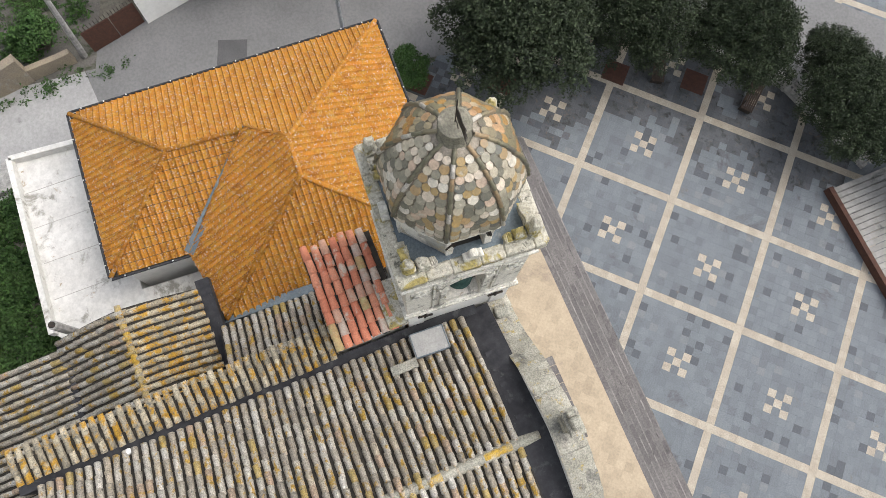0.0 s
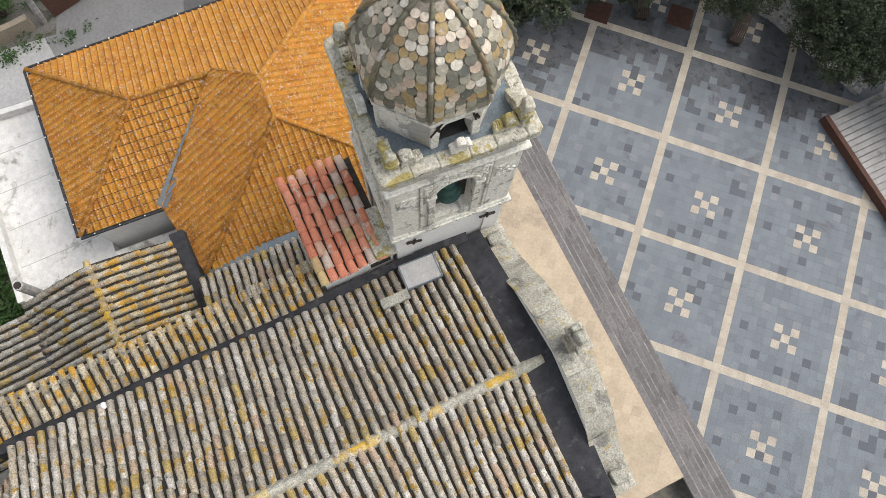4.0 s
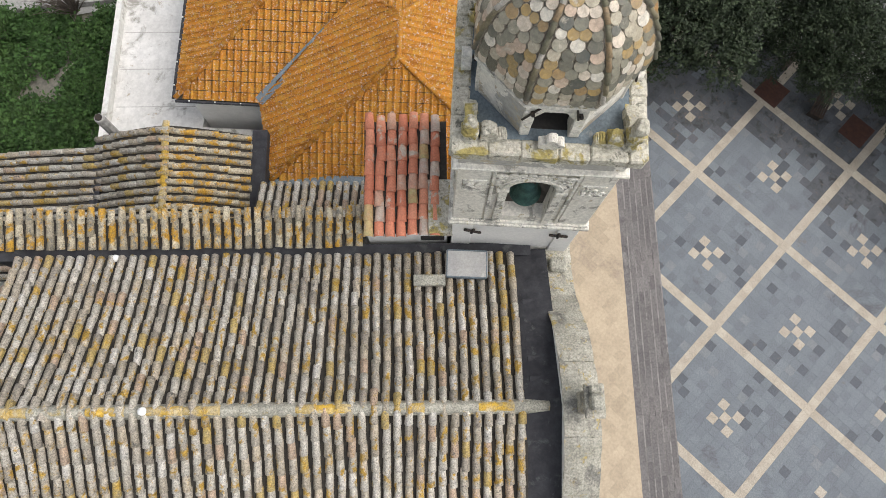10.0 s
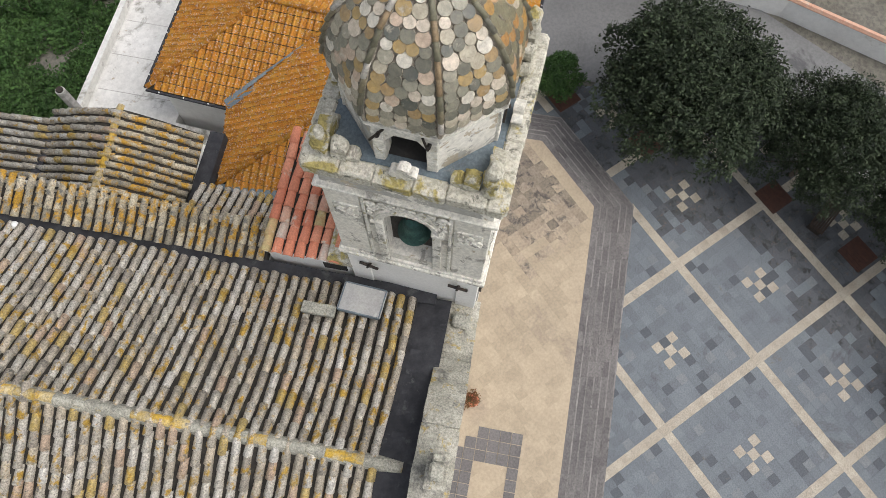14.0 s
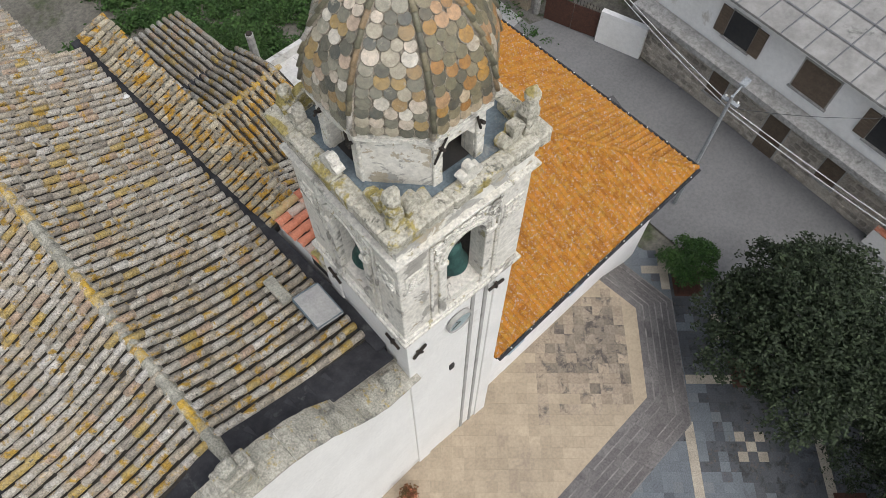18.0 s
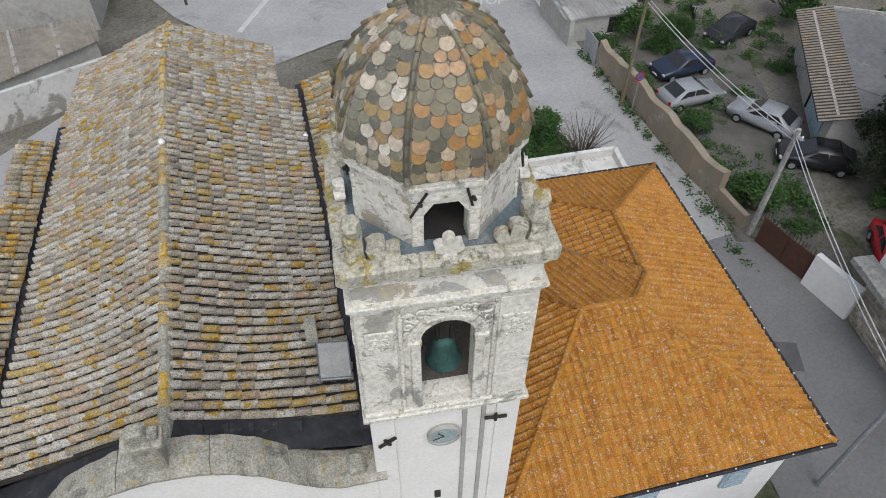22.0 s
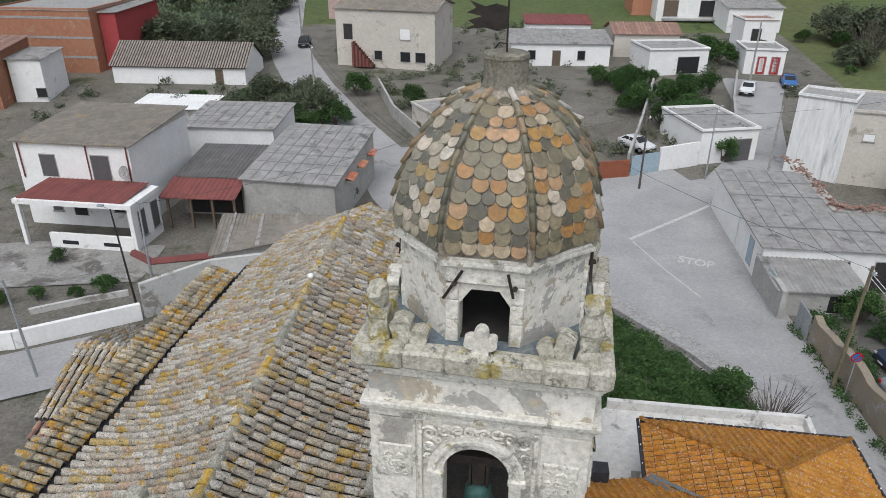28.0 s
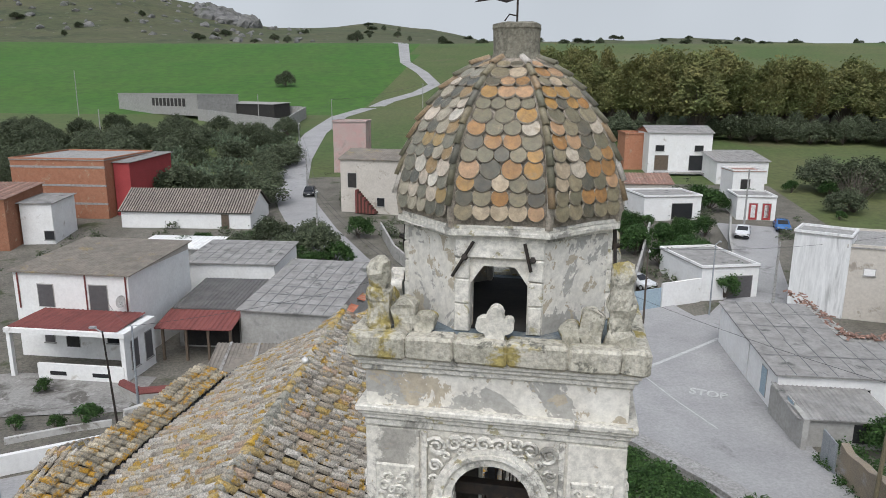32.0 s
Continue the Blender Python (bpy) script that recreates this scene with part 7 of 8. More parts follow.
def east_house():
    """The house across the street: rubble below, white above."""
    m = pose(21.1, 5.3, 0, 0, 0, -96)
    th = empty("street_house", "house with rubble-stone ground floor and white upper floor", "house")

    def B(mat, name, *a, label=""):
        bm = box(*a)
        bm.transform(m)
        return part(name, bm, mat, th, label)
    B(rubble, "ground_floor_wall", 0, 17, 0, 9, -0.5, 3.2, label="rubble-stone ground floor")
    rng = random.Random(3)
    n = 0
    for i in range(40):
        for j in range(10):
            if n > 280:
                break
            x, z = 0.2 + i * 0.42 + rng.uniform(-0.06, 0.06) + (j % 2) * 0.2, 0.15 + j * 0.3 + rng.uniform(-0.03, 0.03)
            if x > 16.6 or any(abs(x - c) < hw + 0.2 for c, hw in ((4.6, 0.5), (8.0, 0.55), (11.0, 0.5))) and 0.0 < z < 2.6:
                continue
            bm = box(x - 0.18, x + 0.18, -0.05, 0.03, z - 0.12, z + 0.12, 0.05)
            rough_up(bm, 0.03, 5, i + j * 3.1)
            bm.transform(m)
            part("stone", bm, rubble, th)
            n += 1
    B(concrete, "balcony_slab", -0.6, 17, -0.9, 0.05, 3.1, 3.4, label="stained concrete balcony slab")
    B(wall_white, "upper_wall", -0.2, 17, 0.1, 9, 3.35, 6.3, label="white upper floor")
    for x, w in ((4.6, 0.95), (11.0, 0.95)):
        win = window(th, m, x, 0.9, w, 1.4, shutter)
        for k in range(7):
            bm = box(x - w / 2 + 0.05, x + w / 2 - 0.05, -0.06, -0.045, 1.0 + k * 0.18, 1.1 + k * 0.18)
            bm.transform(m)
            part("slat", bm, shutter, win)
    window(th, m, 8.0, 0.0, 1.1, 2.3, shutter, None, "door")
    mu = m @ Matrix.Translation((0, 0.1, 0))
    window(th, mu, 4.4, 4.1, 1.3, 1.4, None, shutter)
    window(th, mu, 8.3, 4.1, 1.7, 1.5, shutter)
    window(th, mu, 11.8, 4.1, 1.3, 1.4, None, shutter)
    C = lambda a, b, c: m @ Vector((a, b, c))
    sheet_roof(th, [C(-0.5, -0.5, 6.35), C(17.3, -0.5, 6.35), C(17.3, 9.2, 7.9), C(-0.5, 9.2, 7.9)], fibre, 0.1, 0.0, bands=6, seams=1.1)
    for k in range(44):
        bm = tube([C(-0.35 + 0.4 * k, -0.42, 6.24), C(-0.35 + 0.4 * k, 0.1, 6.3)], 0.1, 6)
        part("eaves_tile", bm, material("eaves_tile", (0.45, 0.38, 0.34), (0.4, 0.34, 0.3), scale=3), th)
    bm = bmesh.new()
    vs = [bm.verts.new(C(*q)) for q in ((-0.2, 0.1, 6.28), (-0.2, 9, 6.28), (-0.2, 9, 7.75))]
    bm.faces.new(vs)
    part("gable", bm, wall_white, th)
    th2 = empty("tiled_porch", "dark red tiled roof beyond the house garden", "porch")
    sheet_roof(th2, [(20.6, -17.2, 3.4), (20.9, -12.6, 3.4), (25.5, -12.6, 4.4), (25.2, -17.2, 4.4)], red_tile, 0.1, 0.3)
    part("wall", prism([(21.2, -17), (21.5, -12.8), (25.4, -12.8), (25.2, -17)], -0.2, 3.3), wall_beige, th2)
    low_wall("tile_topped_wall", "garden wall topped with red tiles", [(19.3, -8.5), (18.6, -14), (16.5, -20), (12, -27)], 1.1, 0.25, wall_white, 0.0, red_tile)


def garage_yard():
    th = empty("yard_garage", "old flat-roofed garage with a tiled edge and pale blue doors", "garage")
    m = pose(26.6, 15.6, ground_z(26, 17), 0, 0, 62)

    def B(mat, name, *a):
        bm = box(*a)
        bm.transform(m)
        return part(name, bm, mat, th)
    B(wall_grey, "body", 0, 11.5, -7, 0, -0.3, 3.0)
    B(flat_felt, "roof", -0.2, 11.7, -7.2, -1.0, 3.0, 3.14)
    C = lambda a, b, c: m @ Vector((a, b, c))
    sheet_roof(th, [C(-0.4, 0.9, 2.7), C(11.8, 0.9, 2.7), C(11.8, -1.2, 3.3), C(-0.4, -1.2, 3.3)], coppo_gap_shade, 0.1, 0.3, "tiled_edge", rib_mat=brown_sheet)
    for a in ((-0.2, 11.7, -7.3, -7.05, 3.14, 3.34), (11.55, 11.75, -7.05, -1.2, 3.14, 3.34)):
        B(concrete, "parapet", *a)
    B(iron, "door_bar", 4.9, 5.05, 0.0, 0.1, 0, 2.4)
    for x in (1.2, 3.0):
        bm = box(x, x + 1.75, -0.02, 0.06, 0, 2.3)
        bm.transform(m)
        part("garage_door", bm, blue_paint, th)


village()
street_walls()
east_house()
garage_yard()

# ---- plants ----
def crown_mesh(rng, centres, leaves, size, flat=0.6):
    """Leaves scattered over the shells of several clumps; centres: (x, y, z, radius)."""
    v, f = [], []
    total = sum(c[3] ** 2 for c in centres)
    for cx, cy, cz, r in centres:
        n = int(leaves * r * r / total)
        tips = [Vector((rng.gauss(0, 1), rng.gauss(0, 1), rng.gauss(0, 1) * 0.9 + 0.25)).normalized() * rng.uniform(0.55, 1.08) for _ in range(max(6, n // 14))]
        for i in range(n):
            t = tips[i % len(tips)]
            p = Vector((cx, cy, cz)) + Vector((t.x, t.y, t.z * 0.8)) * r + Vector((rng.gauss(0, 1), rng.gauss(0, 1), rng.gauss(0, 1))) * size * 1.5
            d = Vector((rng.gauss(0, 1), rng.gauss(0, 1), rng.gauss(0, flat))).normalized()
            u = d.orthogonal().normalized()
            u = (u + d.cross(u) * rng.uniform(-1, 1)).normalized()
            w = d.cross(u)
            s = size * rng.uniform(0.7, 1.3)
            k = len(v)
            v += [tuple(p - d * s), tuple(p + u * s * 0.5 + w * s * 0.12), tuple(p + d * s), tuple(p - u * s * 0.5 + w * s * 0.12)]
            f.append((k, k + 1, k + 2, k + 3))
    return v, f


def tree(name, label, height, radius, leaves, size, mat, seed, clumps=14, trunk_r=0.16, trunk_h=0.4, category="tree", tall=1.0):
    rng = random.Random(seed)
    th = empty(name, label, category)
    bm = bmesh.new()
    lean = Vector((rng.uniform(-0.2, 0.2), rng.uniform(-0.2, 0.2), 0))
    top = Vector((0, 0, height * trunk_h)) + lean
    add_tube(bm, [(0, 0, -0.3), (lean.x * 0.3, lean.y * 0.2, height * trunk_h * 0.5), top], trunk_r, 7, trunk_r * 0.7)
    limbs = bmesh.new()
    cs = []
    for i in range(clumps):
        a = i * 2.4 + rng.uniform(-0.4, 0.4)
        q = math.sqrt((i + 0.5) / clumps)
        rr = radius * 0.8 * q
        zc = height * trunk_h + (height * (1 - trunk_h)) * (0.28 + 0.5 * (1 - q * q) + rng.uniform(-0.12, 0.12)) * tall
        r = radius * rng.uniform(0.2, 0.4)
        cs.append((rr * math.cos(a), rr * math.sin(a), zc, r))
        mid = top.lerp(Vector(cs[-1][:3]), 0.5) + Vector((0, 0, -0.15))
        add_tube(limbs, [top - Vector((0, 0, 0.2)), mid, Vector(cs[-1][:3])], trunk_r * 0.45, 5, trunk_r * 0.12)
    part("trunk", bm, bark, th)
    part("limb_work", limbs, bark, th)["kind"] = "stuff"
    part("crown", crown_mesh(rng, cs, leaves, size), mat, th)
    return th


def set_thing(th, x, y, rot=0, s=1.0, sz=None):
    th.matrix_world = pose(*at_ground(x, y), 0, 0, rot) @ Matrix.Diagonal((s, s, sz or s, 1))
    return th


def copy_at(th, x, y, rot=0, s=1.0, sz=None):
    c = copy_thing(th, pose(*at_ground(x, y), 0, 0, rot))
    c.scale = (s, s, sz or s)
    return c


def planting():
    oak = tree("holm_oak", "dense dark-green holm oak in a paved tree pit", 6.7, 3.8, 58000, 0.08, leaf, 1, clumps=38, trunk_h=0.33)
    oak["group"] = "oaks round the plaza"
    set_thing(oak, 11.0, -8.9, 20, 1.0)
    for x, y, r, s in ((10.0, -14.7, 80, 0.82), (7.2, -19.2, 170, 0.76), (1.6, -22.6, 300, 0.74), (4.6, -23.5, 10, 0.5), (-2.0, -25.8, 60, 0.7)):
        copy_at(oak, x, y, r, s, s)
    # tree pits
    for x, y in ((10.4, -8.3), (8.8, -14.0), (6.8, -17.6), (12.0, -4.3)):
        th = empty("tree_grate", "rust-red square grate round a tree pit", "tree grate", group="grates round the plaza trees")
        part("plate", box(-0.6, 0.6, -0.6, 0.6, 0.0, 0.022), rust, th)
        for k in range(7):
            part("bar", box(-0.56, 0.56, -0.53 + 0.16 * k, -0.47 + 0.16 * k, 0.022, 0.04), rust, th)
        th.matrix_world = pose(x, y, 0.004, 0, 0, 45)
    bush = tree("round_shrub", "round clipped dark-green shrub", 1.9, 1.25, 8000, 0.055, leaf_green, 7, clumps=16, trunk_h=0.12, category="shrub")
    set_thing(bush, 12.35, -3.9)
    copy_at(bush, 13.2, -9.2, 40, 0.8)
    # the overgrown plot north of the house: broad leaves
    rng = random.Random(12)
    cs = []
    for i in range(330):
        x, y = rng.uniform(3.5, 13.0), rng.uniform(14.6, 31.0)
        if x > 5.4 + (31.5 - y) * 0.69:
            continue
        cs.append((x, y, ground_z(x, y) + rng.uniform(0.0, 0.25), rng.uniform(0.35, 0.75)))
    tagged(part("ivy_thicket", crown_mesh(rng, cs, 120000, 0.1), leaf_green), "rank green undergrowth on the plot beside the annex", "undergrowth", kind="stuff")
    cs = [(rng.uniform(-2, 4), rng.uniform(17, 26), ground_z(0, 20) + 0.3, rng.uniform(0.5, 1.0)) for _ in range(50)]
    tagged(part("undergrowth", crown_mesh(rng, cs, 9000, 0.13), leaf_green), "weeds and brambles behind the chapels", "undergrowth", kind="stuff")
    yard_weeds = [(rng.uniform(20, 33), rng.uniform(10, 36), 0.0, rng.uniform(0.25, 0.7)) for _ in range(150)]
    yard_weeds = [(x, y, ground_z(x, y) + r * 0.3, r) for x, y, _, r in yard_weeds if not (21.0 < x < 31.5 and 13.5 < y < 31.0 and rng.random() < 0.75)]
    tagged(part("yard_weeds", crown_mesh(rng, yard_weeds, 16000, 0.09), leaf_green), "weeds and low bushes round the car yard", "weeds", kind="stuff")
    far_weeds = [(rng.uniform(-60, 40), rng.uniform(60, 118), 0.0, rng.uniform(0.4, 1.3)) for _ in range(230)]
    far_weeds = [(x, y, ground_z(x, y) + r * 0.2, r) for x, y, _, r in far_weeds if abs(x + 20.5 + (y - 68) * 0.5) > 5.5 and abs(x - 24.5 - (y - 62) * 0.22) > 4.5]
    tagged(part("garden_weeds", crown_mesh(rng, far_weeds, 26000, 0.16), leaf_olive), "rough weeds and bushes between the village gardens", "weeds", kind="stuff")
    # bare shrub
    th = empty("bare_shrub", "leafless grey shrub with many thin tips", "shrub")
    bm = bmesh.new()
    for i in range(90):
        a, r = rng.uniform(0, math.tau), rng.uniform(0.4, 1.5)
        p = Vector((0, 0, -0.1))
        q = Vector((r * math.cos(a), r * math.sin(a), rng.uniform(1.2, 2.6)))
        add_tube(bm, [p, p.lerp(q, 0.5) + Vector((rng.uniform(-0.15, 0.15), rng.uniform(-0.15, 0.15), 0.2)), q], 0.022, 4, 0.006)
    part("twig_spray", bm, bark, th)
    set_thing(th, 13.3, 18.3, 0, 1.25)
    copy_at(th, 48.5, 97, 60, 2.6)
    # street-side greenery
    pine = tree("pine", "broad dark pine behind the yard garage", 7.5, 4.6, 14000, 0.16, leaf, 21, clumps=18, trunk_h=0.4)
    set_thing(pine, 31.0, 11.0)
    copy_at(pine, 36, 17, 70, 0.8)
    copy_at(pine, 28.5, 4.5 + 8, 140, 0.55)
    shrub = tree("garden_shrub", "leafy green garden shrub", 2.6, 1.6, 2600, 0.12, leaf_green, 31, clumps=9, trunk_h=0.15, category="shrub")
    set_thing(shrub, 12.0, 21.3, 0, 0.75)
    for x, y, s in ((20.6, 12.6, 0.8), (19.6, 15.4, 0.5), (21, 19.4, 0.6), (24, 29, 0.7), (22.5, 31, 0.9), (-18, 52, 0.7), (-14.3, 47, 0.6), (-33, 33, 0.4), (-20.5, 77, 1.1), (-12.6, 74, 1.0), (16.5, 70, 1.1), (20, 74, 1.0), (22, 63, 1.2), (21, 61, 1.0), (18, 78, 1.0), (24, 82, 1.0), (14, 74, 1.2), (28, 95, 1.3), (27, 98, 1.3), (10, 84, 1.0), (-2, 88, 1.0), (35, 31, 1.2), (40, 25, 1.4), (26, 30.5, 0.6)):
        copy_at(shrub, x, y, x * 37 % 360, s)
    grng = random.Random(83)
    for i in range(46):
        x, y = ((grng.uniform(12.5, 22), grng.uniform(70, 88)) if i < 24 else (grng.uniform(-50, -20), grng.uniform(52, 74)) if i < 36 else (grng.uniform(30, 52), grng.uniform(92, 112)))
        copy_at(shrub, x, y, grng.uniform(0, 360), grng.uniform(0.45, 1.1))
    for i in range(9):
        copy_at(shrub, -42 + 1.9 * i + grng.uniform(-0.5, 0.5), 22.6 + 0.72 * i + grng.uniform(-0.3, 0.3), grng.uniform(0, 360), grng.uniform(0.35, 0.6))
    olive = tree("olive_tree", "grey-green olive tree with a rounded crown", 5.2, 3.4, 5200, 0.2, leaf_olive, 41, clumps=18, trunk_h=0.08)
    set_thing(olive, -23.0, 67.5, 0, 0.85)
    rng = random.Random(51)
    spots = [(-27, 66, 0.8), (-30, 71, 0.9), (-25.5, 73, 0.75), (-33, 68, 0.7), (47, 96, 0.8), (53, 108, 1.3), (49, 111, 1.2), (58, 112, 1.2), (62, 104, 0.9), (72, 112, 1.1)]
    for i in range(92):
        y = rng.uniform(92, 162)
        x = -38 - (y - 92) * 0.12 - rng.uniform(0, 42 + (y - 92) * 0.9)
        spots.append((x, y, rng.uniform(0.7, 1.25)))
    for x, y, s in spots:
        copy_at(olive, x, y, x * 53 % 360, s, s * 0.85)
    cactus = empty("prickly_pear", "clump of pale green prickly pear", "cactus")
    v, f = [], []
    for i in range(260):
        p = Vector((rng.gauss(0, 1.5), rng.gauss(0, 1.1), rng.uniform(0.1, 2.2)))
        d = Vector((rng.gauss(0, 0.5), rng.gauss(0, 0.5), 1)).normalized() * 0.24
        u = Vector((rng.gauss(0, 1), rng.gauss(0, 1), 0)).normalized() * 0.15
        w = u.cross(d).normalized() * 0.04
        k = len(v)
        v += [tuple(q) for q in (p - d, p - u, p + d, p + u, p + w, p - w)]
        f += [(k, k + 1, k + 4), (k + 1, k + 2, k + 4), (k + 2, k + 3, k + 4), (k + 3, k, k + 4), (k + 1, k, k + 5), (k + 2, k + 1, k + 5), (k + 3, k + 2, k + 5), (k, k + 3, k + 5)]
    part("pad_clump", (v, f), leaf_cactus, cactus)["kind"] = "stuff"
    set_thing(cactus, -52, 108, 0, 1.2)
    for i in range(26):
        y = rng.uniform(96, 150)
        copy_at(cactus, -44 - rng.uniform(0, 26) - (y - 96) * 0.15, y, rng.uniform(0, 360), rng.uniform(0.9, 1.6))
    gum = tree("eucalyptus", "tall olive-gold eucalyptus in a dense wood", 20, 5.4, 6800, 0.46, leaf_gum, 61, clumps=40, trunk_h=0.1, trunk_r=0.35, tall=1.05)
    set_thing(gum, 40, 160)
    rng = random.Random(71)
    for i in range(150):
        x = 6 + 150 * (i / 150) ** 1.1 + rng.uniform(-4, 4)
        y = 166 + rng.uniform(0, 45) + (22 if x < 22 else 0) + max(0, x - 75) * 0.12
        copy_at(gum, x, y, rng.uniform(0, 360), rng.uniform(0.65, 1.0), rng.uniform(0.62, 1.06) * (0.85 if x > 62 else 1.0))
    for i in range(34):
        copy_at(olive, 4 + 3.4 * i + rng.uniform(-2, 2), 158 + rng.uniform(0, 8) + (20 if i < 5 else 0), rng.uniform(0, 360), rng.uniform(0.8, 1.5), rng.uniform(0.7, 1.3))
    for x, y, s in ((-94.5, 266, 0.42), (-116, 480, 0.5)):
        copy_at(olive, x, y, 0, 3.0 * s * 0.9)
    for i in range(80):
        x, y = rng.uniform(-420, 420), rng.uniform(450, 720)
        copy_at(olive, x, y, rng.uniform(0, 360), rng.uniform(0.5, 1.5), rng.uniform(0.5, 1.0))
    # potted shrub by the church door
    pot = empty("potted_shrub", "small red-tipped shrub in a terracotta pot", "plant pot")
    part("pot", lathe([(0.16, 0), (0.24, 0.36), (0.27, 0.38), (0.25, 0.42), (0.05, 0.4)], 14), red_tile, pot)
    part("foliage", crown_mesh(rng, [(0, 0, 0.62, 0.26), (0.1, 0.05, 0.8, 0.2)], 380, 0.05), material("red_leaf", (0.13, 0.09, 0.03), (0.2, 0.06, 0.03), scale=4, each=0.4), pot)
    pot.matrix_world = pose(-2.45, -2.5, 1.1)
    # weeds along the yard walls
    cs = []
    for i in range(260):
        x, y = ((18.35 + rng.gauss(0, 0.15), rng.uniform(9, 30)) if i % 5 == 0 else rng.choice(((rng.gauss(20.6, 0.6), rng.uniform(12, 27)), (rng.gauss(28, 2.0), rng.gauss(31, 1.5)), (rng.gauss(22.6, 1.2), rng.gauss(14, 1.3)))))
        cs.append((x, y, ground_z(x, y) + 0.04, rng.uniform(0.15, 0.5)))
    v, f = crown_mesh(rng, cs, 16000, 0.07)
    tagged(part("weeds", (v, f), leaf_green), "weeds and grass along the yard walls", "weeds", kind="stuff")


# ---- vehicles ----
def car(colour, label):
    th = empty("car", label, "car")
    L, W = 4.1, 1.72
    prof = [(-2.05, 0.28), (-2.05, 0.62), (-1.95, 0.78), (-0.95, 0.92), (-0.25, 1.38), (0.95, 1.42), (1.65, 1.0), (2.0, 0.9), (2.05, 0.5), (2.02, 0.28)]
    bm = bmesh.new()
    rows = []
    for yy, k in ((-W / 2, 0.0), (-W / 2 + 0.14, 1.0), (W / 2 - 0.14, 1.0), (W / 2, 0.0)):
        rows.append([bm.verts.new((x * (0.97 if k == 0 else 1), yy, min(z, 0.95) if k == 0 else z)) for x, z in prof])
    n = len(prof)
    for q, r in zip(rows, rows[1:]):
        for i in range(n):
            bm.faces.new((q[i], q[(i + 1) % n], r[(i + 1) % n], r[i]))
    bm.faces.new(rows[0][::-1])
    bm.faces.new(rows[-1])
    bmesh.ops.bevel(bm, geom=bm.edges[:], offset=0.06, segments=2, affect="EDGES", clamp_overlap=True)
    part("body", bm, paint[colour], th, smooth=True)
    for nm, a, b, inset in (("windscreen", (-0.93, 0.95), (-0.27, 1.37), 0.2), ("rear_window", (1.62, 1.03), (0.98, 1.41), 0.2)):
        dz = 0.012
        s = -1 if nm == "windscreen" else 1
        part(nm, ([(a[0] + s * 0.015, -W / 2 + inset, a[1] + dz), (a[0] + s * 0.015, W / 2 - inset, a[1] + dz), (b[0] + s * 0.015, W / 2 - inset - 0.06, b[1] + dz), (b[0] + s * 0.015, -W / 2 + inset + 0.06, b[1] + dz)], [(0, 1, 2, 3)]), glass_dark, th)
    for s in (-1, 1):
        y0, y1 = s * (W / 2 - 0.0), s * (W / 2 - 0.145)
        for x0, x1, t0, t1 in ((-0.75, 0.32, -0.2, 0.3), (0.38, 1.42, 0.36, 0.92)):
            part("side_window", ([(x0, y0 * 0.985 + s * 0.004, 0.97), (x1, y0 * 0.985 + s * 0.004, 0.97), (t1, y1 + s * 0.03, 1.36), (t0, y1 + s * 0.03, 1.34)], [(0, 1, 2, 3)]), glass_dark, th)
        part("headlight", box(-2.07, -1.9, s * 0.72 - 0.12, s * 0.72 + 0.12, 0.6, 0.74, 0.03), concrete, th)
        part("tail_light", box(1.96, 2.06, s * 0.7 - 0.1, s * 0.7 + 0.1, 0.68, 0.86, 0.02), paint["red"], th)
        for x in (-1.28, 1.28):
            w = tube([(x, s * (W / 2 - 0.17), 0.3), (x, s * (W / 2 + 0.015), 0.3)], 0.3, 16)
            wh = part("wheel", w, rubber, th)
            part("rim", tube([(x, s * (W / 2 - 0.02), 0.3), (x, s * (W / 2 + 0.03), 0.3)], 0.18, 10), steel, wh)
    part("bumper", box(-2.1, -1.98, -0.78, 0.78, 0.3, 0.5, 0.03), rubber, th)
    part("plate", box(-2.115, -2.1, -0.24, 0.24, 0.38, 0.48), wall_white, th)
    return th


def vehicles():
    for c, lab, x, y, r in (("dark_blue", "dark blue hatchback parked in the yard", 23.6, 25.9, 8), ("silver", "pale silver hatchback parked by the yard wall", 22.4, 22.6, 186), ("silver", "silver saloon parked before the garage", 25.4, 19.2, -56), ("black", "dark car with open door at the back of the yard", 29.2, 29.4, 25), ("black", "wrecked dark car under the pine", 26.0, 15.0, -30), ("red", "small red car behind the gate wall", 25.2, 7.6, 60),
                            ("silver", "silver car at the crossroads", 4.2, 48.3, -40), ("black", "dark car parked beside the country road", -33.9, 99.5, 100), ("white", "white van-like car in the side street", 28.9, 82.6, 70), ("blue", "old blue car beside the outbuilding", 34.9, 86.1, 80), ("white", "pale car in the garden yard", 12.8, 63.5, 130), ("blue", "blue van by the wood", 78, 118, 20)):
        set_thing(car(c, lab), x, y, r)
    for x, y, r in ((28.3, 33.0, 70),):
        mo = empty("motorbike", "dark motorbike leaning in the yard", "motorbike")
        for dx in (-0.65, 0.65):
            part("wheel", tube([(dx, -0.05, 0.3), (dx, 0.05, 0.3)], 0.3, 14), rubber, mo)
        part("body", rough_up(box(-0.5, 0.45, -0.13, 0.13, 0.4, 0.85, 0.08), 0.03), paint["black"], mo)
        part("handlebar", tube([(-0.5, -0.3, 1.0), (-0.5, 0.3, 1.0)], 0.02, 6), steel, mo)
        part("fork", tube([(-0.65, 0, 0.3), (-0.48, 0, 1.0)], 0.03, 6), steel, mo)
        set_thing(mo, x, y, r)


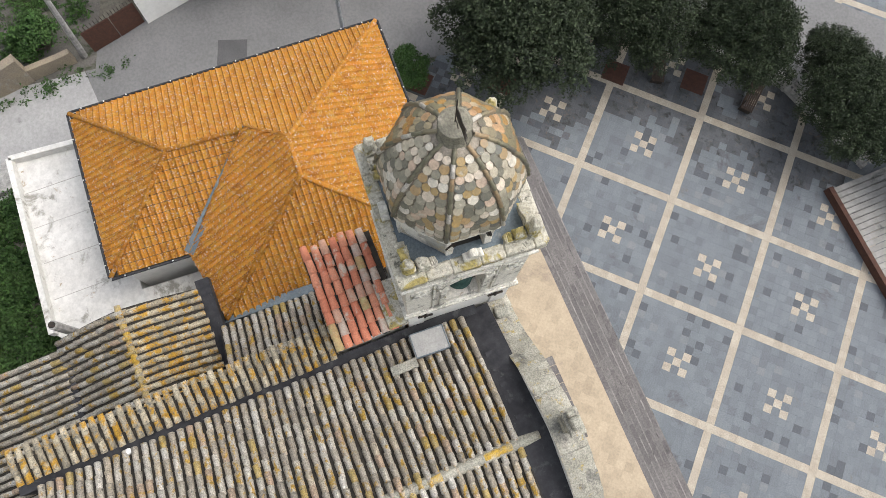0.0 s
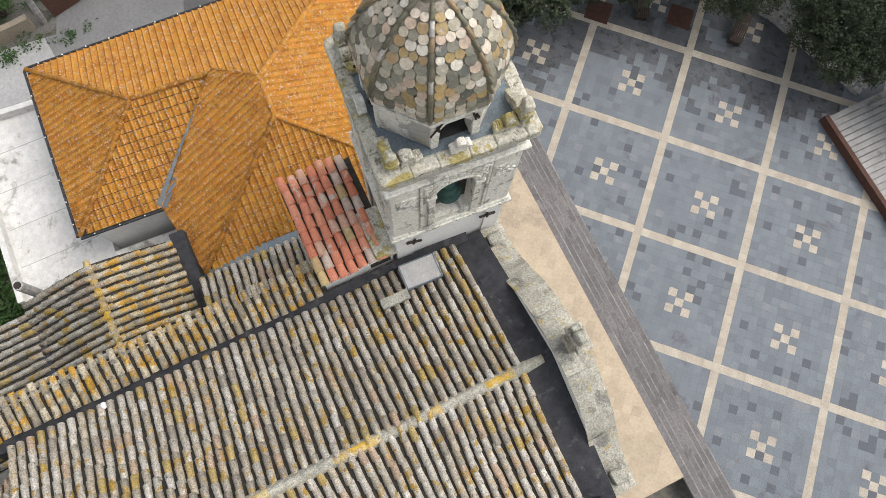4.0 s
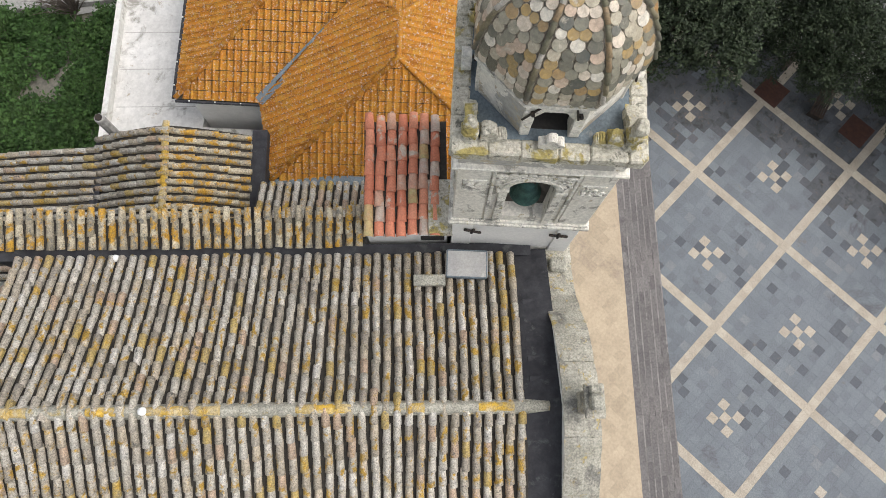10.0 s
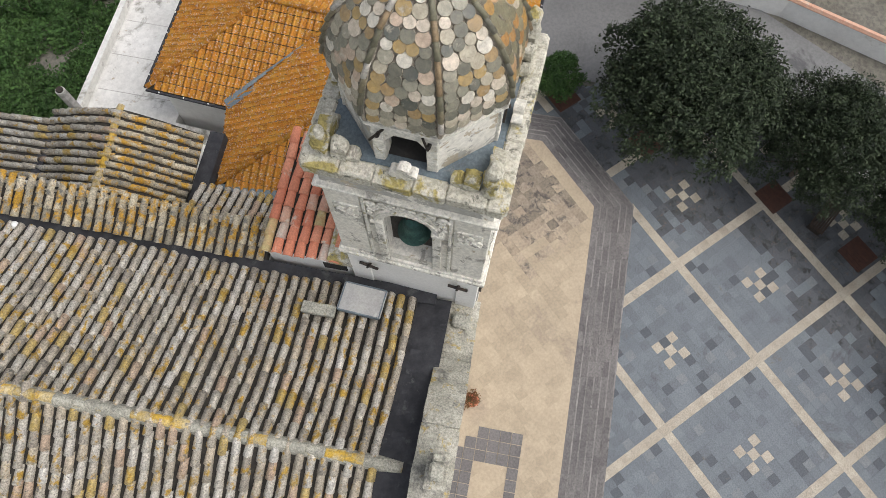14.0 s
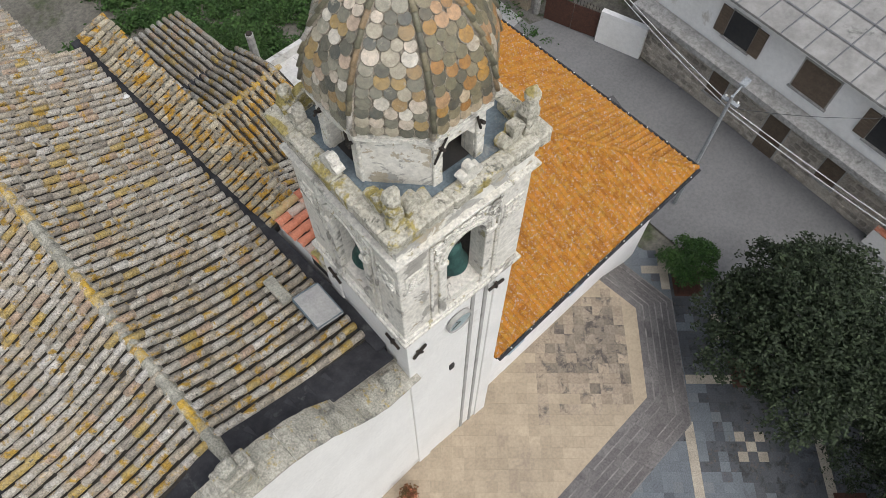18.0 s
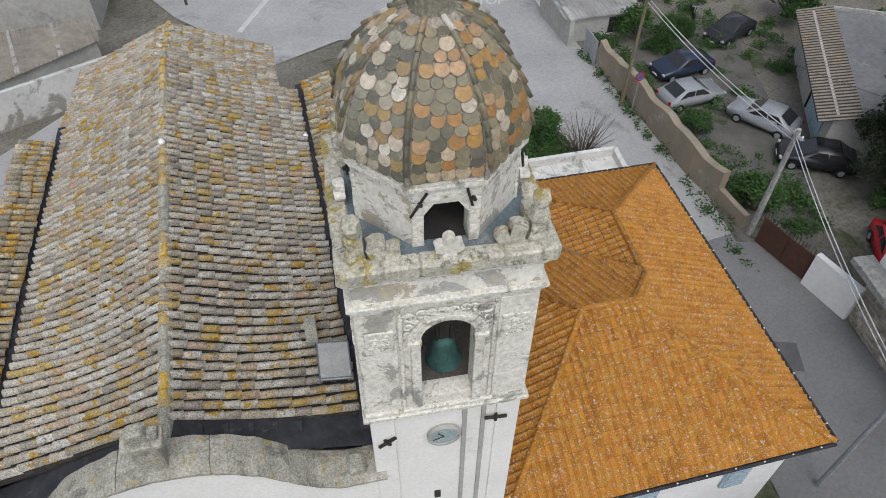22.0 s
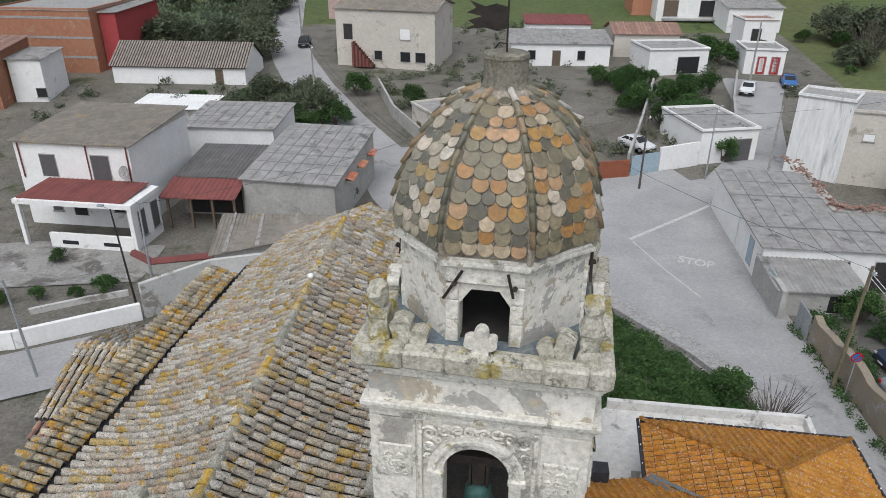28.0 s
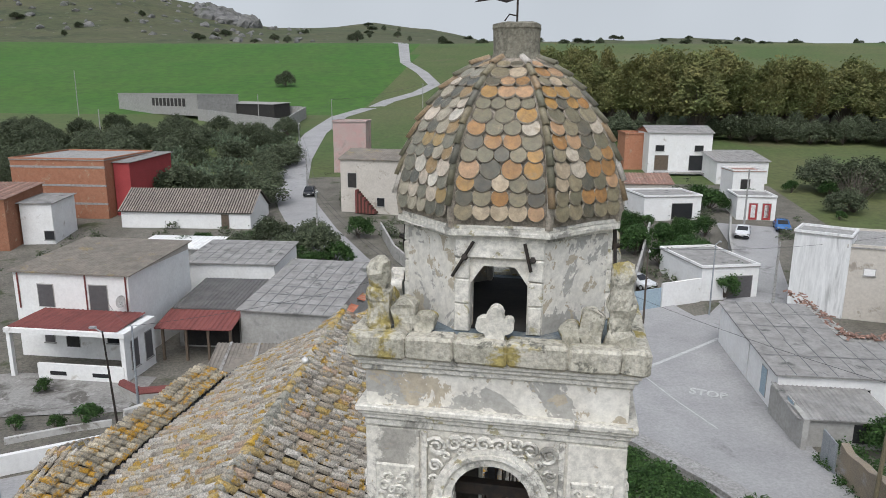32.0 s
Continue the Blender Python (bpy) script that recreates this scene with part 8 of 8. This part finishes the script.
# ---- poles, cables, plaza furniture ----
def cable(name, a, b, sag, mat, r=0.016, label="thin dark overhead cable between two poles"):
    pts = [Vector(a).lerp(Vector(b), i / 14) - Vector((0, 0, sag * 4 * (i / 14) * (1 - i / 14))) for i in range(15)]
    tagged(part(name, tube(pts, r, 5), mat), label, "cable")


def pole(x, y, h, label, mat=concrete, r=0.13, lamp=0.0, lean=(0, 0), insulators=True):
    th = empty("utility_pole", label, "pole")
    z = ground_z(x, y)
    part("mast", tube([(x, y, z - 0.3), (x + lean[0], y + lean[1], z + h)], r, 8, r * 0.6), mat, th)
    if insulators:
        for s in (-0.25, 0.0, 0.25):
            part("insulator", lathe([(0.03, z + h - 0.3), (0.05, z + h - 0.26), (0.03, z + h - 0.2)], 8, x + lean[0] + 0.12, y + lean[1] + s), wall_white, th)
        part("bracket", box(x + lean[0] - 0.03, x + lean[0] + 0.15, y + lean[1] - 0.35, y + lean[1] + 0.35, z + h - 0.36, z + h - 0.3), steel, th)
    if lamp:
        part("arm", tube([(x + lean[0], y + lean[1], z + h - 0.1), (x + lean[0] + lamp * 0.6, y + lean[1], z + h + 0.2)], 0.04, 6), steel, th)
        part("lamp_head", box(x + lean[0] + lamp * 0.5, x + lean[0] + lamp, y + lean[1] - 0.13, y + lean[1] + 0.13, z + h + 0.14, z + h + 0.28, 0.03), steel, th)
    return Vector((x + lean[0], y + lean[1], z + h))


def street_things():
    pa = pole(14.95, -1.5, 7.2, "pale galvanised lamp post with tangled cables", steel, 0.11, 0.9)
    pb = pole(19.55, 11.0, 7.4, "concrete pole beside the iron gate", concrete, 0.17, 0.0, (-0.9, -0.9))
    pc = pole(18.1, 23.2, 7.2, "old wooden pole at the yard wall", material("pole_wood", (0.2, 0.17, 0.1), (0.15, 0.13, 0.09), scale=4, stretch=(1, 1, 0.2)), 0.13, 0.0, (0.5, 0.6))
    for k, dz in enumerate((0.0, 0.25)):
        o = Vector((0, 0, -0.35 - dz))
        cable("cable", pa + o, pb + o, 0.35, cable_pale, 0.022, "white twisted overhead cable")
        cable("cable", pb + o, pc + o, 0.35, cable_pale, 0.022, "white twisted overhead cable")
    cable("cable", pa + Vector((0, 0, -0.5)), (16.2, -17.5, 5.2), 0.3, cable_pale, 0.02, "white overhead cable over the plaza")
    cable("cable", pa + Vector((0, 0, -0.7)), (16.5, -17.0, 5.0), 0.5, cable_pale, 0.02, "white overhead cable over the plaza")
    cable("cable", pa + Vector((0, 0, -0.6)), (19.6, -6.0, 5.9), 0.2, cable_dark, 0.012)
    cable("cable", pc + Vector((0, 0, -0.2)), (3.0, 52.5, 5.6), 0.6, cable_dark, 0.012)
    cable("cable", pc + Vector((0, 0, -0.3)), (27.5, 12.0, 5.5), 0.4, cable_dark, 0.012)
    pd = pole(-24.0, 27.4, 6.6, "black metal lamp post by the lane wall", iron, 0.08, -0.8, (-0.6, 0.3), False)
    pe = pole(-23.1, 28.2, 6.8, "grey metal pole by the lane wall", steel, 0.09, 0, (0, 0.2), False)
    pf = pole(-24.9, 18.6, 6.0, "grey metal lamp post on the lane", steel, 0.09, -0.6, (-0.3, 0), False)
    cable("cable", pe, (-29.8, 36.5, 4.8), 0.3, cable_dark, 0.012)
    cable("cable", pe, (-8.4, 43.6, 6.2), 0.5, cable_dark, 0.012)
    pg = pole(-8.1, 43.5, 7.0, "wooden pole with wires at the crossroads", bark, 0.11)
    ph = pole(11.9, 53.4, 7.2, "wooden pole at the blue gate", bark, 0.11)
    pi = pole(18.5, 56.3, 7.0, "grey pole by the garage", steel, 0.09, 0.5)
    cable("cable", ph, pi, 0.3, cable_dark, 0.014)
    cable("cable", pg, ph, 0.7, cable_dark, 0.014)
    cable("cable", ph, (36, 60, 7.0), 0.6, cable_dark, 0.014)
    last = pg
    for x, y, h in ((-24.5, 72, 7.5), (-34.5, 100, 7.5), (-46, 132, 7.5), (-50, 172, 8), (-34, 228, 8)):
        p = pole(x, y, h, "concrete pole beside the country road", concrete, 0.14)
        for o in (-0.3, 0.3):
            cable("cable", last + Vector((o, 0, -0.2)), p + Vector((o, 0, -0.2)), 0.8, cable_dark, 0.016)
        last = p
    for x, y, h in ((-140, 200, 14), (-70, 172, 9), (30, 86, 8), (24.6, 57.5, 7), (-95, 140, 9)):
        pole(x, y, h, "tall pole standing among the houses and fields", concrete, 0.16, 0.0, (0, 0), False)
    # no-stopping sign
    sg = empty("road_sign", "round no-stopping sign on a grey post", "road sign")
    part("post", tube([(18.35, 22.3, ground_z(18, 22) - 0.1), (18.35, 22.3, 2.1)], 0.03, 6), steel, sg)
    for r, d, mt in ((0.3, 0.0, paint["red"]), (0.23, 0.012, paint["blue"])):
        bm = lathe([(r, 0), (r, 0.015), (0.01, 0.016)], 22)
        bm.transform(pose(18.35, 22.25 - d, 2.25, 90, 0, 0))
        part("disc", bm, mt, sg)
    bm = box(-0.29, 0.29, -0.03, 0.03, 0, 0.012)
    bm.transform(pose(18.35, 22.215, 2.25, 90, 0, 0) @ pose(0, 0, 0, 0, 0, 45))
    part("slash", bm, paint["red"], sg)
    # benches
    for x, y, r in ((8.1, -16.1, 58), (4.8, -19.8, 38)):
        b = empty("bench", "dark slatted bench at the plaza's edge", "bench", group="benches on the plaza")
        for k in range(6):
            part("seat_slat", box(-0.9, 0.9, -0.28 + 0.1 * k, -0.2 + 0.1 * k, 0.42, 0.45), wood, b)
        for k in range(4):
            part("back_slat", box(-0.9, 0.9, 0.33 + 0.03 * k, 0.36 + 0.03 * k, 0.5 + 0.11 * k, 0.58 + 0.11 * k), wood, b)
        for s in (-0.75, 0.75):
            part("leg", box(s - 0.03, s + 0.03, -0.25, 0.35, 0, 0.42), iron, b)
            part("back_post", box(s - 0.03, s + 0.03, 0.3, 0.36, 0.3, 0.92), iron, b)
        b.matrix_world = pose(x, y, 0.004, 0, 0, r - 90)
    # balustrade round the plaza
    rail = empty("balustrade", "pale concrete balustrade round the plaza", "balustrade", kind="structure")
    line = [(13.7, -7.4), (12.3, -12.4), (9.8, -18.2), (4.8, -21.8), (-0.6, -23.4)]
    for a, b in zip(line, line[1:]):
        a, b = Vector(a), Vector(b)
        d = (b - a).normalized()
        o = Vector((-d.y, d.x)) * 0.13
        for z0, z1, k in ((0, 0.22, 1.2), (0.72, 0.86, 1.0)):
            part("rail", prism([(a - o * k)[:2], (b - o * k)[:2], (b + o * k)[:2], (a + o * k)[:2]], z0, z1), concrete, rail)
        n = int((b - a).length / 0.28)
        for i in range(n):
            p = a.lerp(b, (i + 0.5) / n)
            part("baluster", lathe([(0.05, 0.22), (0.075, 0.36), (0.04, 0.5), (0.06, 0.6), (0.05, 0.72)], 6, p.x, p.y), concrete, rail)
        part("pier", box(a.x - 0.2, a.x + 0.2, a.y - 0.2, a.y + 0.2, 0, 1.05, 0.03), concrete, rail)
    # slatted stage at the south
    st = empty("slatted_stage", "low grey slatted stage with a dark kerb", "stage", kind="structure")
    m = pose(-0.95, -21.0, 0, 0, 0, 180)
    for k in range(34):
        bm = box(0.1 + 0.3 * k, 0.37 + 0.3 * k, 0.1, 9.0, 0.2, 0.42)
        bm.transform(m)
        part("plank", bm, fibre, st)
    for a in ((0, 10.4, -0.15, 0.08, 0, 0.5),):
        bm = box(*a)
        bm.transform(m)
        part("kerb", bm, rust, st)
    # the dark paving before the church door
    pv = empty("door_paving", "dark stone paving before the church door", "paving", kind="structure")
    for i in range(9):
        for j in range(6):
            x, y = -3.5 - 0.42 * i, -2.3 - 0.42 * j
            if (i + j) < 2 or (i > 1 and 1 < j < 5 and i > 2):
                continue
            part("flagstone", box(x - 0.2, x + 0.2, y - 0.2, y + 0.2, 1.09, 1.105), step_stone, pv)



planting()
vehicles()
street_things()
